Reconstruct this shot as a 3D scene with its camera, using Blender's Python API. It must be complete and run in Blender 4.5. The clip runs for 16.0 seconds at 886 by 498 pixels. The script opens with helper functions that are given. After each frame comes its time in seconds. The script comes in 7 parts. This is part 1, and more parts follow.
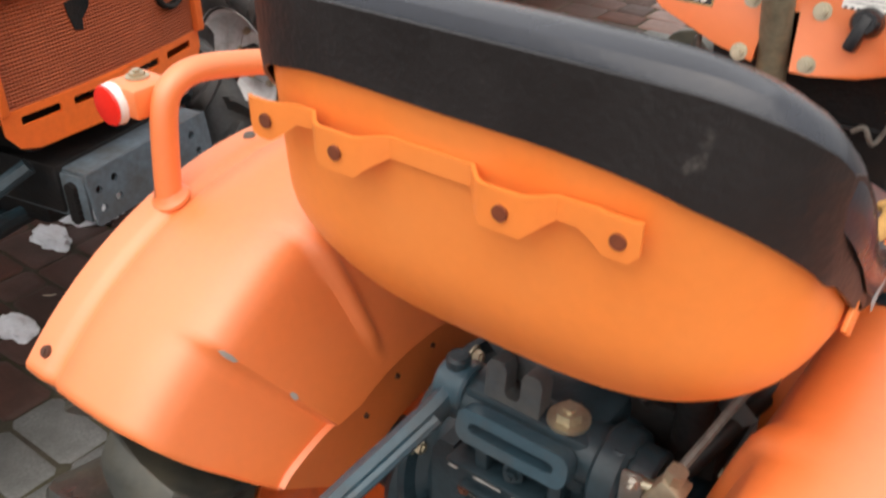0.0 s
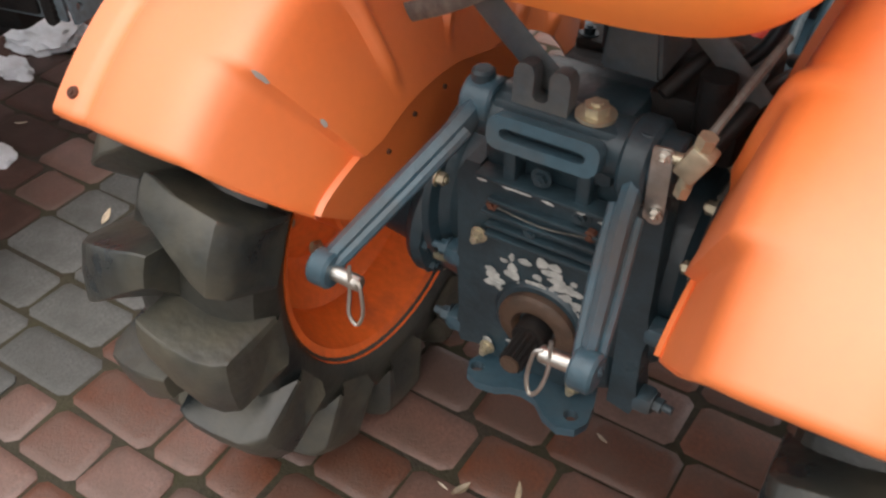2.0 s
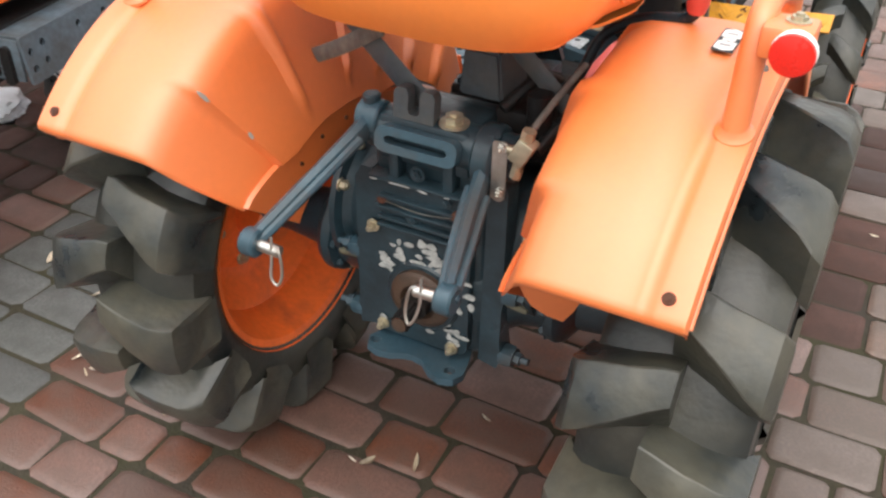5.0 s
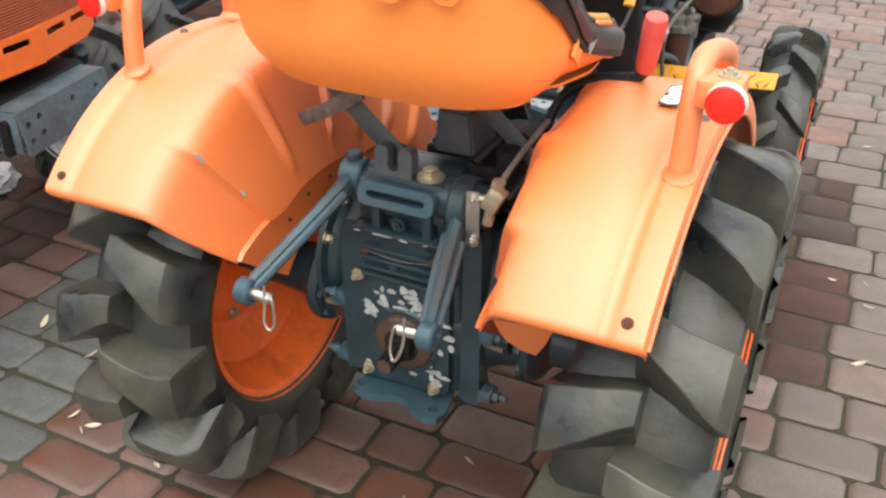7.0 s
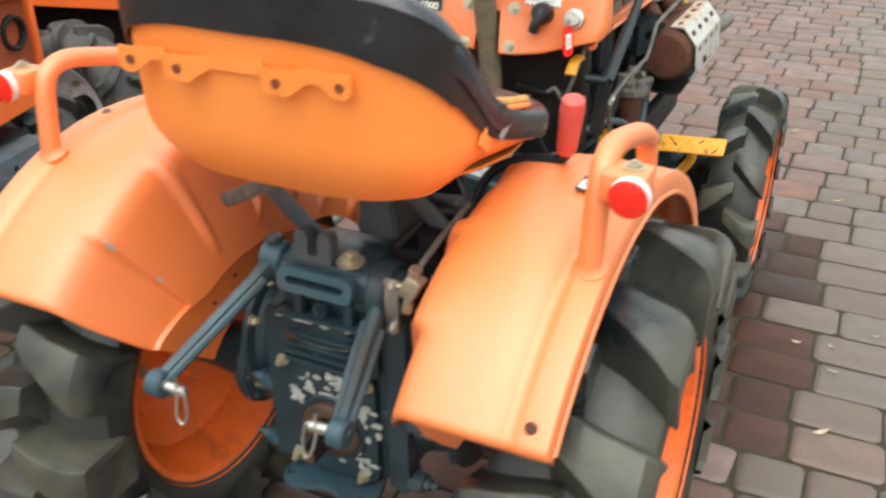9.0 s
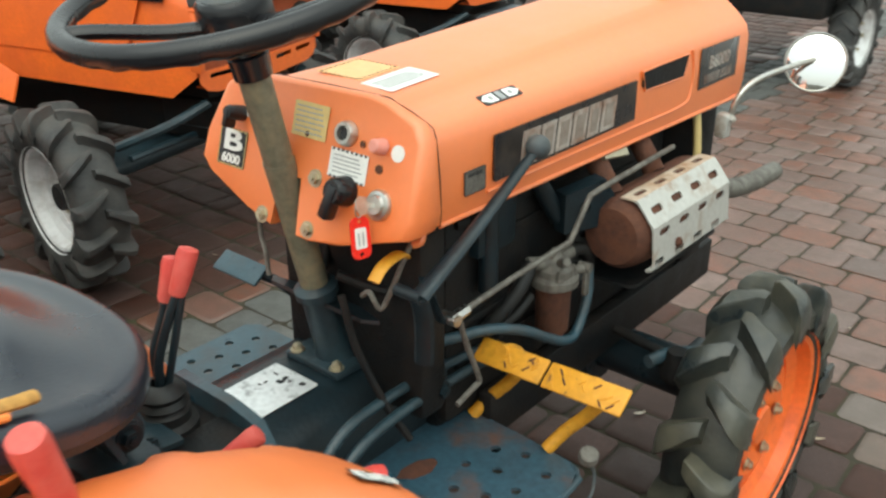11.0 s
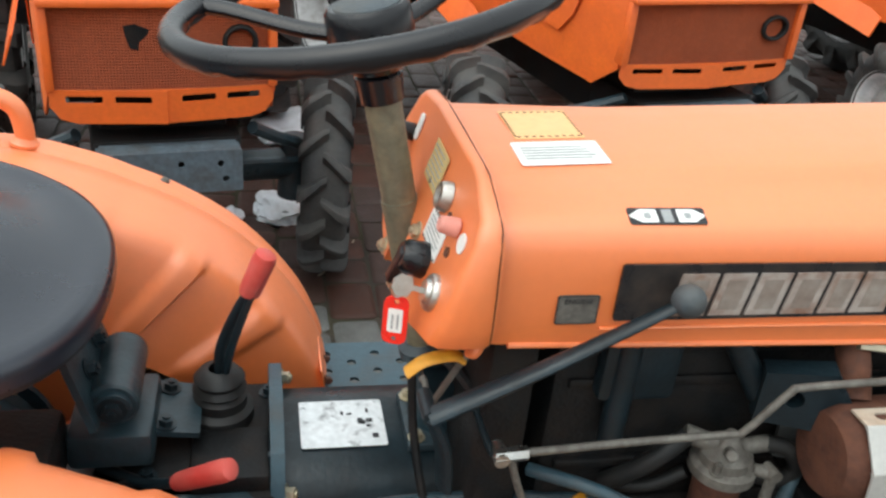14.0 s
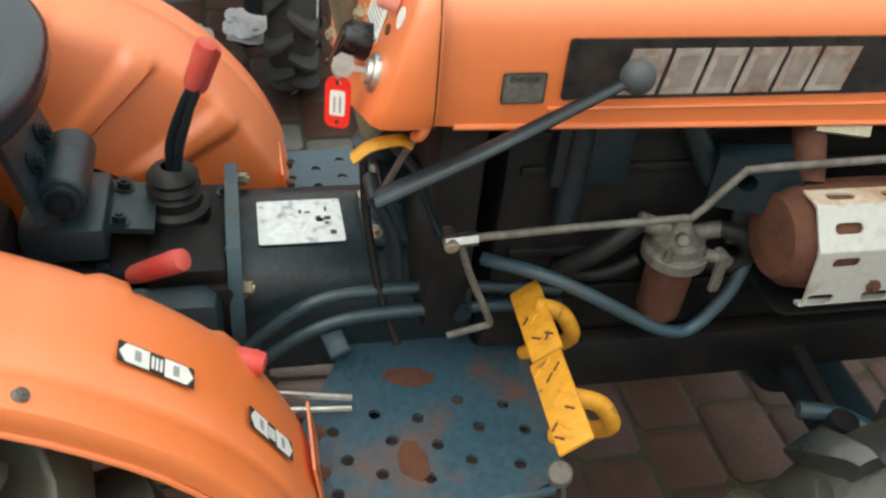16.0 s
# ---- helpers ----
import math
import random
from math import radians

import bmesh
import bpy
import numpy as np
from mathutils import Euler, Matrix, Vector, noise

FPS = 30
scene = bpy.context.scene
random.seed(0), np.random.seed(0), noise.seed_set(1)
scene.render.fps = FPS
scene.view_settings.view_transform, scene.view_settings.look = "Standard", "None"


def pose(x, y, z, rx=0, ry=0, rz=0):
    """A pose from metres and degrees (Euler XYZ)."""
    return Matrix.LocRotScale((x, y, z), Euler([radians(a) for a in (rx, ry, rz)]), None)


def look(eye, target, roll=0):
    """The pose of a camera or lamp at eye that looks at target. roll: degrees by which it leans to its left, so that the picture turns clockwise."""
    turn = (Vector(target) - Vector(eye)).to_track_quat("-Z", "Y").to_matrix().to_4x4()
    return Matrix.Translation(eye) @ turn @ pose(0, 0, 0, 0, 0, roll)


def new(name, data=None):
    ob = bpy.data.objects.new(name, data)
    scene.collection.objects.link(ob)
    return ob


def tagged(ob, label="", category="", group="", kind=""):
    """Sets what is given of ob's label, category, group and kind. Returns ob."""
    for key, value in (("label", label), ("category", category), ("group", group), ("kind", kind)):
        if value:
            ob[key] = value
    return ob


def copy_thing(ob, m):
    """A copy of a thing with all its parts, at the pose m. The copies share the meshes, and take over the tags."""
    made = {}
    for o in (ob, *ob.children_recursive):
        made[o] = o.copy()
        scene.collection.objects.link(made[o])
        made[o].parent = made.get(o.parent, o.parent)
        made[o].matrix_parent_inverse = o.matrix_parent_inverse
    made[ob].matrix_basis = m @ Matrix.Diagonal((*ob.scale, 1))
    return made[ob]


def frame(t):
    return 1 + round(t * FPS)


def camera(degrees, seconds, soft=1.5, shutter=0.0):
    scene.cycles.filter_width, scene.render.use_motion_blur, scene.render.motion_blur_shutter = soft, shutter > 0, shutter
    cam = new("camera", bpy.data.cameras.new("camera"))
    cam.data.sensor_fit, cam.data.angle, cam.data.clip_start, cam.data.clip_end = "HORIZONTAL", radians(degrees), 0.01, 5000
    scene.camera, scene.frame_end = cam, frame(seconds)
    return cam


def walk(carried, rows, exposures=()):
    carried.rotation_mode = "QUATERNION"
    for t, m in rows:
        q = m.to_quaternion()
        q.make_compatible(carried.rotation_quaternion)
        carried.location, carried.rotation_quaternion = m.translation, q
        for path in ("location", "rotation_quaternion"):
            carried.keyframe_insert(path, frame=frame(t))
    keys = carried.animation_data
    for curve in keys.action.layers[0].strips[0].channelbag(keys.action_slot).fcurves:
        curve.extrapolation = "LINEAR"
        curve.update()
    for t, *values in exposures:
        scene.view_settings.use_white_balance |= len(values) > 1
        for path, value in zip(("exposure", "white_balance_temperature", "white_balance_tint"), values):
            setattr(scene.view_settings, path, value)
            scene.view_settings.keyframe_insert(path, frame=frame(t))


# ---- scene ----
cam = camera(52.5, 16.0, soft=2.4, shutter=0.4)
EXPOSURES = [(0, 0.5, 6500, 11), (0.7, 0.56, 6450, 11), (2, 0.45, 6450, 12), (3.5, 0.48, 6350, 12), (6, 0.92, 6200, 6), (8.5, 0.94, 6200, 3), (9.5, 0.5, 6200, -2), (10.2, 0.44, 6200, -6), (12.5, 0.54, 5950, 1), (13, 0.5, 5950, 2), (14, 0.46, 5950, 2), (16, 0.46, 6300, 0)]
PATH = [
    (0, (0.341, -0.325, 1.276), (-0.684, 1.02, 0.208), 0.0),
    (0.5, (0.333, -0.329, 1.22), (-0.668, 0.967, 0.071), -2.5),
    (1, (0.325, -0.323, 1.181), (-0.619, 0.934, -0.056), -2.5),
    (1.5, (0.338, -0.383, 1.178), (-0.567, 0.846, -0.115), -2.3),
    (2, (0.339, -0.464, 1.173), (-0.492, 0.795, -0.139), -1.5),
    (2.5, (0.357, -0.505, 1.178), (-0.414, 0.799, -0.128), -1.1),
    (3, (0.375, -0.541, 1.199), (-0.341, 0.789, -0.112), -0.8),
    (3.5, (0.417, -0.543, 1.203), (-0.276, 0.792, -0.115), -0.1),
    (3.7, (0.442, -0.543, 1.208), (-0.249, 0.801, -0.102), 0.4),
    (5.8, (0.561, -0.826, 1.251), (-0.215, 0.684, 0.193), 0.9),
    (6, (0.567, -0.83, 1.254), (-0.202, 0.69, 0.207), 0.5),
    (6.5, (0.577, -0.821, 1.261), (-0.171, 0.724, 0.234), 0.4),
    (7, (0.583, -0.811, 1.264), (-0.164, 0.743, 0.251), 0.3),
    (7.5, (0.597, -0.793, 1.269), (-0.161, 0.772, 0.282), -0.3),
    (8, (0.601, -0.782, 1.269), (-0.156, 0.792, 0.295), -0.2),
    (8.5, (0.609, -0.773, 1.28), (-0.152, 0.814, 0.331), -0.1),
    (9, (0.654, -0.704, 1.301), (-0.11, 0.891, 0.366), -0.3),
    (9.5, (0.828, -0.484, 1.328), (-0.14, 1.022, 0.435), -1.8),
    (10, (0.9, -0.288, 1.325), (-0.102, 1.221, 0.478), -1.4),
    (10.2, (0.896, -0.194, 1.324), (-0.118, 1.312, 0.484), -1.2),
    (12.3, (0.923, 0.594, 1.324), (-0.562, 1.599, 0.437), 1.2),
    (12.5, (0.913, 0.638, 1.345), (-0.605, 1.578, 0.444), 1.2),
    (13, (0.901, 0.699, 1.38), (-0.765, 1.328, 0.469), 1.6),
    (13.5, (0.929, 0.71, 1.393), (-0.795, 1.143, 0.476), 6.4),
    (14, (0.94, 0.752, 1.386), (-0.771, 1.162, 0.434), 6.2),
    (14.5, (0.949, 0.796, 1.38), (-0.726, 1.274, 0.398), 4.8),
    (15, (0.955, 0.806, 1.377), (-0.639, 1.289, 0.269), 4.1),
    (15.5, (0.96, 0.806, 1.35), (-0.582, 1.253, 0.156), 5.5),
    (16, (0.968, 0.804, 1.333), (-0.539, 1.216, 0.084), 6.3),
]
walk(cam, [(t, look(e, a, r)) for t, e, a, r in PATH], EXPOSURES)

# ---- world and light: an overcast winter day ----
world = bpy.data.worlds.new("overcast_sky")
scene.world = world
world.use_nodes = True
wn, wl = world.node_tree.nodes, world.node_tree.links
sky = wn.new("ShaderNodeTexSky")
sky.sky_type, sky.sun_disc = "NISHITA", False
sky.sun_elevation, sky.sun_rotation = radians(64), radians(150)
sky.air_density, sky.dust_density, sky.ozone_density = 1.0, 6.0, 0.6
pale = wn.new("ShaderNodeMix")
pale.data_type = "RGBA"
pale.inputs[0].default_value = 0.72
pale.inputs[7].default_value = (9.3, 9.0, 8.5, 1)
wl.new(sky.outputs[0], pale.inputs[6])
# an overcast sky is about three times as bright overhead as along the horizon
where = wn.new("ShaderNodeTexCoord")
height = wn.new("ShaderNodeSeparateXYZ")
rise = wn.new("ShaderNodeMapRange")
rise.inputs["To Min"].default_value, rise.inputs["To Max"].default_value = 1.1, 1.65
dome = wn.new("ShaderNodeMix")
dome.data_type, dome.blend_type = "RGBA", "MULTIPLY"
dome.inputs[0].default_value = 1.0
wl.new(where.outputs["Generated"], height.inputs[0])
wl.new(height.outputs["Z"], rise.inputs["Value"])
wl.new(pale.outputs[2], dome.inputs[6])
wl.new(rise.outputs["Result"], dome.inputs[7])
wl.new(dome.outputs[2], wn["Background"].inputs[0])
wn["Background"].inputs[1].default_value = 0.088
sun_data = bpy.data.lights.new("sun", "SUN")
sun_data.energy, sun_data.angle, sun_data.color = 1.2, radians(80), (1.0, 0.95, 0.89)
sun = new("sun", sun_data)
sun.matrix_basis = look((0.35, -0.85, 2.4), (0, 0.3, 0))


# ---- materials ----
def surface(name, col, rough=0.5, metal=0.0, spots=None, amount=0.5, scale=8.0, grain=0.12, fine=90.0, bump=0.15, bump_scale=160.0, coat=0.0, spec=0.5, by_piece=0.0, edge=0.08, island=False, coat_ior=1.5):
    """A worn surface: base colour with fine grain, spots of a second colour where a noise is high, uneven gloss and a fine relief."""
    m = bpy.data.materials.new(name)
    m.use_nodes = True
    n, l = m.node_tree.nodes, m.node_tree.links
    b = n["Principled BSDF"]
    co = n.new("ShaderNodeTexCoord")
    g = n.new("ShaderNodeTexNoise")
    g.inputs["Scale"].default_value, g.inputs["Detail"].default_value = fine, 6
    l.new(co.outputs["Object"], g.inputs["Vector"])
    big = n.new("ShaderNodeTexNoise")
    big.inputs["Scale"].default_value, big.inputs["Detail"].default_value, big.inputs["Roughness"].default_value = scale, 8, 0.62
    l.new(co.outputs["Object"], big.inputs["Vector"])
    v = n.new("ShaderNodeMapRange")
    v.inputs["From Min"].default_value, v.inputs["From Max"].default_value = 0.3, 0.7
    v.inputs["To Min"].default_value, v.inputs["To Max"].default_value = 1 - grain, 1 + grain
    l.new(g.outputs["Fac"], v.inputs["Value"])
    hs = n.new("ShaderNodeHueSaturation")
    hs.inputs["Color"].default_value = (*col, 1)
    l.new(v.outputs["Result"], hs.inputs["Value"])
    if by_piece:
        oi = n.new("ShaderNodeNewGeometry" if island else "ShaderNodeObjectInfo")
        rnd_out = oi.outputs["Random Per Island" if island else "Random"]
        pv = n.new("ShaderNodeMapRange")
        pv.inputs["To Min"].default_value, pv.inputs["To Max"].default_value = 1 - by_piece, 1 + by_piece
        l.new(rnd_out, pv.inputs["Value"])
        ml = n.new("ShaderNodeMath")
        ml.operation = "MULTIPLY"
        l.new(v.outputs["Result"], ml.inputs[0])
        l.new(pv.outputs["Result"], ml.inputs[1])
        l.new(ml.outputs[0], hs.inputs["Value"])
        hv = n.new("ShaderNodeMapRange")
        hv.inputs["To Min"].default_value, hv.inputs["To Max"].default_value = 0.65, 1.2
        wn2 = n.new("ShaderNodeTexWhiteNoise")
        wn2.noise_dimensions = "1D"
        l.new(rnd_out, wn2.inputs["W"])
        l.new(wn2.outputs["Value"], hv.inputs["Value"])
        l.new(hv.outputs["Result"], hs.inputs["Saturation"])
    out = hs.outputs["Color"]
    if spots:
        th = n.new("ShaderNodeMapRange")
        th.inputs["From Min"].default_value = 0.72 - 0.42 * amount - edge
        th.inputs["From Max"].default_value = 0.72 - 0.42 * amount + edge
        l.new(big.outputs["Fac"], th.inputs["Value"])
        mx = n.new("ShaderNodeMix")
        mx.data_type = "RGBA"
        mx.inputs[7].default_value = (*spots, 1)
        l.new(th.outputs["Result"], mx.inputs[0])
        l.new(out, mx.inputs[6])
        out = mx.outputs[2]
    l.new(out, b.inputs["Base Color"])
    r = n.new("ShaderNodeMapRange")
    r.inputs["From Min"].default_value, r.inputs["From Max"].default_value = 0.3, 0.7
    r.inputs["To Min"].default_value, r.inputs["To Max"].default_value = max(0.03, rough - 0.1), min(1, rough + 0.14)
    l.new(big.outputs["Fac"], r.inputs["Value"])
    l.new(r.outputs["Result"], b.inputs["Roughness"])
    b.inputs["Metallic"].default_value = metal
    b.inputs["Specular IOR Level"].default_value = spec
    b.inputs["Coat Weight"].default_value = coat
    b.inputs["Coat Roughness"].default_value = 0.5
    b.inputs["Coat IOR"].default_value = coat_ior
    if bump:
        f = n.new("ShaderNodeTexNoise")
        f.inputs["Scale"].default_value, f.inputs["Detail"].default_value = bump_scale, 5
        l.new(co.outputs["Object"], f.inputs["Vector"])
        bp = n.new("ShaderNodeBump")
        bp.inputs["Strength"].default_value, bp.inputs["Distance"].default_value = bump, 0.004
        l.new(f.outputs["Fac"], bp.inputs["Height"])
        l.new(bp.outputs["Normal"], b.inputs["Normal"])
    return m


ORANGE = surface("orange_paint", (0.84, 0.183, 0.02), 0.55, spots=(0.84, 0.208, 0.038), amount=0.42, scale=5, grain=0.04, bump=0.04, coat=1.0, edge=0.25, spec=0.7, coat_ior=1.86)
ORANGE_SEAT = surface("orange_seat_shell", (0.9, 0.25, 0.042), 0.42, spots=(0.87, 0.275, 0.055), amount=0.3, scale=6, grain=0.03, bump=0.05, edge=0.25, spec=0.7)
ORANGE_OLD = surface("faded_orange_paint", (0.86, 0.165, 0.02), 0.45, spots=(0.7, 0.125, 0.02), amount=0.4, scale=7, grain=0.08, bump=0.08, edge=0.2, spec=0.7)
GRILLE_RUST = surface("rusty_orange_mesh", (0.2, 0.045, 0.014), 0.75, spots=(0.13, 0.036, 0.016), amount=0.42, scale=7, grain=0.25, bump=0.3, edge=0.15)
GRILLE_WIRE = surface("orange_grille_wire", (0.4, 0.082, 0.02), 0.6, spots=(0.26, 0.06, 0.02), amount=0.42, scale=5, grain=0.2, bump=0.2, edge=0.2)
BLUE = surface("blue_grey_paint", (0.024, 0.047, 0.06), 0.36, spots=(0.012, 0.019, 0.024), amount=0.4, scale=14, grain=0.15, bump=0.2, bump_scale=120, edge=0.2)
BLUE_LIGHT = surface("worn_blue_paint", (0.036, 0.075, 0.1), 0.36, spots=(0.06, 0.064, 0.064), amount=0.28, scale=11, grain=0.12, bump=0.2, edge=0.14)
BLUE_RUST = surface("blue_paint_with_rust", (0.034, 0.075, 0.105), 0.36, spots=(0.13, 0.06, 0.036), amount=0.22, scale=11, grain=0.25, bump=0.22, edge=0.1, spec=0.8)
# darker copy of BLUE: dimmer light on tunnel and engine parts, in the colour
NAVY = surface("oily_navy_paint", (0.012, 0.024, 0.032), 0.34, spots=(0.007, 0.01, 0.012), amount=0.42, scale=12, grain=0.15, bump=0.2, bump_scale=120, edge=0.2, spec=0.4)
FLAKED = surface("bare_metal_flake", (0.42, 0.43, 0.41), 0.55, spots=(0.22, 0.23, 0.22), amount=0.4, scale=60, grain=0.15, bump=0.2, edge=0.15)
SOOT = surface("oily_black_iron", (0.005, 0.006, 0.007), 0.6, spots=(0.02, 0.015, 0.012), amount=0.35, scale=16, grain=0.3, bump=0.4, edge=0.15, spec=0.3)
RUBBER = surface("worn_tyre_rubber", (0.012, 0.016, 0.017), 0.36, spots=(0.09, 0.082, 0.06), amount=0.36, scale=5, grain=0.25, fine=60, bump=0.35, bump_scale=70, edge=0.2)
RUBBER_LUG = surface("dusty_lug_rubber", (0.016, 0.022, 0.025), 0.32, spots=(0.115, 0.104, 0.072), amount=0.38, scale=6, grain=0.3, fine=60, bump=0.3, bump_scale=70, edge=0.2)
RUBBER_FAR = surface("dusty_tyre_rubber", (0.03, 0.032, 0.034), 0.68, spots=(0.09, 0.085, 0.078), amount=0.4, scale=10, grain=0.3, bump=0.35, edge=0.2)
VINYL = surface("black_vinyl", (0.008, 0.011, 0.02), 0.27, spots=(0.018, 0.022, 0.034), amount=0.36, scale=4, grain=0.12, bump=0.08, bump_scale=240, edge=0.25, spec=0.75)
VINYL_SCUFF = surface("scuffed_black_vinyl", (0.009, 0.008, 0.009), 0.42, spots=(0.13, 0.12, 0.11), amount=0.07, scale=15, grain=0.2, bump=0.25, edge=0.05, spec=0.6)
PLASTIC = surface("black_plastic", (0.008, 0.008, 0.01), 0.26, grain=0.08, bump=0.04, spec=0.5)
RED = surface("red_plastic_grip", (0.58, 0.055, 0.045), 0.42, spots=(0.66, 0.16, 0.13), amount=0.3, scale=20, grain=0.05, bump=0.05, edge=0.2)
LENS = surface("red_reflector", (0.78, 0.02, 0.01), 0.25, grain=0.1, fine=400, bump=0.1, bump_scale=500, spec=0.6)
PINK = surface("faded_pink_knob", (0.72, 0.3, 0.24), 0.5, grain=0.05, bump=0.05)
YELLOW = surface("worn_yellow_paint", (0.62, 0.29, 0.02), 0.5, spots=(0.13, 0.06, 0.03), amount=0.14, scale=40, grain=0.12, bump=0.25, edge=0.04)
CHROME = surface("bare_steel", (0.62, 0.61, 0.58), 0.33, metal=1.0, spots=(0.42, 0.36, 0.28), amount=0.3, scale=30, grain=0.1, bump=0.1, edge=0.2)
ZINC = surface("zinc_plated_bolt", (0.5, 0.45, 0.33), 0.42, metal=0.8, grain=0.15, bump=0.15)
GALV = surface("perforated_steel", (0.52, 0.51, 0.48), 0.45, metal=0.35, spots=(0.3, 0.17, 0.09), amount=0.2, scale=18, grain=0.07, bump=0.1, edge=0.12)
GALV_TAN = surface("rust_stained_steel", (0.6, 0.52, 0.42), 0.5, metal=0.25, spots=(0.34, 0.19, 0.09), amount=0.4, scale=20, grain=0.1, bump=0.15, edge=0.15)
RUST = surface("rusty_iron", (0.075, 0.027, 0.015), 0.8, spots=(0.12, 0.045, 0.022), amount=0.4, scale=22, grain=0.3, bump=0.4, edge=0.15)
CAST = surface("grey_cast_metal", (0.175, 0.165, 0.145), 0.6, metal=0.3, spots=(0.09, 0.08, 0.07), amount=0.4, scale=40, grain=0.2, bump=0.3, edge=0.15)
COLUMN = surface("worn_olive_column", (0.15, 0.145, 0.1), 0.5, spots=(0.26, 0.22, 0.13), amount=0.3, scale=18, grain=0.2, bump=0.2, edge=0.1)
PAPER = surface("white_label", (0.78, 0.78, 0.75), 0.45, grain=0.05, bump=0.03)
PAPER_YELLOW = surface("yellowed_label", (0.62, 0.47, 0.2), 0.5, grain=0.06, bump=0.03)
AMBER = surface("orange_warning_label", (0.86, 0.5, 0.22), 0.5, grain=0.05, bump=0.03)
INK = surface("black_print", (0.02, 0.02, 0.022), 0.5, grain=0.05, bump=0)
GREYPRINT = surface("grey_print", (0.32, 0.33, 0.33), 0.5, grain=0.1, bump=0)
ALU = surface("worn_aluminium_label", (0.72, 0.74, 0.75), 0.35, metal=0.4, spots=(0.26, 0.27, 0.28), amount=0.27, scale=30, grain=0.12, bump=0.1, edge=0.06)
BADGE = surface("dull_silver_badge", (0.5, 0.45, 0.41), 0.42, metal=0.3, spots=(0.27, 0.15, 0.1), amount=0.42, scale=24, grain=0.1, bump=0.1, edge=0.15)
BADGE_WORN = surface("worn_brown_badge", (0.24, 0.19, 0.16), 0.5, spots=(0.36, 0.32, 0.28), amount=0.38, scale=30, grain=0.15, bump=0.1, edge=0.15)
BADGE_BLACK = surface("black_badge_panel", (0.014, 0.014, 0.016), 0.28, spots=(0.06, 0.045, 0.035), amount=0.25, scale=18, grain=0.1, bump=0.05, edge=0.15)
WHITE_RIM = surface("white_wheel_disc", (0.74, 0.75, 0.76), 0.45, spots=(0.4, 0.38, 0.36), amount=0.25, scale=14, grain=0.06, bump=0.1, edge=0.15)
RIM_ORANGE = surface("orange_wheel_rim", (0.84, 0.16, 0.028), 0.4, spots=(0.5, 0.1, 0.03), amount=0.2, scale=12, grain=0.08, bump=0.1, edge=0.12)
PAVER = surface("red_concrete_paver", (0.14, 0.058, 0.037), 0.42, spots=(0.1, 0.06, 0.044), amount=0.4, scale=11, grain=0.25, fine=160, bump=0.35, bump_scale=260, by_piece=0.3, edge=0.2, spec=0.9)
PAVER_BROWN = surface("dusty_brown_paver", (0.125, 0.077, 0.055), 0.42, spots=(0.095, 0.07, 0.052), amount=0.4, scale=11, grain=0.25, fine=160, bump=0.35, bump_scale=260, by_piece=0.24, edge=0.2, spec=0.9)
PAVER_BROWN_FAR = surface("dusty_brown_paver_far", (0.125, 0.077, 0.055), 0.42, spots=(0.095, 0.07, 0.052), amount=0.4, scale=11, grain=0.25, fine=160, bump=0.35, bump_scale=260, by_piece=0.24, edge=0.2, spec=0.9, island=True)
# darker copy of PAVER with the shade beside the tractor in its colour
PAVER_SHADE = surface("damp_dark_paver", (0.062, 0.025, 0.017), 0.55, spots=(0.04, 0.022, 0.016), amount=0.42, scale=7, grain=0.25, fine=160, bump=0.35, bump_scale=260, by_piece=0.3, edge=0.2, spec=0.35)
PAVER_GREY = surface("grey_concrete_paver", (0.1, 0.102, 0.097), 0.6, spots=(0.065, 0.066, 0.06), amount=0.4, scale=11, grain=0.25, fine=160, bump=0.35, bump_scale=260, by_piece=0.25, edge=0.2)
# the same darkened stone for the joined pavers: shade put into the colour
PAVER_SHADE_FAR = surface("damp_red_paver", (0.062, 0.025, 0.017), 0.55, spots=(0.04, 0.022, 0.016), amount=0.42, scale=7, grain=0.25, fine=160, bump=0.35, bump_scale=260, by_piece=0.3, edge=0.2, spec=0.35, island=True)
PAVER_FAR = surface("red_concrete_paver_far", (0.14, 0.058, 0.037), 0.42, spots=(0.1, 0.06, 0.044), amount=0.4, scale=11, grain=0.25, fine=160, bump=0.35, bump_scale=260, by_piece=0.3, edge=0.2, spec=0.9, island=True)
PAVER_GREY_FAR = surface("grey_concrete_paver_far", (0.1, 0.102, 0.097), 0.6, spots=(0.065, 0.066, 0.06), amount=0.4, scale=11, grain=0.25, fine=160, bump=0.35, bump_scale=260, by_piece=0.25, edge=0.2, island=True)
JOINT = surface("sand_and_moss_joints", (0.034, 0.027, 0.019), 0.95, spots=(0.042, 0.04, 0.016), amount=0.4, scale=5, grain=0.4, bump=0.6, edge=0.15)
SNOW = surface("melting_snow", (0.8, 0.83, 0.88), 0.6, spots=(0.5, 0.5, 0.5), amount=0.25, scale=14, grain=0.05, bump=0.4, bump_scale=60, edge=0.2)
LEAF = surface("dry_leaf", (0.5, 0.42, 0.31), 0.75, grain=0.2, bump=0.2, by_piece=0.3, island=True)
FOAM = surface("yellow_seat_foam", (0.5, 0.27, 0.07), 0.8, grain=0.2, bump=0.4)
GREASE = surface("greasy_brown_iron", (0.05, 0.034, 0.024), 0.45, spots=(0.09, 0.05, 0.03), amount=0.45, scale=30, grain=0.25, bump=0.35, edge=0.2)
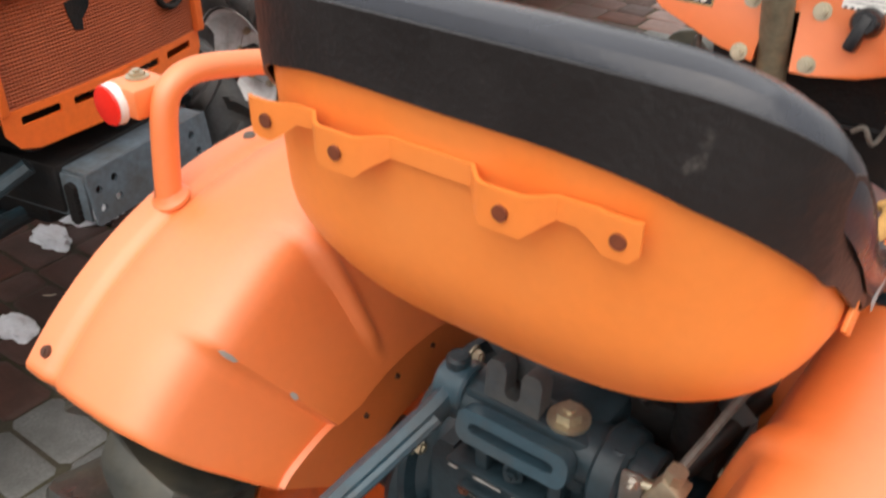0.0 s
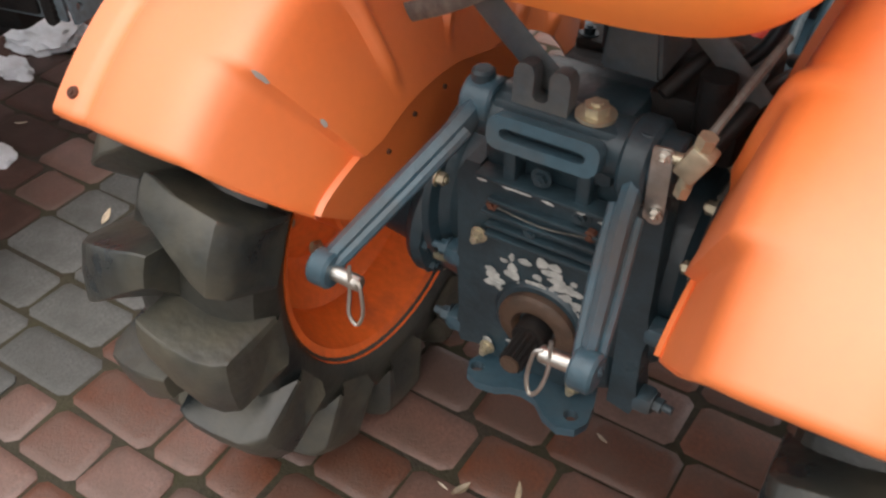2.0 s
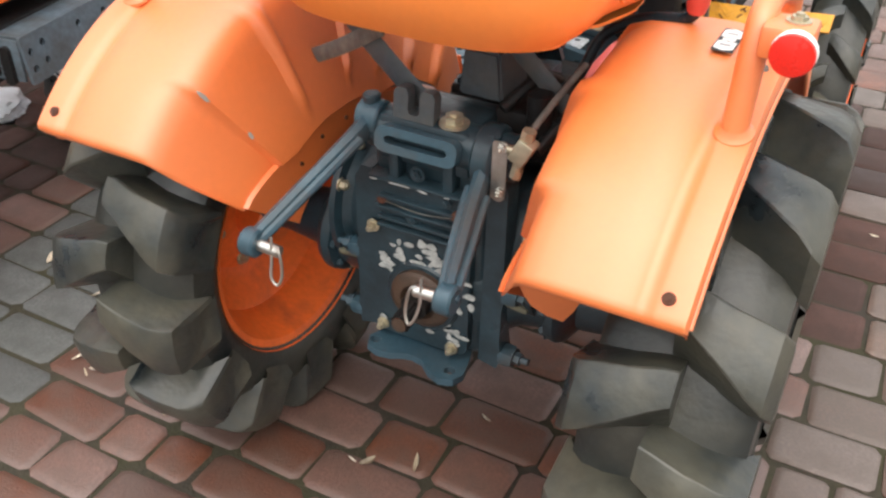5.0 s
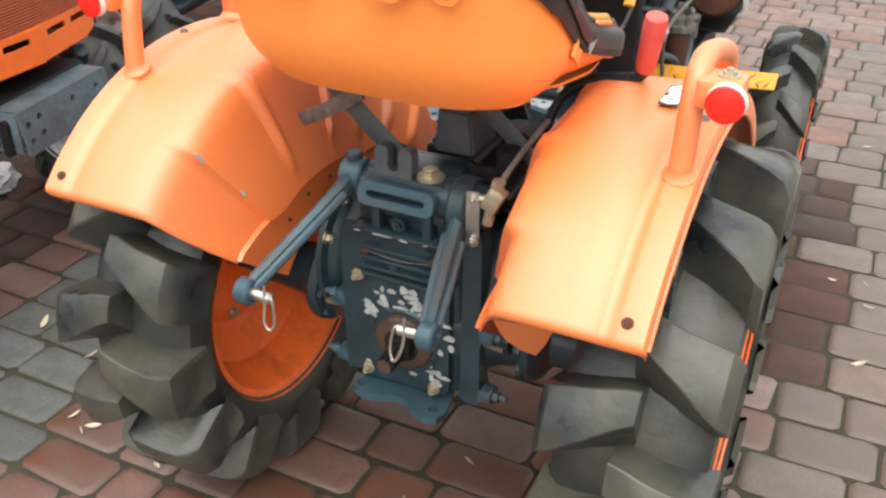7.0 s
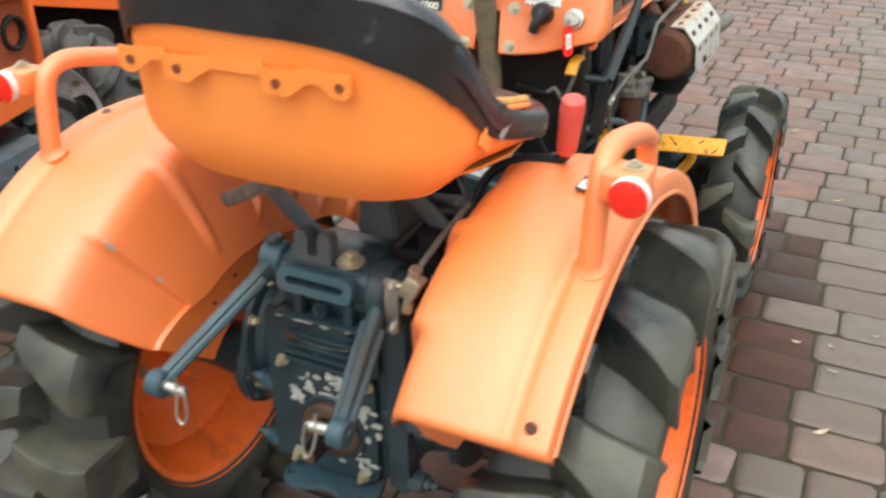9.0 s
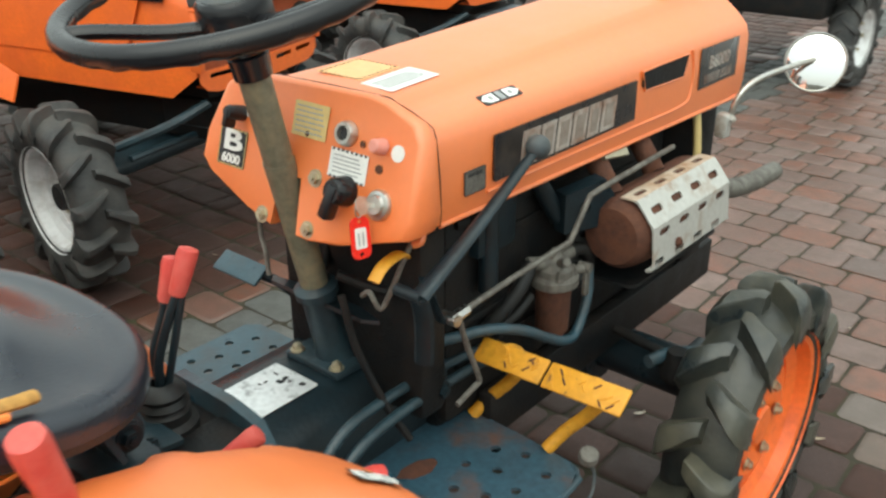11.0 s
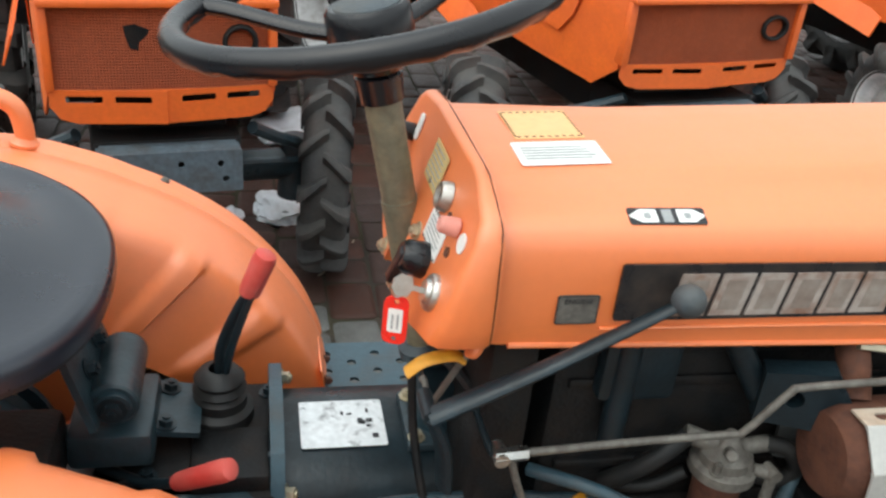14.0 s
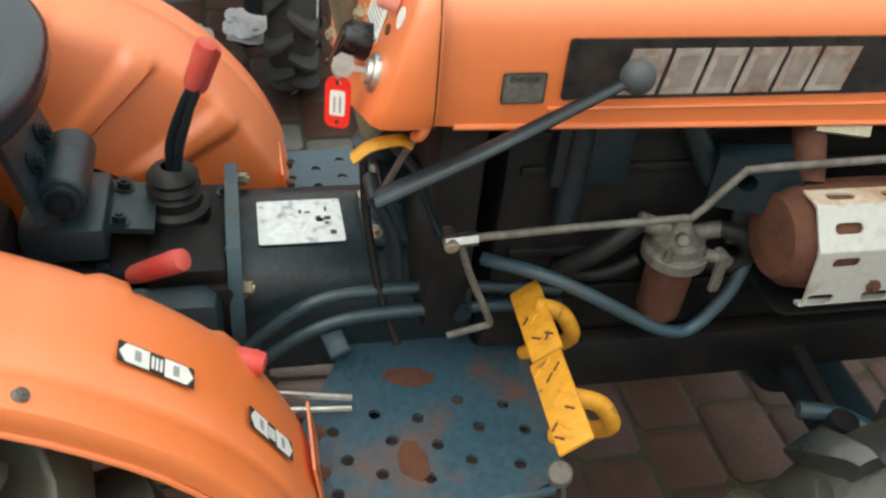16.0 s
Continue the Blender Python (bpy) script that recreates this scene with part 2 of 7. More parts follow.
STEEL_DULL = surface("dull_painted_steel", (0.045, 0.058, 0.068), 0.55, spots=(0.09, 0.085, 0.075), amount=0.4, scale=14, grain=0.2, bump=0.25, edge=0.15)
BRACKET_BLUE = surface("pale_worn_blue_steel", (0.095, 0.125, 0.15), 0.5, spots=(0.06, 0.06, 0.055), amount=0.36, scale=12, grain=0.2, bump=0.2, edge=0.15)
HOSE = surface("black_rubber_hose", (0.01, 0.011, 0.012), 0.5, spots=(0.03, 0.028, 0.025), amount=0.3, scale=14, grain=0.1, bump=0.1, edge=0.2, spec=0.35)
mirror_mat = bpy.data.materials.new("mirror_glass")
mirror_mat.use_nodes = True
mb = mirror_mat.node_tree.nodes["Principled BSDF"]
mb.inputs["Base Color"].default_value, mb.inputs["Metallic"].default_value, mb.inputs["Roughness"].default_value = (0.86, 0.85, 0.84, 1), 1.0, 0.06


# ---- shapes ----
def part(name, bm, material, parent, label="", angle=38):
    """Links a bmesh as one mesh object under a thing or a part."""
    me = bpy.data.meshes.new(name)
    bmesh.ops.recalc_face_normals(bm, faces=bm.faces)
    bm.to_mesh(me)
    bm.free()
    me.materials.append(material)
    me.shade_smooth()
    me.set_sharp_from_angle(angle=radians(angle))
    ob = new(name, me)
    if parent is not None:
        ob.parent = parent
        if parent.type == "EMPTY":
            ob.matrix_parent_inverse = Matrix.Translation(parent.location).inverted()
    if label:
        ob["label"] = label
    return ob


def root(name, place, label, category, group=""):
    ob = new(name)
    ob.location = place
    ob.empty_display_size = 0.1
    return tagged(ob, label, category, group)


def box(bm, c, s, bev=0.004, rot=None, seg=2):
    m = Matrix.Translation(c) @ (rot if rot is not None else Matrix()) @ Matrix.Diagonal((*s, 1))
    vs = bmesh.ops.create_cube(bm, size=1, matrix=m)["verts"]
    if bev:
        es = list({e for v in vs for e in v.link_edges})
        bmesh.ops.bevel(bm, geom=es, offset=min(bev, min(s) * 0.45), segments=seg, profile=0.5, affect="EDGES")
    return bm


def cyl(bm, p0, p1, r, r2=None, seg=20, bev=0.0):
    p0, p1 = Vector(p0), Vector(p1)
    d = p1 - p0
    q = d.to_track_quat("Z", "Y").to_matrix().to_4x4()
    r2 = r if r2 is None else r2
    prof = [(0, 0), (r, 0), (r2, d.length), (0, d.length)]
    if bev:
        prof = [(0, 0), (r - bev, 0), (r, bev), (r2, d.length - bev), (r2 - bev, d.length), (0, d.length)]
    lathe(bm, prof, Matrix.Translation(p0) @ q, seg)
    return bm


def lathe(bm, prof, m=Matrix(), seg=32, a0=0.0, a1=2 * math.pi):
    """Turns a profile of (radius, height) about z."""
    whole = abs(a1 - a0 - 2 * math.pi) < 1e-6
    n = seg if whole else seg + 1
    rings = []
    for r, h in prof:
        if r < 1e-7 and whole:
            rings.append([bm.verts.new(m @ Vector((0, 0, h)))] * n)
        else:
            rings.append([bm.verts.new(m @ Vector((r * math.cos(a0 + (a1 - a0) * i / seg), r * math.sin(a0 + (a1 - a0) * i / seg), h))) for i in range(n)])
    for a, b in zip(rings, rings[1:]):
        for i in range(seg):
            j = (i + 1) % n
            q = []
            for v in (a[i], a[j], b[j], b[i]):
                if v not in q:
                    q.append(v)
            if len(q) > 2:
                bm.faces.new(q)
    return bm


def curve_points(pts, steps=6):
    """A smooth line through the points."""
    pts = [Vector(p) for p in pts]
    if len(pts) < 3:
        return pts
    out = []
    ext = [pts[0] * 2 - pts[1]] + pts + [pts[-1] * 2 - pts[-2]]
    for a, b, c, d in zip(ext, ext[1:], ext[2:], ext[3:]):
        for i in range(steps):
            t = i / steps
            out.append(0.5 * (2 * b + (c - a) * t + (2 * a - 5 * b + 4 * c - d) * t * t + (3 * b - a - 3 * c + d) * t ** 3))
    return out + [pts[-1]]


def tube(bm, pts, r, seg=10, steps=6, r_end=None, flat=1.0, up=(0, 0, 1)):
    """A round (or flattened) bar along a smooth line."""
    p = curve_points(pts, steps)
    rings, side = [], None
    for i, c in enumerate(p):
        d = (p[min(i + 1, len(p) - 1)] - p[max(i - 1, 0)]).normalized()
        if side is None:
            side = d.cross(Vector(up))
            if side.length < 1e-3:
                side = d.cross(Vector((1, 0, 0)))
        side = (side - d * side.dot(d)).normalized()
        o = d.cross(side)
        k = r if r_end is None else r + (r_end - r) * i / (len(p) - 1)
        rings.append([bm.verts.new(c + side * k * math.cos(2 * math.pi * j / seg) + o * k * flat * math.sin(2 * math.pi * j / seg)) for j in range(seg)])
    for a, b in zip(rings, rings[1:]):
        for j in range(seg):
            bm.faces.new((a[j], a[(j + 1) % seg], b[(j + 1) % seg], b[j]))
    bm.faces.new(rings[0][::-1])
    bm.faces.new(rings[-1])
    return bm


def slab(bm, outline, m, thick, bev=0.002, holes=()):
    """A plate: outline (and round holes) in the xy plane of m, extruded by thick along its z."""
    loops = [[Vector((x, y)) for x, y in outline]]
    for hx, hy, hr in holes:
        loops.append([Vector((hx + hr * math.cos(-2 * math.pi * i / 14), hy + hr * math.sin(-2 * math.pi * i / 14))) for i in range(14)])
    edges, tops = [], []
    for lp in loops:
        vs = [bm.verts.new((x, y, 0)) for x, y in lp]
        tops += vs
        edges += [bm.edges.new((vs[i], vs[(i + 1) % len(vs)])) for i in range(len(vs))]
    fs = [f for f in bmesh.ops.triangle_fill(bm, use_beauty=True, use_dissolve=False, edges=edges)["geom"] if isinstance(f, bmesh.types.BMFace)]
    ext = bmesh.ops.extrude_face_region(bm, geom=fs)["geom"]
    new_vs = [v for v in ext if isinstance(v, bmesh.types.BMVert)]
    for v in new_vs:
        v.co.z += thick
    for v in set(tops) | set(new_vs):
        v.co = m @ v.co
    return bm


def rounded(w, h, r, n=4, cx=0.0, cy=0.0):
    """The outline of a rectangle with round corners."""
    out = []
    for sx, sy, a in ((1, 1, 0), (-1, 1, 90), (-1, -1, 180), (1, -1, 270)):
        for i in range(n + 1):
            t = radians(a + 90 * i / n)
            out.append((cx + sx * (w / 2 - r) + r * math.cos(t), cy + sy * (h / 2 - r) + r * math.sin(t)))
    return out


def sheet(bm, rows, thick=0.0, closed=False):
    """A surface through rows of points; thick: its thickness."""
    vs = [[bm.verts.new(p) for p in row] for row in rows]
    fs = []
    for a, b in zip(vs, vs[1:]):
        for i in range(len(a) - (0 if closed else 1)):
            j = (i + 1) % len(a)
            fs.append(bm.faces.new((a[i], a[j], b[j], b[i])))
    if thick:
        # the inner skin, joined to the outer one along the border
        for f in fs:
            f.normal_update()
        inner = {}
        for row in vs:
            for v in row:
                v.normal_update()
                inner[v] = v.normal.copy()
        mid = sum((v.co for v in inner), Vector()) / len(inner)
        out = 1 if sum(n.dot(v.co - mid) for v, n in inner.items()) >= 0 else -1
        for v, n in list(inner.items()):
            inner[v] = bm.verts.new(v.co - n * thick * out)
        border = [e for e in {e for f in fs for e in f.edges} if len(e.link_faces) == 1]
        for f in fs:
            bm.faces.new([inner[v] for v in reversed(f.verts)])
        for e in sorted(border, key=lambda e: tuple(e.verts[0].co) + tuple(e.verts[1].co)):
            a, b = e.verts
            bm.faces.new((a, b, inner[b], inner[a]))
    return bm


def bolt(bm, p, d, r=0.008, h=0.006, washer=True):
    """A hexagon bolt head at p, pointing along d."""
    p, d = Vector(p), Vector(d).normalized()
    if washer:
        cyl(bm, p, p + d * 0.002, r * 1.5, seg=14)
    cyl(bm, p, p + d * (h + 0.002), r, seg=6)
    cyl(bm, p, p + d * (h + 0.005), r * 0.5, seg=8)
    return bm


def facing(p, normal, up=(0, 0, 1)):
    """A pose at p whose z is the normal and whose y is as near to up as it can be."""
    z = Vector(normal).normalized()
    x = Vector(up).cross(z).normalized()
    y = z.cross(x)
    return Matrix.Translation(p) @ Matrix((x, y, z)).transposed().to_4x4()


def lettering(body, size, m, depth=0.0006, bold=0.0):
    """Letters of the built-in font as a bmesh, centred on the pose m."""
    cu = bpy.data.curves.new("letters", "FONT")
    cu.body, cu.size, cu.extrude, cu.offset = body, size, depth, bold
    cu.align_x, cu.align_y = "CENTER", "CENTER"
    ob = bpy.data.objects.new("letters", cu)
    me = bpy.data.meshes.new_from_object(ob)
    bm = bmesh.new()
    bm.from_mesh(me)
    bm.transform(m)
    bpy.data.objects.remove(ob)
    bpy.data.curves.remove(cu)
    bpy.data.meshes.remove(me)
    return bm


def bars(m, rows, width, pitch, height, depth=0.0005, rnd=None):
    """Lines of unreadable print as plain bars."""
    bm = bmesh.new()
    rnd = rnd or random.Random(5)
    for i in range(rows):
        w = width * rnd.uniform(0.6, 1.0)
        box(bm, m @ Vector((-(width - w) / 2, pitch * ((rows - 1) / 2 - i), 0)), (w, height, depth), 0, m.to_3x3().to_4x4())
    return bm

# ---- the compact tractor ----
tractor = root("compact_tractor", (0.02, 0.9, 0.0), "small old orange four-wheel-drive tractor parked on red pavers", "tractor")
AY, AZ = 0.33, 0.38   # rear axle


def tyre_mesh(R, width, rim_r, lugs, lug_h, lug_w, turn=1, sweep=0.30):
    """A tractor tyre about the x axis with chevron bars; turn: which way the chevrons point."""
    bm = bmesh.new()
    c, h = R - lug_h, width / 2
    prof = [(rim_r - 0.004, -h * 0.72), (rim_r + 0.012, -h * 0.86), (rim_r + (c - rim_r) * 0.35, -h), (rim_r + (c - rim_r) * 0.72, -h * 0.97), (c - 0.012, -h * 0.8), (c - 0.003, -h * 0.5), (c, 0),
            (c - 0.003, h * 0.5), (c - 0.012, h * 0.8), (rim_r + (c - rim_r) * 0.72, h * 0.97), (rim_r + (c - rim_r) * 0.35, h), (rim_r + 0.012, h * 0.86), (rim_r - 0.004, h * 0.72)]
    spin = Matrix.Rotation(math.pi / 2, 4, "Y")
    lathe(bm, prof, spin, 72)
    return bm


def lug_meshes(R, width, rim_r, lugs, lug_h, lug_w, turn=1, sweep=0.12):
    """The chevron bars of a tyre about the x axis, one bmesh each: narrow in the middle, broad on the shoulder."""
    c, h = R - lug_h, width / 2
    rnd = random.Random(3)
    shape = ((-0.1, R - 0.005, c - 0.01, 0.62), (0.08, R, c - 0.01, 0.76), (0.45, R - 0.001, c - 0.012, 0.98), (0.8, R - 0.004, c - 0.02, 1.2), (0.98, R - 0.011, c - 0.035, 1.32),
             (1.1, R - 0.026, c - 0.055, 1.34), (1.12, R - 0.06, rim_r + (c - rim_r) * 0.5, 1.15), (1.02, R - 0.095, rim_r + (c - rim_r) * 0.35, 0.85))
    for side in (-1, 1):
        for k in range(lugs):
            bm = bmesh.new()
            a = 2 * math.pi * (k + (0.25 if side > 0 else -0.25)) / lugs
            rows = []
            for f, top, base, wd in shape:
                x = side * h * f
                mid = a - turn * sweep * max(f, 0) ** 0.9
                w = lug_w * wd / R / 2 * rnd.uniform(0.96, 1.04)
                t = top - rnd.uniform(0, 0.003)
                deep = min(1.0, lug_h / 0.05)
                foot, heel = w + 0.012 + 0.03 * deep, w + 0.012 + (0.1 - 0.05 * f) * deep
                rows.append([bm.verts.new((x, -r * math.cos(mid + da), r * math.sin(mid + da))) for r, da in ((base, -heel), (t - 0.009, -w * 1.06), (t - 0.002, -w * 0.99), (t, -w * 0.9), (t + 0.0015, 0), (t, w * 0.9), (t - 0.002, w * 0.99), (t - 0.009, w * 1.05), (base, foot))])
            for p, q in zip(rows, rows[1:]):
                for i in range(8):
                    bm.faces.new((p[i], p[i + 1], q[i + 1], q[i]))
            bm.faces.new(rows[0])
            bm.faces.new(rows[-1][::-1])
            yield bm


def wheel(name, place, R, width, rim_r, lugs, lug_h, lug_w, disc_mat, rubber, parent, out, hub=0.05, dish=0.03, turn=1, phase=0.0):
    """A wheel: dished disc with rim flange and bolts, and its tyre."""
    m = Matrix.Translation(place) @ Matrix.Rotation(phase, 4, "X")
    spin = Matrix.Rotation(math.pi / 2, 4, "Y")
    w = width * 0.42
    bm = bmesh.new()
    rim_prof = [(rim_r + 0.014, -w - 0.006), (rim_r + 0.012, -w), (rim_r - 0.004, -w + 0.006), (rim_r - 0.012, -w + 0.03), (rim_r - 0.035, -0.012), (rim_r - 0.035, 0.012), (rim_r - 0.012, w - 0.03), (rim_r - 0.004, w - 0.006), (rim_r + 0.012, w), (rim_r + 0.014, w + 0.006)]
    lathe(bm, rim_prof, m @ spin, 56)
    d = out * dish
    disc_prof = [(rim_r - 0.03, 0.004), (rim_r - 0.05, 0.012 * out + 0.004), (rim_r - 0.075, d), (rim_r * 0.55, d * 1.2), (hub + 0.02, d * 0.6), (hub, d * 0.6), (0, d * 0.6)]
    lathe(bm, disc_prof, m @ spin, 48)
    lathe(bm, [(r, h - 0.006) for r, h in disc_prof], m @ spin, 48)
    disc = part(name, bm, disc_mat, parent)
    bm = tyre_mesh(R, width, rim_r, lugs, lug_h, lug_w, turn)
    bm.transform(m)
    part("tyre", bm, rubber, disc, "black rubber tyre with tall chevron bars" if rubber is RUBBER else "dusty black rubber tyre")
    for lug in lug_meshes(R, width, rim_r, lugs, lug_h, lug_w, turn, 0.12 if R > 0.35 else 0.18):
        lug.transform(m)
        part("tyre_lug", lug, RUBBER_LUG if rubber is RUBBER else rubber, disc, angle=34)
    bm = bmesh.new()
    cyl(bm, m @ Vector((-0.03, 0, 0)), m @ Vector((0.03, 0, 0)), hub * 0.9, seg=24, bev=0.004)
    part("hub", bm, disc_mat if disc_mat is not WHITE_RIM else SOOT, disc)
    for k in range(6):
        a = 2 * math.pi * k / 6
        for s in (-1, 1):
            bm = bmesh.new()
            p = m @ Vector((d * 0.9 + s * 0.006, math.cos(a) * (hub + 0.035), math.sin(a) * (hub + 0.035)))
            bolt(bm, p, (s, 0, 0), 0.009, 0.008)
            part("wheel_bolt", bm, ZINC, disc)
    return disc


wheel("rear_wheel", (-0.356, AY, AZ), 0.388, 0.198, 0.219, 13, 0.06, 0.068, RIM_ORANGE, RUBBER, tractor, -1, 0.06, 0.04, phase=0.028)
wheel("rear_wheel", (0.43, AY, AZ), 0.388, 0.198, 0.226, 13, 0.06, 0.068, RIM_ORANGE, RUBBER, tractor, 1, 0.06, 0.04, phase=-0.194)
FX, FY, FZ = 0.422, 1.655, 0.289   # front axle
wheel("front_wheel", (-FX, FY, FZ), 0.292, 0.132, 0.186, 12, 0.036, 0.044, RIM_ORANGE, RUBBER, tractor, -1, 0.045, 0.02, phase=0.1)
wheel("front_wheel", (FX, FY, FZ), 0.292, 0.132, 0.186, 12, 0.036, 0.044, RIM_ORANGE, RUBBER, tractor, 1, 0.045, 0.02, phase=-0.056)


# fenders
def fender_r(t, s=1):
    """The fender's radius about the axle; t: degrees up from the rear. The left one is bent further out in front."""
    if s < 0:
        return float(np.interp(t, (38, 70, 90, 110, 121, 132, 142, 150, 161, 172), (0.456, 0.449, 0.446, 0.449, 0.457, 0.475, 0.495, 0.509, 0.529, 0.545)))
    return float(np.interp(t, (38, 70, 90, 110, 125, 136, 148, 160, 172), (0.456, 0.449, 0.446, 0.45, 0.463, 0.48, 0.503, 0.52, 0.532)))


FENDER_PROFILE = [(0.4405, -0.03), (0.4415, -0.018), (0.442, -0.006), (0.439, 0.001), (0.41, 0.003), (0.404, 0.0005), (0.399, -0.0025), (0.392, -0.003), (0.387, -0.001), (0.381, 0.003), (0.345, 0.005), (0.31, 0.0045), (0.284, 0.002), (0.266, -0.005), (0.254, -0.017), (0.246, -0.036), (0.239, -0.06), (0.231, -0.09), (0.224, -0.12), (0.216, -0.15), (0.209, -0.176), (0.204, -0.196), (0.2, -0.21)]
RIBS = ((75.0, 1.9, 1.5), (99.0, 1.9, 1.5), (118.0, 4.0, 1.4), (136.5, 4.5, 1.3), (153.5, 4.5, 1.3))


def fender_swell(x, dr, t):
    """How far the pressed ribs of the inner shoulder stand proud at a place of the fender."""
    fade = max(0.0, min(1.0, (0.272 - x) / 0.022)) * max(0.0, min(1.0, (dr + 0.178) / 0.03))
    rise = 0.0
    for mid, before, after in RIBS:
        d = (t - mid) / (before if t < mid else after)
        rise = max(rise, min(1.0, 1.5 * (1 - d * d)) if abs(d) < 1 else 0.0)
    # the rear panel laps under the front one
    step = max(0.0, min(1.0, (t - 54.0) / 1.0))
    return 0.0105 * fade * rise + 0.014 * step * max(0.0, min(1.0, (0.285 - x) / 0.03))


def fender_point(s, x, dr, t):
    if dr < -0.05:
        dr = -0.05 + (dr + 0.05) * (0.72 + 0.28 * max(0.0, min(1.0, (t - 40) / 22)))
    lift = fender_swell(x, dr, t)
    r = fender_r(t, s) + dr + lift * 0.3
    return Vector((s * (x - lift), AY - r * math.cos(radians(t)), AZ + r * math.sin(radians(t))))


def make_fender(s):
    rows = []
    for q, drop in ((-0.9, -0.026), (-1.1, -0.012), (-0.8, -0.004)):
        rows.append([fender_point(s, x - 0.004 * (drop < -0.01) * (x > 0.43), dr + drop * max(0.15, 1 - max(0, -dr - 0.02) / 0.06), 41.4 + q - 3.2 * max(0, (0.26 - x) / 0.06)) for x, dr in FENDER_PROFILE])
    for i in range(150):
        t = 41.4 + (171 - 41.4) * i / 149
        k = 1 - 0.25 * max(0, (t - 120) / 50)
        skew = 3.2 * max(0.0, 1 - i / 18)
        rows.append([fender_point(s, x, dr * k, t - skew * max(0, (0.26 - x) / 0.06)) for x, dr in FENDER_PROFILE])
    bm = sheet(bmesh.new(), rows, 0.0025)
    ob = part("fender", bm, ORANGE, tractor, "glossy orange sheet-steel fender with chipped paint", angle=50)
    bm = bmesh.new()
    tube(bm, [fender_point(s, 0.4405, -0.03, 41.4 + 129.6 * i / 30) for i in range(31)], 0.0035, 8, 1)
    part("edge_bead", bm, ORANGE, ob)
    # flat inner plate between the shoulder and the axle
    rows = []
    for i in range(41):
        t = 38 + 112 * i / 40
        top = fender_r(t, s) - 0.05 - 0.155 * (0.72 + 0.28 * max(0.0, min(1.0, (t - 40) / 22)))
        rows.append([Vector((s * x, AY - r * math.cos(radians(t)), AZ + r * math.sin(radians(t)))) for x, r in ((0.199, top), (0.193, top - 0.004), (0.192, 0.15))])
    plate = part("inner_plate", sheet(bmesh.new(), rows, 0.0025), ORANGE, ob)
    for t in (62, 78, 96):
        r = 0.215
        p = Vector((s * 0.1918, AY - r * math.cos(radians(t)), AZ + r * math.sin(radians(t))))
        part("plate_rivet", cyl(bmesh.new(), p, p - Vector((s * 0.003, 0, 0)), 0.0035, 0.003, 12), RUST, plate)
    # rivets and rusty holes
    for x, t in ((0.416, 44.1), (0.418, 86.0), (0.424, 127.0)):
        bm = bmesh.new()
        p = fender_point(s, x, 0.0035, t)
        n = (p - Vector((p.x, AY, AZ))).normalized()
        cyl(bm, p - n * 0.003, p + n * 0.0025, 0.008, 0.006, 16)
        cyl(bm, p, p + n * 0.004, 0.004, 0.003, 10)
        part("rivet", bm, RUST if t < 60 else CAST, ob, "rusty rivet")
    # grab handle
    bm = bmesh.new()
    hx = 0.419 if s > 0 else -0.411
    tube(bm, [(hx, 0.172, 0.795), (hx, 0.178, 0.85), (hx, 0.186, 0.9), (hx, 0.2, 0.923), (hx, 0.235, 0.931), (hx, 0.31, 0.916), (hx, 0.37, 0.898), (hx, 0.404, 0.88), (hx, 0.414, 0.85), (hx, 0.415, 0.805)], 0.0145, 14, 6)
    handle = part("grab_handle", bm, ORANGE, ob, "bent orange tube grab handle")
    for t in (69.9, 100.6):
        bm = bmesh.new()
        p = fender_point(s, abs(hx), 0.002, t)
        n = (p - Vector((p.x, AY, AZ))).normalized()
        lathe(bm, [(0.0215, -0.002), (0.021, 0.002), (0.0175, 0.005), (0.0155, 0.009), (0.014, 0.011)], facing(p, n, (1, 0, 0)), 20)
        part("handle_weld", bm, ORANGE, handle)
    # reflector on its box bracket
    bm = bmesh.new()
    box(bm, (s * 0.449, 0.187, 0.909), (0.05, 0.05, 0.034), 0.005)
    bracket = part("reflector_bracket", bm, ORANGE, ob)
    bm = bmesh.new()
    cyl(bm, (s * 0.459, 0.165, 0.905), (s * 0.459, 0.1533, 0.905), 0.0228, 0.0222, 28, 0.002)
    part("reflector_rim", bm, PAPER, bracket, "white plastic rim")
    bm = bmesh.new()
    lathe(bm, [(0, 0.005), (0.01, 0.0045), (0.0205, 0.002), (0.022, 0)], facing((s * 0.459, 0.1525, 0.905), (0, -1, 0)), 28)
    part("reflector", bm, LENS, bracket, "round red reflector")
    bm = bmesh.new()
    bolt(bm, (s * 0.454, 0.19, 0.926), (0, 0, 1), 0.0085, 0.004)
    part("bracket_bolt", bm, ZINC, bracket)
    return ob


fender_left, fender_right = make_fender(-1), make_fender(1)
bm = sheet(bmesh.new(), [[Vector((0.222, 0.092, 0.588)), Vector((0.262, 0.102, 0.585)), Vector((0.3, 0.112, 0.581))], [Vector((0.228, 0.1, 0.566)), Vector((0.256, 0.116, 0.548)), Vector((0.286, 0.124, 0.545))], [Vector((0.235, 0.11, 0.545)), Vector((0.25, 0.128, 0.522)), Vector((0.27, 0.136, 0.514))]], 0.0025)
part("rear_gusset", bm, ORANGE, fender_right)


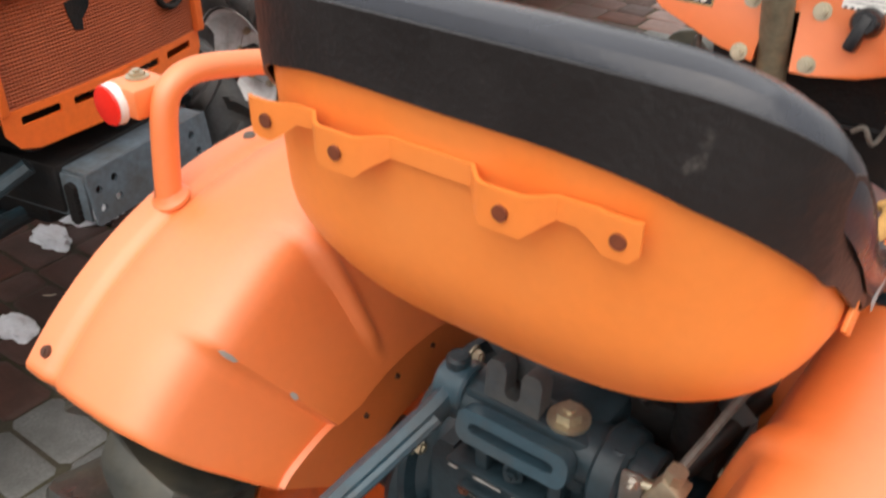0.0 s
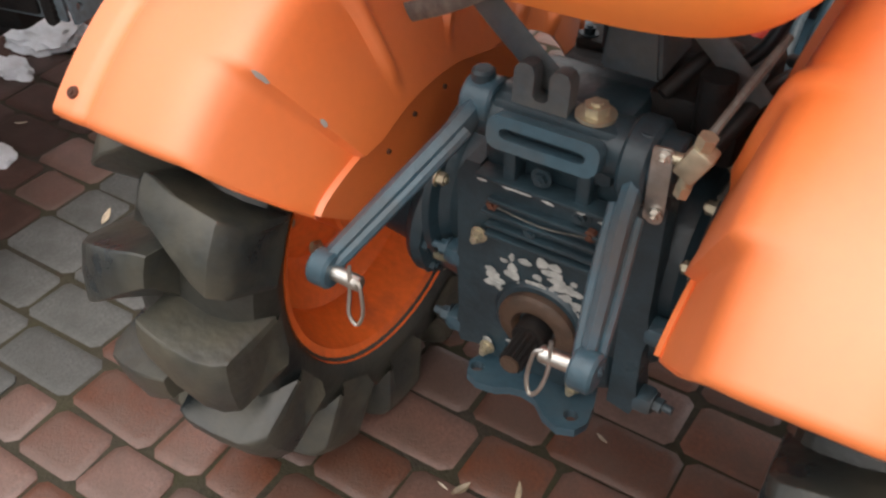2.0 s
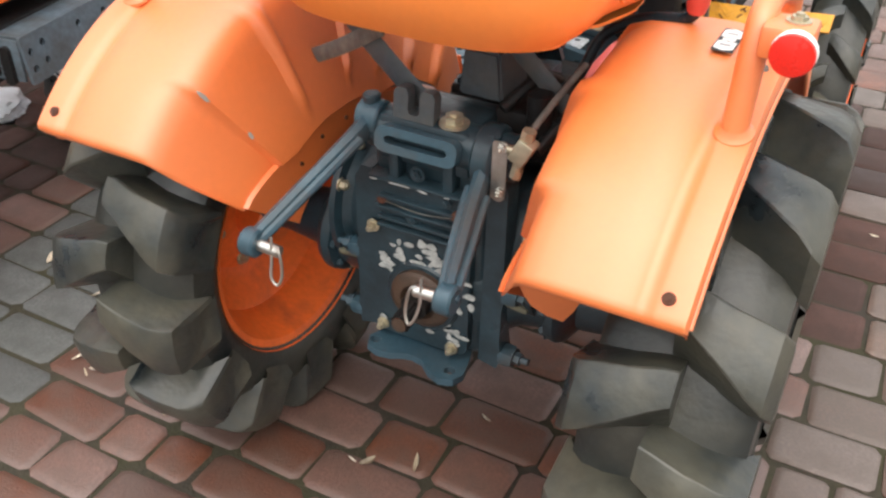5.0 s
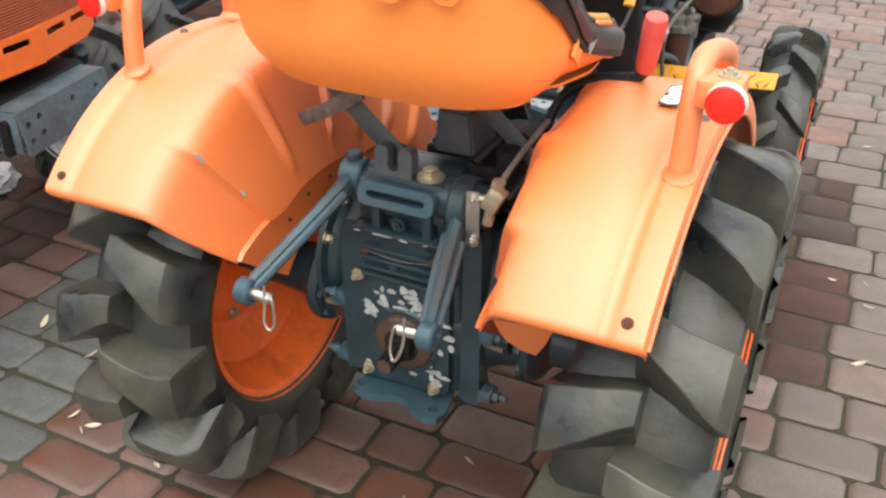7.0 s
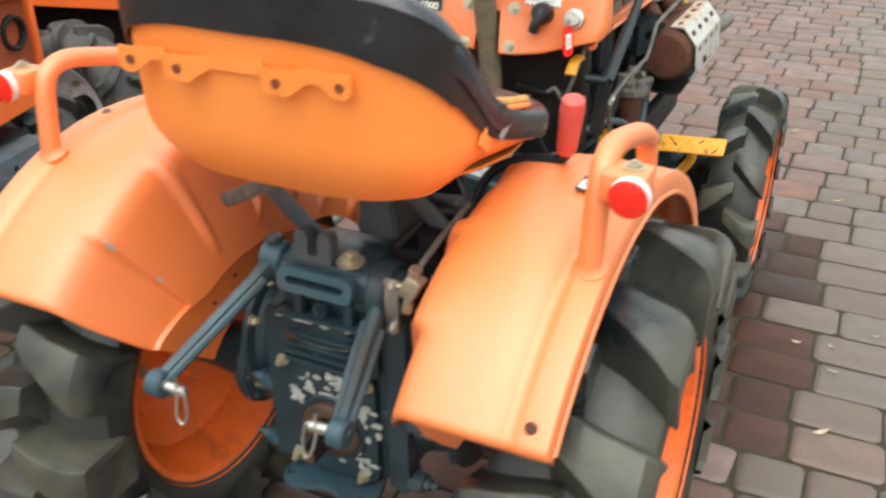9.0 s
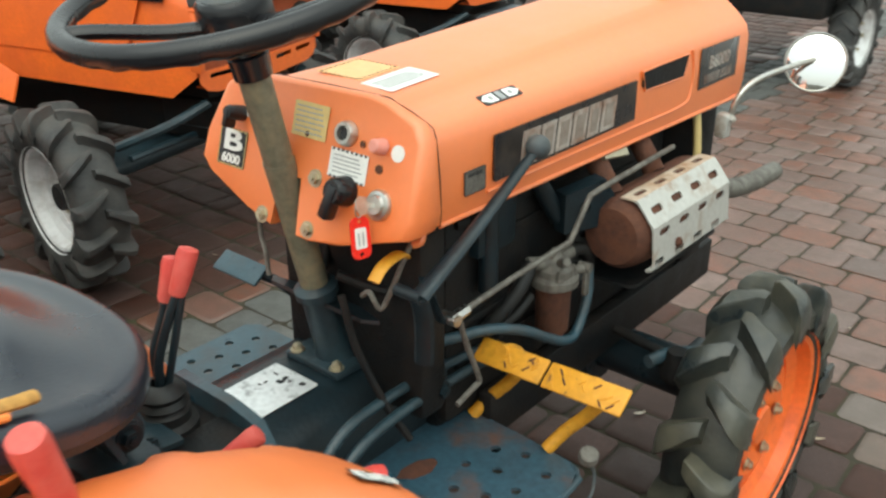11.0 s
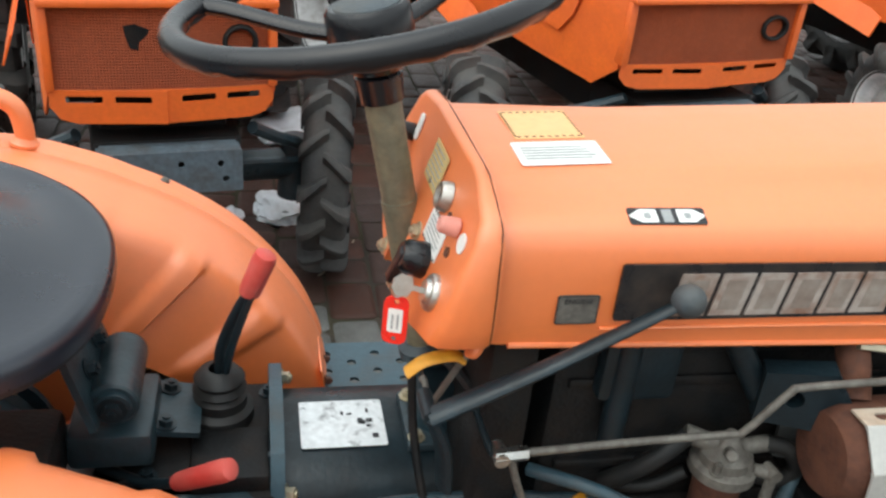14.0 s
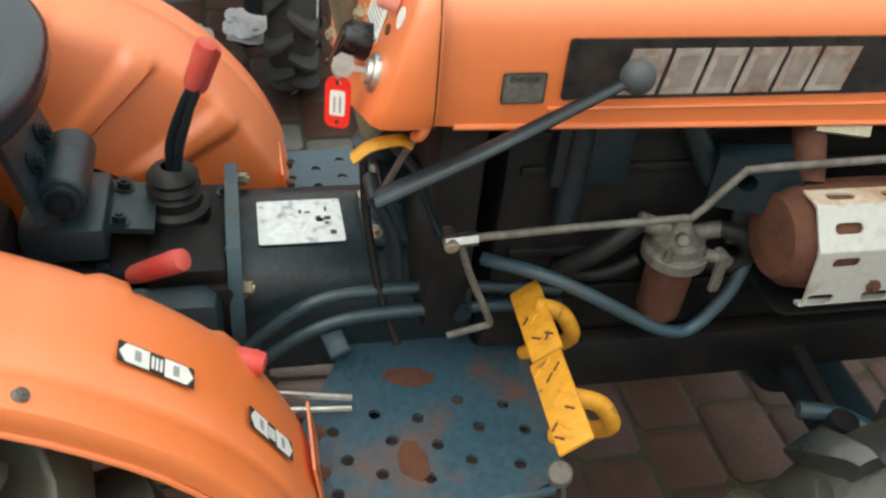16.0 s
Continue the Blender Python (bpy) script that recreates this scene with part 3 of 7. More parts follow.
def fender_sticker(x, t, length, width):
    """A warning sticker: black ends, two white fields with grey signs."""
    k = 1 - 0.25 * max(0, (t - 120) / 50)
    along = (fender_point(1, x, 0.006 * k, t + 3) - fender_point(1, x, 0.006 * k, t - 3)).normalized()
    across = (fender_point(1, x + 0.01, 0.0045 * k, t) - fender_point(1, x - 0.01, 0.0045 * k, t)).normalized()
    n = across.cross(along).normalized()
    n = n if n.z > 0 or n.y > 0 else -n
    p = fender_point(1, x, 0.005 * k, t) + n * 0.003
    m = facing(p, n, across)
    bm = bmesh.new()
    slab(bm, rounded(length, width, 0.002), m, 0.0006)
    st = part("warning_sticker", bm, INK, fender_right, "black and white pictogram sticker")
    for k in (-1, 1):
        bm = bmesh.new()
        q = length * 0.25 * k
        slab(bm, [(q + k * length * 0.235, 0), (q + k * length * 0.15, width * 0.44), (q - k * length * 0.15, width * 0.44), (q - k * length * 0.15, -width * 0.44), (q + k * length * 0.15, -width * 0.44)], m @ Matrix.Translation((0, 0, 0.0007)), 0.0005)
        f = part("white_field", bm, PAPER, st)
        bm = bmesh.new()
        slab(bm, rounded(length * 0.08, width * 0.5, 0.001, cx=q), m @ Matrix.Translation((0, 0, 0.0013)), 0.0004)
        part("printed_sign", bm, GREYPRINT, st)
    for k in (-1, 0, 1):
        bm = bmesh.new()
        slab(bm, rounded(length * 0.035, width * 0.6, 0.0008, cx=k * length * 0.055), m @ Matrix.Translation((0, 0, 0.0007)), 0.0005)
        part("printed_mark", bm, PAPER, st)


fender_sticker(0.367, 92.5, 0.082, 0.026)
fender_sticker(0.348, 140.0, 0.08, 0.026)
fender_sticker(0.35, 157.0, 0.078, 0.026)

# bare chips in the paint, lying along the crease
for x, dr, t, w in ((0.2475, -0.031, 55.2, 0.013), (0.222, -0.13, 55.4, 0.007)):
    p = fender_point(-1, x, dr, t)
    along = (fender_point(-1, x, dr, t + 0.6) - fender_point(-1, x, dr, t - 0.6)).normalized()
    down = (fender_point(-1, x - 0.004, dr - 0.016, t) - p).normalized()
    n = along.cross(down).normalized()
    n = n if n.x > 0 else -n
    bm = slab(bmesh.new(), [(-w, -0.001), (-w * 0.3, -0.003), (w * 0.8, -0.0025), (w, 0.001), (w * 0.2, 0.003), (-w * 0.7, 0.002)], facing(p + n * 0.0022, n, along), 0.0008)
    part("paint_chip", bm, GALV, fender_left)

# ---- seat ----
SX, HALF = 0.033, 0.228


def seat_plan(a, grow=0.0):
    """The seat's outline from above; a runs from -1 (middle of the front) by 0 (middle of the back) to 1 (the front again)."""
    u = abs(a)
    if u < 0.45:
        t = u / 0.45 * math.pi / 2
        x = (HALF + grow) * math.sin(t) ** 0.6
        y = 0.099 - grow + 0.135 * (1 - max(0, math.cos(t)) ** 0.6)
    elif u < 0.66:
        x, y = HALF + grow, 0.234 + 0.186 * (u - 0.45) / 0.21 - grow * (0.66 - u) / 0.21
    else:
        t = (u - 0.66) / 0.34 * math.pi / 2
        x = (HALF + grow) * max(0.0, math.cos(t)) ** 0.86
        y = 0.42 + (0.168 + grow) * math.sin(t)
    return (SX + math.copysign(x, a), y)


RIM_Y = (0.099, 0.111, 0.131, 0.151, 0.174, 0.211, 0.243, 0.276, 0.35, 0.42, 0.5, 0.61)
RIM_Z = (1.104, 1.098, 1.083, 1.067, 1.043, 1.001, 0.967, 0.942, 0.908, 0.884, 0.866, 0.85)
FOLD_Z = (1.051, 1.033, 1.013, 0.993, 0.969, 0.937, 0.915, 0.9, 0.874, 0.852, 0.836, 0.822)


def seat_rim(a):
    return float(np.interp(seat_plan(a)[1], RIM_Y, RIM_Z))


def seat_fold(a):
    return float(np.interp(seat_plan(a)[1], RIM_Y, FOLD_Z)) + (0.012 * min(1, -a / 0.2) if -0.45 < a < 0 else 0)


def seat_rows(lo, hi, n, grow=0.0):
    """Rows of the seat's wall between two heights that vary round it."""
    rows = []
    for j in range(n + 1):
        row = []
        for i in range(121):
            a = -1 + 2 * i / 120
            x, y = seat_plan(a, grow)
            z = lo(a) + (hi(a) - lo(a)) * j / max(n, 1)
            pull = 0.2 * max(0.0, 1 - (z - 0.85) / 0.076) ** 2 * max(0.0, min(1.0, (seat_fold(a) - z) / 0.04))
            lean = -0.012 * min(1.0, max(0.0, (z - 0.845) / 0.2)) if abs(a) < 0.36 else 0
            row.append(Vector((SX + (x - SX) * (1 - pull), y + (0.34 - y) * pull * 0.6 + lean, z)))
        rows.append(row)
    return rows


def seat_base(a):
    return min(0.851 + 0.01 * min(1, abs(a) / 0.36) ** 3, seat_fold(a) - 0.004)


bm = sheet(bmesh.new(), seat_rows(seat_base, lambda a: seat_fold(a) + 0.012, 14), 0.003)
seat = part("seat", bm, ORANGE_SEAT, tractor, "bucket seat with orange steel shell and black vinyl cover")
bm = bmesh.new()
slab(bm, [(SX + (p.x - SX) * 0.93, 0.34 + (p.y - 0.34) * (0.97 if p.y < 0.34 else 0.86)) for p in seat_rows(seat_base, seat_base, 0)[0][:-1]], Matrix.Translation((0, 0, 0.838)), 0.004)
for v in bm.verts:
    v.co.z += 0.011 * max(0.0, min(1.0, (0.3 - v.co.y) / 0.06)) - 0.012 * max(0.0, min(1.0, (v.co.y - 0.4) / 0.2))
part("seat_pan", bm, ORANGE_SEAT, seat)
bm = sheet(bmesh.new(), seat_rows(seat_fold, seat_rim, 6, 0.006), 0.003)
part("vinyl_fold", bm, VINYL_SCUFF, seat, "scuffed black vinyl wrapped over the shell")
rows = []
for j in range(29):
    f = max(0, j - 4) / 24
    row = []
    for i in range(97):
        a = -1 + 2 * i / 96
        back = max(0.0, min(1.0, (0.6 - abs(a)) / 0.2))
        e = min(j, 4)
        x, y = seat_plan(a, (0.0085, 0.0085, 0.0085, 0.004, -0.003)[e] + back * (0.0, 0.001, -0.0005, -0.004, -0.009)[e])
        d = f ** 0.85
        px, py = x + (SX - x) * d, y + (0.4 - y) * d
        z = seat_rim(a) + (-0.022, -0.012, -0.003, 0.004, 0.0075)[e] + back * (-0.02, -0.014, -0.005, 0.001, 0.0015)[e]
        bed = float(np.interp(py, (0.1, 0.2, 0.3, 0.38, 0.46, 0.54, 0.6), (1.0, 0.945, 0.916, 0.905, 0.898, 0.883, 0.858))) + 0.008 * math.cos((px - SX) * 7) - 0.004
        k = min(1, f * 1.8)
        row.append(Vector((px, py, z + (bed - z) * (k * k * (3 - 2 * k)))))
    rows.append(row)
bm = sheet(bmesh.new(), rows)
part("cushion", bm, VINYL, seat, "shiny black vinyl cushion")
# split seam along the side with foam and shell showing
bm = tube(bmesh.new(), [(0.249, 0.262, 0.951), (0.252, 0.3, 0.938), (0.252, 0.35, 0.924), (0.248, 0.4, 0.911), (0.238, 0.425, 0.902)], 0.0075, 10, 5, flat=0.8)
part("torn_foam", bm, FOAM, seat, "yellow foam showing through a tear")
bm = tube(bmesh.new(), [(0.2605, 0.29, 0.934), (0.262, 0.34, 0.921), (0.257, 0.395, 0.906)], 0.004, 8, 5)
part("torn_edge", bm, ORANGE_SEAT, seat, "orange shell edge bared by the tear")
bm = tube(bmesh.new(), [(0.244, 0.248, 0.962), (0.256, 0.262, 0.951), (0.262, 0.285, 0.94)], 0.008, 8, 4, flat=0.5)
part("torn_vinyl", bm, VINYL_SCUFF, seat)
bm = bars(facing((SX + HALF + 0.0085, 0.285, 0.914), (1, 0, 0.1), (0, -0.35, 1)), 2, 0.05, 0.006, 0.004)
part("worn_print", bm, GREYPRINT, seat)
bm = box(bmesh.new(), (SX + HALF + 0.004, 0.227, 0.915), (0.004, 0.032, 0.024), 0.001, pose(0, 0, 0, -38, 0, 0))
part("shell_tab", bm, ORANGE_SEAT, seat)
bm = slab(bmesh.new(), rounded(0.11, 0.028, 0.008), facing((0.205, 0.43, 0.838), (1, 0.1, -0.2)), 0.004, holes=((-0.025, 0, 0.005), (0.015, 0, 0.005)))
part("runner_bracket", bm, ORANGE_SEAT, seat)
# strap bracket across the back with four lugs
bm = bmesh.new()
pts = []
for x, out, low in ((-0.14, 0.014, 0.985), (-0.137, 0.016, 0.978), (-0.13, 0.016, 0.975), (-0.12, 0.016, 0.975), (-0.112, 0.014, 0.98), (-0.1, 0.008, 0.991), (-0.084, 0.008, 0.991), (-0.073, 0.02, 0.982), (-0.066, 0.024, 0.976), (-0.036, 0.024, 0.976), (-0.03, 0.02, 0.982), (-0.018, 0.0075, 0.99), (0.045, 0.0075, 0.99), (0.056, 0.02, 0.982), (0.062, 0.024, 0.977), (0.09, 0.024, 0.977), (0.096, 0.02, 0.982), (0.106, 0.01, 0.99), (0.12, 0.01, 0.99), (0.13, 0.013, 0.982), (0.136, 0.015, 0.978), (0.152, 0.015, 0.978), (0.158, 0.014, 0.985)):
    y = 0.092 - out + (0.004 if x > 0.12 else 0)
    pts.append((x * 1.06 + 0.003, y, low + 0.0155))
sheet(bm, [[Vector((x, y, low + (1.0215 - low) * f)) for x, y, low in pts] for f in (0, 0.5, 1)], 0.003)
strap = part("strap_bracket", bm, ORANGE_SEAT, seat, "welded orange strap with bolt eyes")
# closed discs; their dark orange stands for the shaded shell behind the eyes
for x, y in ((-0.05, 0.0678), (0.085, 0.0678), (-0.126, 0.0758), (0.157, 0.0818)):
    bm = cyl(bmesh.new(), (x, y, 1.0065), (x, y - 0.0022, 1.0065), 0.0055, seg=16)
    part("eye_hole", bm, GRILLE_RUST, strap, "dark disc painting in the shade of a bolt eye")
# flat braces and support under the seat
for pts, r, mt in ((((-0.125, 0.262, 0.815), (-0.07, 0.262, 0.762), (0.0, 0.266, 0.698)), 0.017, STEEL_DULL), (((0.07, 0.325, 0.81), (0.135, 0.328, 0.752), (0.192, 0.33, 0.699)), 0.014, STEEL_DULL), (((-0.06, 0.25, 0.8), (-0.13, 0.262, 0.757), (-0.19, 0.281, 0.724)), 0.0115, CAST)):
    bm = tube(bmesh.new(), pts, r, 8, 4, flat=0.22, up=(0, 1, 0))
    part("seat_brace", bm, mt, seat, "dull flat steel brace")
bm = bmesh.new()
for z0, z1, w0, w1 in ((0.7, 0.77, 0.034, 0.026), (0.77, 0.835, 0.026, 0.03)):
    vs = [[bm.verts.new((0.058 + sx * w, 0.36 + sy * (0.045 if z < 0.8 else 0.06), z)) for sx, sy in ((-1, -1), (1, -1), (1, 1), (-1, 1))] for z, w in ((z0, w0), (z1, w1))]
    for i in range(4):
        bm.faces.new((vs[0][i], vs[0][(i + 1) % 4], vs[1][(i + 1) % 4], vs[1][i]))
    bm.faces.new(vs[0][::-1])
    bm.faces.new(vs[1])
bmesh.ops.bevel(bm, geom=bm.edges[:], offset=0.004, segments=2, affect="EDGES")
part("seat_support", bm, STEEL_DULL, tractor, "dull folded steel seat support")

# ---- rear of the gearbox ----
GX = 0.02
bm = bmesh.new()
box(bm, (GX - 0.002, 0.335, 0.44), (0.2, 0.2, 0.27), 0.022, seg=3)
box(bm, (GX, 0.315, 0.6), (0.185, 0.15, 0.13), 0.018, seg=3)
box(bm, (GX, 0.55, 0.46), (0.2, 0.42, 0.2), 0.02)
box(bm, (GX, 0.29, 0.325), (0.12, 0.1, 0.04), 0.014)
gearbox = part("gearbox", bm, BLUE, tractor, "dark blue cast gearbox with flaking paint")
bm = bmesh.new()
slab(bm, rounded(0.158, 0.2, 0.02), facing((GX, 0.236, 0.415), (0, -1, 0)), 0.018, bev=0.005)
cyl(bm, (GX + 0.004, 0.232, 0.408), (GX + 0.004, 0.212, 0.408), 0.066, 0.06, 36, 0.004)
cover = part("pto_cover", bm, BLUE, gearbox, "cast cover with paint flaked to bare metal")
bm = slab(bmesh.new(), rounded(0.17, 0.085, 0.012), facing((GX, 0.236, 0.557), (0, -1, 0)), 0.014, bev=0.004)
part("mid_cover", bm, BLUE, gearbox)
for z, w, d in ((0.518, 0.15, 0.012), (0.531, 0.15, 0.009), (0.548, 0.16, 0.01), (0.566, 0.145, 0.008), (0.598, 0.172, 0.016)):
    bm = box(bmesh.new(), (GX + 0.004, 0.222, z), (w, 0.012 + d, 0.0055), 0.002)
    part("cast_rib", bm, BLUE, gearbox)
# bare flakes, thickest round the shaft and along the ribs
rnd = random.Random(11)
for k in range(72):
    if k < 58:
        a, r = radians(rnd.uniform(15, 165) if k < 48 else rnd.uniform(-50, 10)), rnd.uniform(0.054, 0.1)
        x, z, y = GX + 0.004 + r * math.cos(a) * 0.85, 0.408 + r * math.sin(a) * 1.05, 0.2175
    elif k < 64:
        x, z, y = GX + rnd.uniform(-0.07, 0.07), rnd.uniform(0.33, 0.37), 0.2175
    else:
        x, z, y = GX + rnd.uniform(-0.08, 0.08), 0.5985 + rnd.uniform(-0.002, 0.001), 0.2078
    w, h = (rnd.uniform(0.004, 0.014), rnd.uniform(0.003, 0.009)) if k < 64 else (rnd.uniform(0.003, 0.012), 0.0012)
    n = rnd.randint(7, 10)
    out = [(w * rnd.uniform(0.6, 1.05) * math.cos(2 * math.pi * i / n), h * rnd.uniform(0.6, 1.05) * math.sin(2 * math.pi * i / n)) for i in range(n)]
    bm = slab(bmesh.new(), out, facing((x, y - 0.00004 * k, z), (0, -1, 0)), 0.0012)
    part("paint_flake", bm, FLAKED, cover)
# side flanges with bolt lugs
for s, x, top in ((-1, -0.079, 0.6), (1, 0.132, 0.64)):
    bm = slab(bmesh.new(), [(-0.017, 0.315), (0.013, 0.308), (0.02, 0.33), (0.016, 0.36), (0.016, 0.42), (0.02, 0.44), (0.016, 0.47), (0.015, top - 0.02), (0.004, top), (-0.014, top)], Matrix(((s, 0, 0, x), (0, 0, -1, 0.262), (0, 1, 0, 0), (0, 0, 0, 1))), 0.036, bev=0.005)
    part("side_flange", bm, BLUE, gearbox)
    for z in (0.33, 0.445):
        bm = bmesh.new()
        box(bm, (x + s * 0.024, 0.24, z), (0.026, 0.03, 0.026), 0.006)
        part("bolt_lug", bm, BLUE_LIGHT, gearbox)
        bm = bolt(bmesh.new(), (x + s * 0.036, 0.24, z), (s, -0.1, 0), 0.01, 0.01)
        cyl(bm, (x + s * 0.036, 0.24, z), (x + s * 0.06, 0.239, z), 0.0055, seg=12)
        part("flange_bolt", bm, BLUE_LIGHT, gearbox)
for p in ((-0.058, 0.214, 0.512), (0.09, 0.214, 0.506), (-0.045, 0.214, 0.332), (0.076, 0.213, 0.33)):
    bm = bolt(bmesh.new(), p, (0, -1, 0), 0.007, 0.008)
    cyl(bm, p, Vector(p) + Vector((0, -0.015, 0)), 0.0042, seg=12)
    part("cover_bolt", bm, ZINC, gearbox, "zinc-plated bolt")
for p in ((-0.043, 0.221, 0.56), (0.075, 0.221, 0.566)):
    bm = bolt(bmesh.new(), p, (0, -1, 0), 0.0075, 0.006, False)
    part("rusty_bolt", bm, RUST, gearbox, "rusty bolt")
for p in ((0.012, 0.222, 0.613), (0.06, 0.222, 0.583), (0.005, 0.221, 0.54)):
    bm = bolt(bmesh.new(), p, (0, -1, 0), 0.008, 0.006)
    part("painted_bolt", bm, BLUE, gearbox)
bm = tube(bmesh.new(), [(-0.043, 0.214, 0.56), (0.02, 0.211, 0.557), (0.075, 0.214, 0.563)], 0.0007, 6, 4)
part("locking_wire", bm, CAST, gearbox, "thin locking wire between two bolts")
# power take-off
PT = Vector((0.024, 0.216, 0.408))
bm = bmesh.new()
lathe(bm, [(0.022, 0.0), (0.05, 0.0), (0.05, 0.01), (0.042, 0.016), (0.03, 0.016), (0.024, 0.006)], facing(PT, (0, -1, -0.05)), 32)
part("pto_seal", bm, GREASE, cover, "greasy rusty seal ring")
bm = bmesh.new()
n = 12
out = []
for i in range(n * 2):
    r = 0.0155 if i % 2 else 0.0125
    out += [(r * math.cos(math.pi * (i - 0.25) / n), r * math.sin(math.pi * (i - 0.25) / n)), (r * math.cos(math.pi * (i + 0.25) / n), r * math.sin(math.pi * (i + 0.25) / n))]
slab(bm, out, facing(PT, (0, -1, -0.05)), 0.07)
cyl(bm, PT, PT + Vector((0, -0.03, -0.001)), 0.021, seg=24)
part("pto_shaft", bm, SOOT, gearbox, "splined greasy shaft")
bm = tube(bmesh.new(), [PT + Vector((0.0, -0.071, -0.003)), PT + Vector((0.0, -0.074, -0.003))], 0.012, 12, 1)
part("shaft_end", bm, GREASE, gearbox)
# hydraulic block, slotted cross plate, top-link fork
bm = bmesh.new()
box(bm, (GX - 0.005, 0.275, 0.655), (0.145, 0.1, 0.07), 0.01)
box(bm, (GX - 0.045, 0.232, 0.622), (0.016, 0.03, 0.07), 0.004)
box(bm, (GX + 0.04, 0.232, 0.622), (0.016, 0.03, 0.07), 0.004)
block = part("hydraulic_block", bm, BLUE, tractor, "dark blue hydraulic lift block")
bm = bmesh.new()
ring = rounded(0.124, 0.036, 0.013)
slot = [(x * 0.76, y * 0.32) for x, y in ring]
m = facing((GX - 0.001, 0.217, 0.664), (0, -1, 0.25))
vo = [[bm.verts.new(m @ Vector((x, y, z))) for x, y in lp] for z in (0, 0.018) for lp in (ring, slot)]
for i in range(len(ring)):
    j = (i + 1) % len(ring)
    for a, b in ((0, 1), (2, 3), (0, 2), (1, 3)):
        bm.faces.new((vo[a][i], vo[a][j], vo[b][j], vo[b][i]))
part("slotted_plate", bm, BLUE_LIGHT, block, "blue cross plate with a long slot")
bm = slab(bmesh.new(), [(-0.031, -0.016), (0.031, -0.016), (0.031, 0.028), (0.027, 0.035), (0.02, 0.037), (0.012, 0.035), (0.0085, 0.028), (0.0085, 0.004), (0.005, 0.0), (-0.005, 0.0), (-0.0085, 0.004), (-0.0085, 0.028), (-0.012, 0.035), (-0.02, 0.037), (-0.027, 0.035), (-0.031, 0.028)], facing((0.0, 0.25, 0.694), (0, -1, 0.1)), 0.02, bev=0.004)
part("top_link_fork", bm, STEEL_DULL, block, "two-pronged top-link fork with worn paint")
bm = bmesh.new()
bolt(bm, (0.055, 0.245, 0.692), (0, 0, 1), 0.0135, 0.01)
cyl(bm, (0.055, 0.245, 0.69), (0.055, 0.245, 0.694), 0.021, seg=20)
part("filler_plug", bm, ZINC, block, "greasy brass-coloured plug")
# lift shaft and arms
bm = bmesh.new()
cyl(bm, (-0.075, 0.25, 0.66), (0.15, 0.25, 0.66), 0.032, seg=24, bev=0.003)
cyl(bm, (0.095, 0.25, 0.655), (0.125, 0.25, 0.655), 0.045, seg=24, bev=0.004)
lift = part("lift_shaft", bm, BLUE, tractor)
for s, top, mid, end in ((-1, (-0.07, 0.243, 0.672), (-0.078, 0.2, 0.653), (-0.135, 0.036, 0.562)), (1, (0.112, 0.24, 0.66), (0.116, 0.195, 0.628), (0.152, 0.042, 0.57))):
    bm = bmesh.new()
    cyl(bm, Vector(top) - Vector((0.018, 0, 0)), Vector(top) + Vector((0.018, 0, 0)), 0.027, seg=20, bev=0.003)
    tube(bm, [top, mid, (Vector(mid) + Vector(end)) / 2, end], 0.021, 8, 4, r_end=0.015, flat=0.6, up=(1, 0, 0))
    tube(bm, [Vector(mid) + Vector((-s * 0.012, 0, 0.004)), (Vector(mid) + Vector(end)) / 2 + Vector((-s * 0.012, 0, 0.004)), Vector(end) + Vector((-s * 0.008, 0, 0))], 0.007, 8, 4)
    tube(bm, [Vector(mid) + Vector((s * 0.013, 0, -0.004)), (Vector(mid) + Vector(end)) / 2 + Vector((s * 0.012, 0, -0.002)), Vector(end) + Vector((s * 0.009, 0, 0))], 0.006, 8, 4)
    cyl(bm, Vector(end) - Vector((0.012, 0, 0)), Vector(end) + Vector((0.012, 0, 0)), 0.02, seg=18, bev=0.003)
    arm = part("lift_arm", bm, BLUE_LIGHT, lift, "blue forged lift arm")
    e = Vector(end)
    q = -s
    bm = cyl(bmesh.new(), e, e + Vector((q * 0.045, 0, -0.002)), 0.0085, seg=14, bev=0.002)
    part("arm_pin", bm, CHROME, lift, "bare steel pin")
    bm = bmesh.new()
    a = e + Vector((q * 0.034, -0.002, 0.02))
    tube(bm, [a, a + Vector((0.002, -0.006, -0.03)), a + Vector((q * 0.003, -0.012, -0.055)), a + Vector((q * 0.012, -0.012, -0.066)), a + Vector((q * 0.018, -0.008, -0.05)), a + Vector((q * 0.014, -0.004, -0.02)), a + Vector((q * 0.006, -0.001, -0.014))], 0.0022, 8, 5)
    part("linch_pin", bm, CHROME, lift, "wire linch pin")
    bm = cyl(bmesh.new(), Vector(top) + Vector((s * 0.002, 0.0, 0.02)), Vector(top) + Vector((s * 0.002, 0.0, 0.036)), 0.013, seg=14, bev=0.003)
    part("arm_cap", bm, BLUE, lift)
# brass valve on the right
bm = bmesh.new()
slab(bm, rounded(0.02, 0.085, 0.004), facing((0.138, 0.212, 0.66), (0.1, -1, 0)), 0.003)
valve = part("valve_strip", bm, CHROME, block, "worn steel strip")
bm = bmesh.new()
box(bm, (0.168, 0.215, 0.695), (0.024, 0.024, 0.036), 0.003, pose(0, 0, 0, 0, 28, 0))
cyl(bm, (0.16, 0.213, 0.66), (0.172, 0.214, 0.722), 0.007, seg=12)
cyl(bm, (0.172, 0.214, 0.712), (0.175, 0.214, 0.725), 0.0095, seg=6)
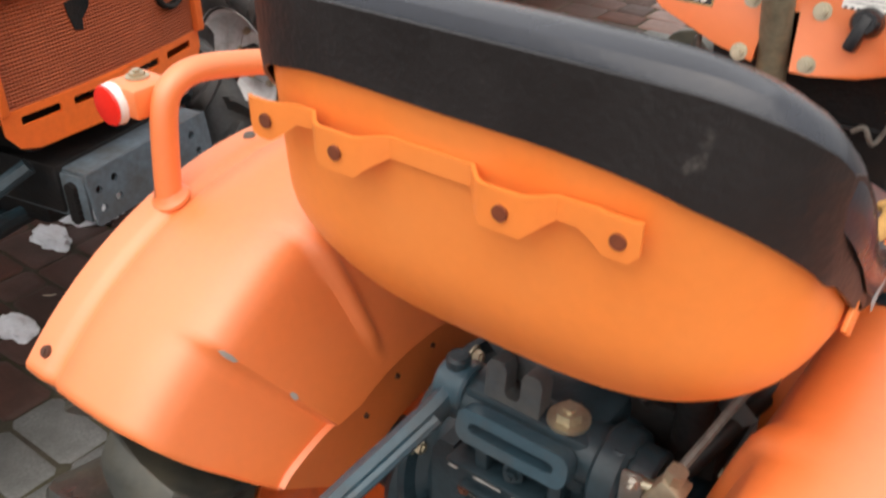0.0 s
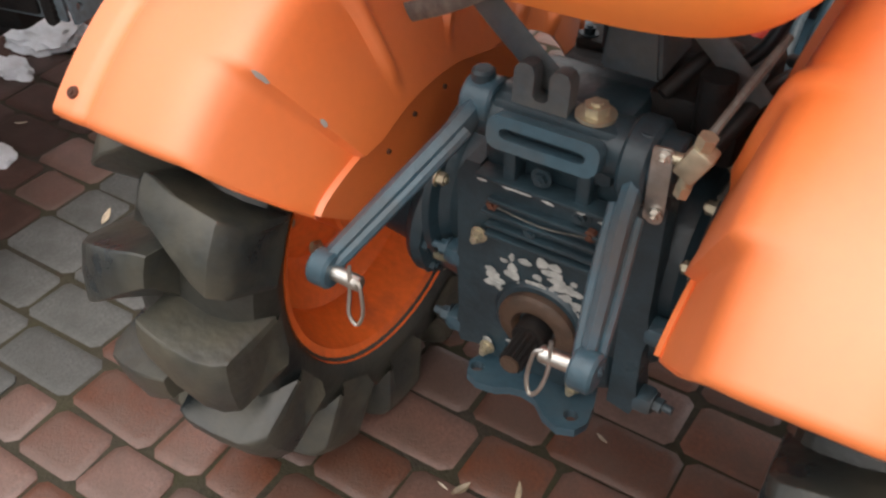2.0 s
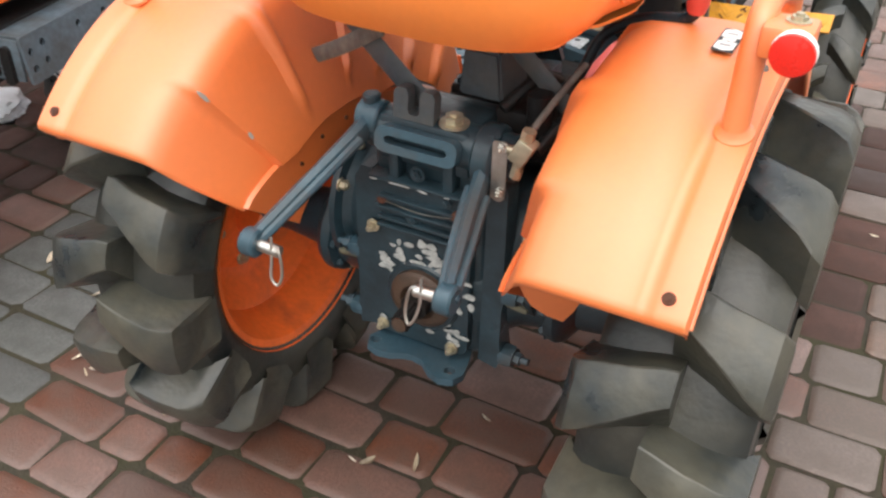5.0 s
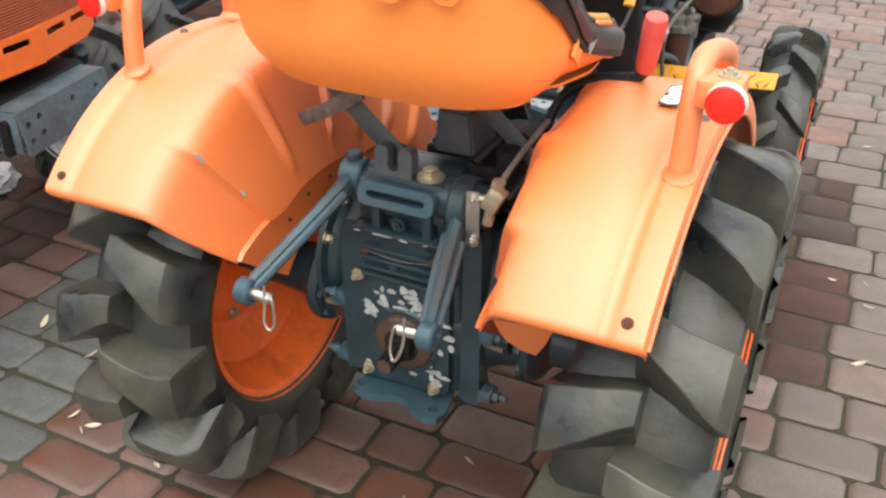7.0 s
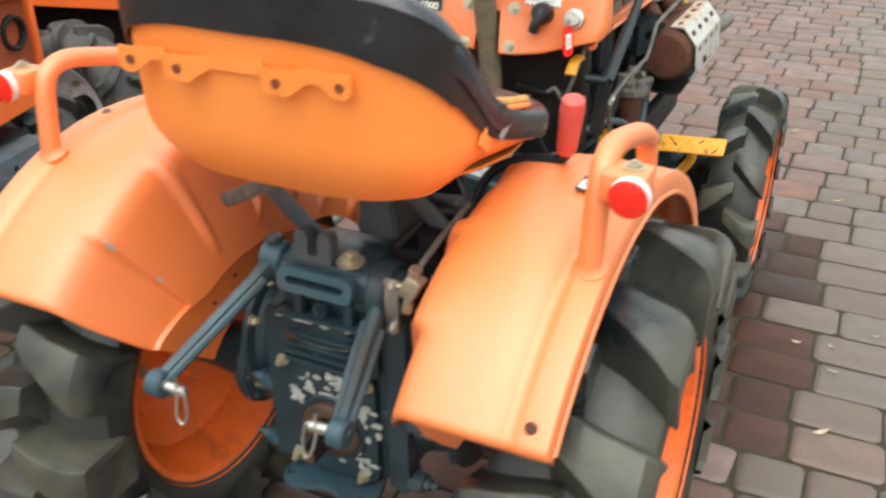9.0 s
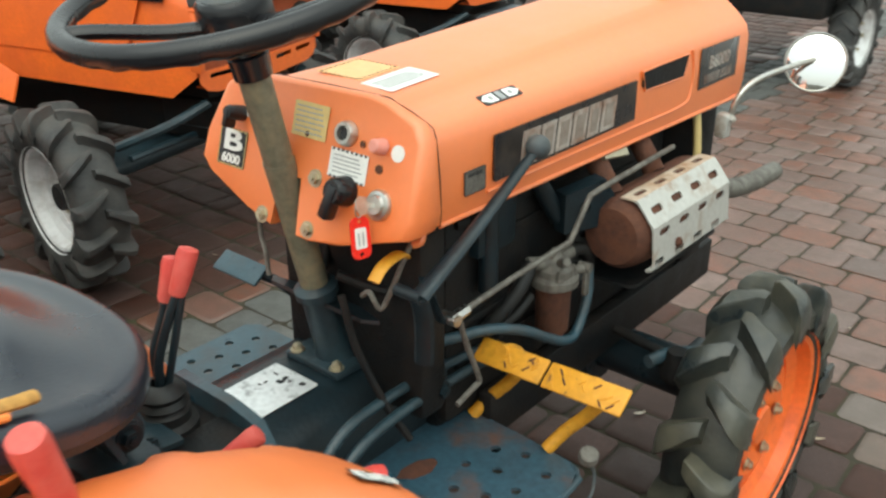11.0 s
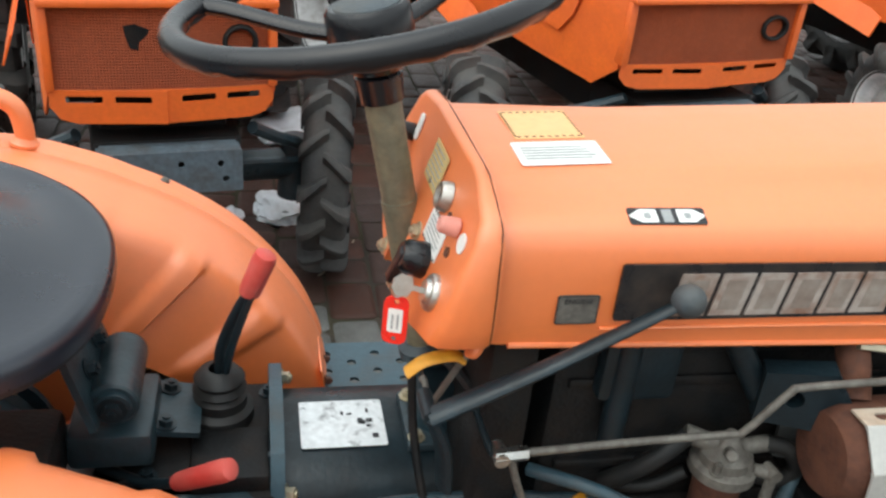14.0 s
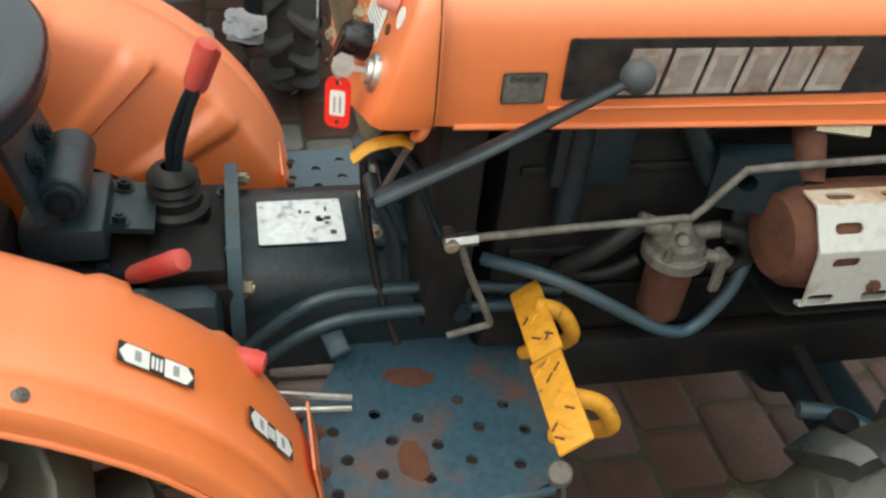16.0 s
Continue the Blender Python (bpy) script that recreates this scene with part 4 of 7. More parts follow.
cyl(bm, (0.16, 0.213, 0.655), (0.1625, 0.213, 0.668), 0.008, seg=6)
cyl(bm, (0.14, 0.213, 0.692), (0.165, 0.214, 0.694), 0.006, seg=12)
part("brass_valve", bm, ZINC, block, "brass-coloured lever joint")
for z in (0.625, 0.692):
    part("strip_bolt", bolt(bmesh.new(), (0.14, 0.208, z), (0, -1, 0), 0.006, 0.004), CHROME, block)
bm = tube(bmesh.new(), [(0.172, 0.216, 0.715), (0.185, 0.26, 0.745), (0.2, 0.33, 0.775)], 0.0045, 8, 4)
part("valve_rod", bm, CAST, block)
# drawbar plate
out = [(-0.075, 0.005), (-0.082, -0.012), (-0.074, -0.032), (-0.055, -0.04), (-0.03, -0.036), (-0.016, -0.026), (0.0, -0.022), (0.02, -0.026), (0.04, -0.044), (0.062, -0.052), (0.082, -0.044), (0.09, -0.026), (0.086, 0.0), (0.07, 0.055), (0.03, 0.07), (-0.035, 0.07), (-0.06, 0.045)]
bm = slab(bmesh.new(), out, Matrix.Translation((GX, 0.21, 0.298)) @ Matrix.Rotation(radians(-4), 4, "X"), 0.012, holes=((-0.068, -0.016, 0.009), (0.068, -0.026, 0.009)))
part("drawbar_plate", bm, BLUE_LIGHT, gearbox, "blue two-hole drawbar plate")
# axle housings
for s in (-1, 1):
    bm = bmesh.new()
    lathe(bm, [(0.0, 0), (0.1, 0), (0.09, 0.05), (0.07, 0.08), (0.064, 0.12), (0.078, 0.125), (0.08, 0.14), (0.074, 0.15), (0.05, 0.165), (0.042, 0.24), (0.042, 0.34), (0, 0.34)], Matrix.Translation((GX + s * 0.06, AY - 0.005, AZ + 0.035)) @ Matrix.Rotation(s * math.pi / 2, 4, "Y"), 36)
    ax = part("axle_housing", bm, BLUE, tractor, "dark blue cast axle housing")
    for k in range(9):
        a = 2 * math.pi * k / 9 + 0.3
        bm = bolt(bmesh.new(), (GX + s * 0.187, AY - 0.005 + 0.068 * math.cos(a), AZ + 0.035 + 0.068 * math.sin(a)), (-s, 0, 0), 0.009, 0.009)
        part("housing_bolt", bm, ZINC if k % 3 == 0 else BLUE, ax)
    # bell beside the gearbox with its flange and the web below it
    bm = lathe(bmesh.new(), [(0.0, 0), (0.1, 0), (0.104, 0.03), (0.1, 0.06), (0.108, 0.072), (0.124, 0.076), (0.124, 0.086), (0.1, 0.09), (0, 0.09)], Matrix.Translation((GX + s * 0.082, AY + 0.022, 0.485)) @ Matrix.Rotation(s * math.pi / 2, 4, "Y"), 40)
    bell = part("housing_bell", bm, BLUE, ax)
    for a in (28, 62, 96, 130, 164, 198):
        p = Vector((GX + s * 0.158, AY + 0.022 - 0.114 * math.cos(radians(a)), 0.485 + 0.114 * math.sin(radians(a))))
        part("bell_bolt", bolt(bmesh.new(), p, (-s, 0, 0), 0.008, 0.009), ZINC, bell, "zinc-plated bolt")
    bm = box(bmesh.new(), (GX + s * 0.125, 0.285, 0.424), (0.075, 0.09, 0.01), 0.003, pose(0, 0, 0, 0, s * 6, 0))
    part("housing_web", bm, COLUMN, ax, "grease-stained cast web")
# clutter under the seat: linkage and hoses
for pts, r, mt in ((((0.16, 0.28, 0.66), (0.19, 0.36, 0.7), (0.2, 0.5, 0.66), (0.16, 0.62, 0.6)), 0.009, HOSE), (((0.1, 0.3, 0.7), (0.13, 0.36, 0.73), (0.12, 0.5, 0.66)), 0.008, SOOT), (((0.18, 0.3, 0.6), (0.19, 0.42, 0.62), (0.17, 0.6, 0.58)), 0.006, CAST)):
    bm = tube(bmesh.new(), pts, r, 10, 6)
    part("hose", bm, mt, tractor)
bm = bmesh.new()
box(bm, (0.13, 0.36, 0.66), (0.1, 0.1, 0.07), 0.01)
box(bm, (0.1, 0.46, 0.63), (0.14, 0.14, 0.08), 0.012)
cyl(bm, (0.15, 0.31, 0.67), (0.15, 0.31, 0.73), 0.018, seg=16)
part("valve_body", bm, SOOT, tractor)

# ---- hood and dashboard ----
HX = 0.006
HOOD = [(0.188, 0.0), (0.193, 0.03), (0.1935, 0.09), (0.192, 0.122), (0.185, 0.142), (0.174, 0.1515), (0.158, 0.156), (0.138, 0.1575), (0.124, 0.159), (0.114, 0.163), (0.104, 0.169), (0.094, 0.172), (0.05, 0.1755), (0.0, 0.177)]


def hood_crown(x, y):
    """The top of the hood rises a little towards the front."""
    return 0.048 * max(0.0, y - 0.96) * max(0.0, min(1.0, (0.172 - abs(x - HX)) / 0.07))


def hood_rows(ys, shrink=None):
    rows = []
    for y in ys:
        base = 0.862 - 0.022 * (y - 0.95)
        k = shrink(y) if shrink else 1.0
        half = [(HX + x * (1 - (1 - k) * 0.3), base + (1.037 - base) * (z / 0.177) * (1 - (1 - k) * 0.2)) for x, z in HOOD]
        half = [(x, z + hood_crown(x, y)) for x, z in half]
        rows.append([Vector((x, y, z)) for x, z in half] + [Vector((2 * HX - x, y, z)) for x, z in half[-2::-1]])
    return rows


bm = sheet(bmesh.new(), hood_rows([0.957, 0.962, 0.975, 1.2, 1.5, 1.75, 1.93, 1.99, 2.03], lambda y: 1.0 - max(0, 0.965 - y) * 2.5 - max(0, y - 1.94) * 0.9), 0.003)
hood = part("hood", bm, ORANGE, tractor, "long orange hood with worn badges and labels")
bm = bmesh.new()
rows = hood_rows([2.025, 2.028], lambda y: 0.92)
f = bm.faces.new([bm.verts.new(p) for p in rows[0]])
bmesh.ops.solidify(bm, geom=[f], thickness=0.004)
part("front_grille", bm, BADGE_BLACK, hood)
for s in (-1, 1):
    bm = bmesh.new()
    tube(bm, [(HX + s * 0.188, y, 0.861 - 0.022 * (y - 0.95)) for y in (0.985, 1.3, 1.6, 2.01)], 0.004, 8, 3)
    part("hood_edge", bm, ORANGE, hood)
R_SIDE = HX + 0.1945
SIDE = (1, 0, 0)


def side_plate(name, y0, y1, z0, z1, mat, lift=0.001, thick=0.002, r=0.006, label="", parent=None):
    m = facing((R_SIDE + lift, (y0 + y1) / 2, (z0 + z1) / 2), SIDE)
    bm = slab(bmesh.new(), rounded(y1 - y0, z1 - z0, r), m, thick)
    return part(name, bm, mat, parent or hood, label), m


badge, m = side_plate("badge_panel", 1.1, 1.522, 0.897, 0.971, BADGE_BLACK, 0.0, 0.003, 0.004, "black badge panel")
# raised silver badge drawn as plain blocks
for i, (y0, w) in enumerate(((1.168, 0.044), (1.218, 0.04), (1.264, 0.04), (1.31, 0.042), (1.358, 0.036), (1.4, 0.046))):
    mm = facing((R_SIDE + 0.003, y0 + w / 2, 0.931), SIDE)
    sl = 0.004
    bm = bmesh.new()
    slab(bm, [(-w / 2 - sl, -0.028), (w / 2 - sl, -0.028), (w / 2 + sl, 0.028), (-w / 2 + sl, 0.028)], mm, 0.002)
    blk = part("badge_block", bm, BADGE, badge, "dull silver block of the badge")
    bm = slab(bmesh.new(), [(-w * 0.3 - sl * 0.7, -0.02), (w * 0.3 - sl * 0.7, -0.02), (w * 0.3 + sl * 0.7, 0.02), (-w * 0.3 + sl * 0.7, 0.02)], mm @ Matrix.Translation((0, 0, 0.0021)), 0.0005)
    part("worn_inset", bm, BADGE_WORN, blk, "brown worn middle")
plate, m = side_plate("engine_plate", 1.032, 1.081, 0.893, 0.931, CAST, 0.0, 0.0015, 0.003, "small worn metal plate")
bm = lettering("ENGINE", 0.0095, m @ Matrix.Translation((0, 0.011, 0.0016)))
part("plate_letters", bm, INK, plate)
bm = bmesh.new()
ro, ri = rounded(0.049, 0.038, 0.003), rounded(0.046, 0.035, 0.002)
vo = [[bm.verts.new(m @ Vector((x, y, 0.0018))) for x, y in lp] for lp in (ro, ri)]
for i in range(len(ro)):
    bm.faces.new((vo[0][i], vo[0][(i + 1) % len(ro)], vo[1][(i + 1) % len(ro)], vo[1][i]))
part("plate_border", bm, INK, plate)
ms = facing((R_SIDE - 0.002, 1.6, 0.964), SIDE)
# no opening is cut: a black plate stands for the shade inside
bm = slab(bmesh.new(), [(-0.055, 0.016), (0.122, 0.018), (0.108, -0.022), (-0.042, -0.018), (-0.053, -0.01)], ms, 0.0045)
part("cooling_slot", bm, SOOT, hood, "black plate painting in the shade of the cooling slot")
bm = tube(bmesh.new(), [ms @ Vector((x, y, 0.003)) for x, y in ((-0.058, 0.018), (0.0, 0.0195), (0.125, 0.02), (0.11, -0.024), (0.0, -0.021), (-0.044, -0.02), (-0.058, 0.018))], 0.002, 6, 1)
part("slot_rim", bm, ORANGE, hood)
bm = tube(bmesh.new(), [(R_SIDE - 0.001, y, z) for y, z in ((1.088, 0.884), (1.3, 0.883), (1.525, 0.88), (1.72, 0.879), (1.752, 0.9), (1.756, 0.95), (1.745, 0.988))], 0.0028, 8, 4)
part("pressed_line", bm, ORANGE, hood)
decal, m = side_plate("model_decal", 1.783, 1.962, 0.897, 0.982, BADGE_BLACK, 0.0, 0.0008, 0.003, "black and silver model decal")
bm = lettering("B6000", 0.038, m @ Matrix.Translation((0.0, 0.006, 0.0009)), bold=0.0006)
part("decal_letters", bm, BADGE, decal)
bm = bmesh.new()
for k in range(4):
    box(bm, m @ Vector((0, -0.018 - 0.005 * k, 0.0009)), (0.0012, 0.13, 0.0016), 0)
part("decal_stripe", bm, BADGE, decal)
# labels on top


def top_label(name, x0, x1, y0, y1, z0, z1, mat, label, lift=0.0004):
    mx, my = (x0 + x1) / 2, (y0 + y1) / 2
    tilt = (hood_crown(x1, my) - hood_crown(x0, my)) / (x1 - x0)
    rise = (hood_crown(mx, y1) - hood_crown(mx, y0)) / (y1 - y0)
    p = Vector((mx, my, (z0 + z1) / 2 + lift + hood_crown(mx, my)))
    m = facing(p, (-(z1 - z0) / (x1 - x0) - tilt, -rise, 1), (0, 1, rise))
    bm = slab(bmesh.new(), rounded(math.hypot(x1 - x0, z1 - z0), y1 - y0, 0.003), m, 0.0006)
    return part(name, bm, mat, hood, label), m


wl_, m = top_label("white_label", 0.0315, 0.092, 1.007, 1.115, 1.0361, 1.0338, PAPER, "white printed paper label")
bm = bars(m @ Matrix.Translation((0, 0, 0.0009)) @ Matrix.Rotation(radians(90), 4, "Z"), 5, 0.09, 0.007, 0.002)
part("label_print", bm, GREYPRINT, wl_)
am, m = top_label("warning_label", -0.068, 0.0225, 1.017, 1.106, 1.0364, 1.0364, AMBER, "faded orange warning label with a dashed border")
for k in range(9):
    f = -0.5 + (k + 0.5) / 9
    for q in (-1, 1):
        for c, size in (((f * 0.08, q * 0.0425, 0.0008), (0.005, 0.0025, 0.0005)), ((q * 0.0395, f * 0.086, 0.0008), (0.0025, 0.005, 0.0005))):
            bm = bmesh.new()
            box(bm, m @ Vector(c), size, 0, m.to_3x3().to_4x4())
            part("border_dash", bm, RUST, am)
st, m = top_label("pictogram_sticker", 0.161, 0.183, 1.108, 1.2, 1.0168, 1.009, INK, "black and white pictogram sticker", 0.0012)
for k in (-1, 1):
    bm = slab(bmesh.new(), [(0.009, k * 0.012), (0.009, k * 0.032), (0, k * 0.046), (-0.009, k * 0.032), (-0.009, k * 0.012)], m @ Matrix.Translation((0, 0, 0.0008)), 0.0004)
    part("white_field", bm, PAPER, st)
    bm = slab(bmesh.new(), rounded(0.008, 0.008, 0.002, cy=k * 0.024), m @ Matrix.Translation((0, 0, 0.0014)), 0.0003)
    part("printed_sign", bm, GREYPRINT, st)
bm = slab(bmesh.new(), rounded(0.018, 0.012, 0.001), m @ Matrix.Translation((0, 0, 0.0008)), 0.0004)
part("printed_mark", bm, GREYPRINT, st)
# raised cap near the front of the hood
bm = bmesh.new()
box(bm, (HX + 0.02, 1.88, 1.076), (0.17, 0.17, 0.012), 0.006, seg=4)
part("hood_bulge", bm, ORANGE, hood)

# dashboard cowl
DASH = [(-0.196, 1.0), (-0.176, 1.014), (-0.1, 1.024), (0.1, 1.028), (0.13, 1.024), (0.184, 1.006), (0.2, 0.985), (0.207, 0.889), (0.196, 0.862), (0.15, 0.848), (0.09, 0.829), (0.03, 0.82), (0.002, 0.82), (-0.006, 0.9), (-0.05, 0.9), (-0.056, 0.823), (-0.113, 0.836), (-0.211, 0.871), (-0.234, 0.889), (-0.23, 0.93)]


def dash_y(z):
    return 0.888 + (z - 0.85) * 0.30


rows = []
for k, (g, dy) in enumerate(((0.99, 0.062), (1.0, 0.058), (1.005, 0.03), (0.995, 0.01), (0.965, 0.001), (0.94, 0.0))):
    rows.append([Vector((HX + (x - HX) * g, dash_y(z) + dy + (0.958 - 0.062 - dash_y(z)) * (dy / 0.062), 0.937 + (z - 0.937) * g)) for x, z in DASH])
bm = sheet(bmesh.new(), rows, 0, True)
bm.faces.new(bm.verts[-len(DASH):])
dash = part("dashboard", bm, ORANGE, tractor, "orange dashboard with switches, key and labels")
DN = Vector((0, -1, 0.30)).normalized()


def on_dash(x, z, lift=0.001):
    return Vector((x, dash_y(z), z)) + DN * lift


bm = tube(bmesh.new(), [Vector((HX + (x - HX) * 0.998, 0.9545, 0.937 + (z - 0.937) * 0.998)) for x, z in DASH[:10]], 0.0007, 8, 2)
part("dash_seam", bm, SOOT, dash)


def dash_label(name, x, z, w, h, mat, label):
    m = facing(on_dash(x, z), DN)
    bm = slab(bmesh.new(), rounded(w, h, 0.002), m, 0.0008)
    return part(name, bm, mat, dash, label), m


mp, m = dash_label("model_plate", -0.159, 0.914, 0.062, 0.056, INK, "black and cream model plate")
bm = lettering("B", 0.046, m @ Matrix.Translation((0, 0.0095, 0.001)) @ Matrix.Diagonal((1.75, 0.92, 1, 1)), bold=0.0012)
part("plate_letter", bm, PAPER, mp)
bm = bmesh.new()
ro, ri = rounded(0.0605, 0.0545, 0.002), rounded(0.0575, 0.0515, 0.002)
vo = [[bm.verts.new(m @ Vector((x, y, 0.001))) for x, y in lp] for lp in (ro, ri)]
for k in range(len(ro)):
    bm.faces.new((vo[0][k], vo[0][(k + 1) % len(ro)], vo[1][(k + 1) % len(ro)], vo[1][k]))
part("plate_border", bm, PAPER_YELLOW, mp)
bm = lettering("6000", 0.019, m @ Matrix.Translation((0, -0.017, 0.001)) @ Matrix.Diagonal((1.1, 1, 1, 1)), bold=0.0006)
part("plate_digits", bm, PAPER, mp)
yl_, m = dash_label("instruction_label", -0.003, 0.98, 0.068, 0.048, PAPER_YELLOW, "yellowed instruction label")
part("label_print", bars(m @ Matrix.Translation((0, 0, 0.001)), 6, 0.058, 0.007, 0.0018), GREYPRINT, yl_)
wl2, m = dash_label("warning_label", 0.08, 0.936, 0.07, 0.04, PAPER, "white label with a black dashed border")
part("label_print", bars(m @ Matrix.Translation((0, 0, 0.001)), 5, 0.055, 0.0055, 0.0016), GREYPRINT, wl2)
for k in range(8):
    for q in (-1, 1):
        bm = bmesh.new()
        box(bm, m @ Vector(((-0.5 + (k + 0.5) / 8) * 0.068, q * 0.0185, 0.001)), (0.0045, 0.003, 0.0005), 0, m.to_3x3().to_4x4())
        part("border_dash", bm, INK, wl2)
for x, z in ((-0.073, 0.837), (0.023, 0.838), (-0.073, 0.908), (0.023, 0.908)):
    bm = bolt(bmesh.new(), on_dash(x, z, 0), DN, 0.0085, 0.006)
    part("dash_bolt", bm, ZINC, dash, "zinc-plated bolt")
for x, z, r in ((0.052, 0.972, 0.006), (0.1, 0.968, 0.0045), (0.135, 0.943, 0.006), (-0.005, 0.962, 0.004)):
    bm = cyl(bmesh.new(), on_dash(x, z, 0), on_dash(x, z, 0.002), r, seg=14)
    part("screw_hole", bm, RUST, dash)
# plug, pink knob, key switch, throttle and choke knobs
bm = bmesh.new()
lathe(bm, [(0.0, 0.002), (0.008, 0.002), (0.01, 0.012), (0.0145, 0.012), (0.0165, 0.008), (0.018, 0)], facing(on_dash(0.07, 0.976, 0), DN), 24)
part("plug_socket", bm, CHROME, dash, "chromed socket")
bm = cyl(bmesh.new(), on_dash(0.07, 0.976, 0.002), on_dash(0.07, 0.976, 0.007), 0.008, seg=16)
part("socket_core", bm, INK, dash)
bm = cyl(bmesh.new(), on_dash(0.136, 0.972, 0), on_dash(0.136, 0.972, 0.022), 0.011, 0.009, 18, 0.002)
part("pull_knob", bm, PINK, dash, "faded pink pull knob")
bm = cyl(bmesh.new(), on_dash(0.162, 0.968, 0.0), on_dash(0.162, 0.968, 0.0012), 0.011, seg=20)
part("round_label", bm, PAPER, dash)
bm = bmesh.new()
lathe(bm, [(0.0, 0.012), (0.012, 0.012), (0.014, 0.008), (0.019, 0.007), (0.021, 0.003), (0.021, 0)], facing(on_dash(0.146, 0.9, 0), DN), 28)
part("key_switch", bm, CHROME, dash, "chromed key switch")


def knob(x, z, r, turn):
    p = on_dash(x, z, 0)
    bm = bmesh.new()
    lathe(bm, [(0, 0.03), (r * 0.7, 0.03), (r * 0.9, 0.024), (r, 0.004), (r, 0)], facing(p, DN), 24)
    m = facing(p, DN) @ Matrix.Rotation(radians(turn), 4, "Z")
    box(bm, m @ Vector((0, r * 0.75, 0.022)), (r * 0.85, r * 2.4, 0.022), 0.005, m.to_3x3().to_4x4())
    return part("switch_knob", bm, PLASTIC, dash, "black plastic turning knob")


knob(0.084, 0.904, 0.021, 165)
knob(-0.148, 0.965, 0.012, 175)
bm = slab(bmesh.new(), rounded(0.018, 0.036, 0.006), facing(on_dash(-0.13, 0.98, 0.0005), DN), 0.0012)
part("worn_label", bm, PAPER, dash)
# bonnet catch under the dash
bm = bmesh.new()
tube(bm, [(0.185, 0.96, 0.868), (0.188, 0.955, 0.855), (0.188, 0.95, 0.845), (0.18, 0.945, 0.84)], 0.006, 8, 4)
part("hood_catch", bm, ORANGE, hood)
bm = tube(bmesh.new(), [(0.156, 0.992, 0.832), (0.15, 0.975, 0.8), (0.14, 0.96, 0.757), (0.127, 0.95, 0.727), (0.112, 0.945, 0.75), (0.097, 0.945, 0.74)], 0.004, 8, 5)
part("catch_rod", bm, CAST, tractor, "bent grey wire rod")

# the hood and the dashboard at their places on the frame
for ob, m in ((hood, Matrix(((1, 0, 0, -0.0145), (0, 0.951, 0, 0.0794), (0, 0, 0.93, 0.0447), (0, 0, 0, 1)))), (dash, Matrix.Translation((0, 0.034, -0.009)))):
    for o in (ob, *ob.children_recursive):
        o.data.transform(m)

# ---- steering ----
CB, CT = Vector((-0.029, 1.006, 0.55)), Vector((-0.0358, 0.889, 1.07))
AX = (CT - CB).normalized()
bm = bmesh.new()
cyl(bm, CB + AX * 0.14, CT, 0.0195, 0.022, 24)
column = part("steering_column", bm, COLUMN, tractor, "worn olive and grey steering column")
bm = cyl(bmesh.new(), CB + AX * 0.15, CB + AX * 0.375, 0.0215, 0.0225, 24)
part("column_sleeve", bm, COLUMN, column, "dark worn lower column sleeve")
bm = bmesh.new()
box(bm, (-0.034, 0.998, 0.568), (0.12, 0.09, 0.014), 0.004)
lathe(bm, [(0.04, 0), (0.033, 0.02), (0.028, 0.04), (0.026, 0.13), (0.034, 0.135), (0.034, 0.148), (0.022, 0.155)], facing(CB + AX * 0.01, AX, (0, 1, 0)), 28)
part("column_foot", bm, BLUE, column)
for dx, dy in ((-0.045, -0.032), (0.045, -0.032), (-0.045, 0.032), (0.045, 0.032)):
    bm = bolt(bmesh.new(), (-0.034 + dx, 0.998 + dy, 0.575), (0, 0, 1), 0.008, 0.008)
    part("foot_bolt", bm, ZINC, column)
WM = facing(CT + AX * 0.086, AX, (0, 1, 0))
bm = bmesh.new()
ring = []
for i in range(72):
    a = 2 * math.pi * i / 72
    ring.append([WM @ Vector(((0.208 + 0.0145 * math.cos(b)) * math.cos(a), (0.208 + 0.0145 * math.cos(b)) * math.sin(a), 0.0145 * math.sin(b) + (0.0015 * math.sin(30 * a) if math.sin(b) < -0.3 else 0))) for b in [2 * math.pi * j / 14 for j in range(14)]])
vs = [[bm.verts.new(p) for p in r] for r in ring]
for i in range(72):
    a, b = vs[i], vs[(i + 1) % 72]
    for j in range(14):
        bm.faces.new((a[j], a[(j + 1) % 14], b[(j + 1) % 14], b[j]))
wheel_ = part("steering_wheel", bm, PLASTIC, tractor, "black plastic three-spoke steering wheel")
bm = bmesh.new()
lathe(bm, [(0.0, -0.08), (0.03, -0.08), (0.046, -0.055), (0.049, -0.038), (0.048, -0.012), (0.043, -0.006), (0.036, -0.007), (0, -0.007)], WM, 40)
part("wheel_hub", bm, PLASTIC, wheel_)
bm = lathe(bmesh.new(), [(0, -0.003), (0.03, -0.003), (0.037, -0.0055), (0.039, -0.009)], WM, 32)
part("hub_cap", bm, STEEL_DULL, wheel_, "scuffed grey hub cap")
for deg in (243, 3, 123):
    a = radians(deg)
    u = Vector((math.cos(a), math.sin(a), 0))
    bm = tube(bmesh.new(), [WM @ (u * 0.035 + Vector((0, 0, -0.04))), WM @ (u * 0.09 + Vector((0, 0, -0.03))), WM @ (u * 0.17 + Vector((0, 0, -0.006))), WM @ (u * 0.207)], 0.0125, 10, 4, flat=0.75)
    part("spoke", bm, PLASTIC, wheel_)
bm = lathe(bmesh.new(), [(0.026, 0), (0.028, 0.03), (0.022, 0.035)], facing(CT - AX * 0.03, AX, (0, 1, 0)), 24)
part("column_collar", bm, PLASTIC, wheel_)

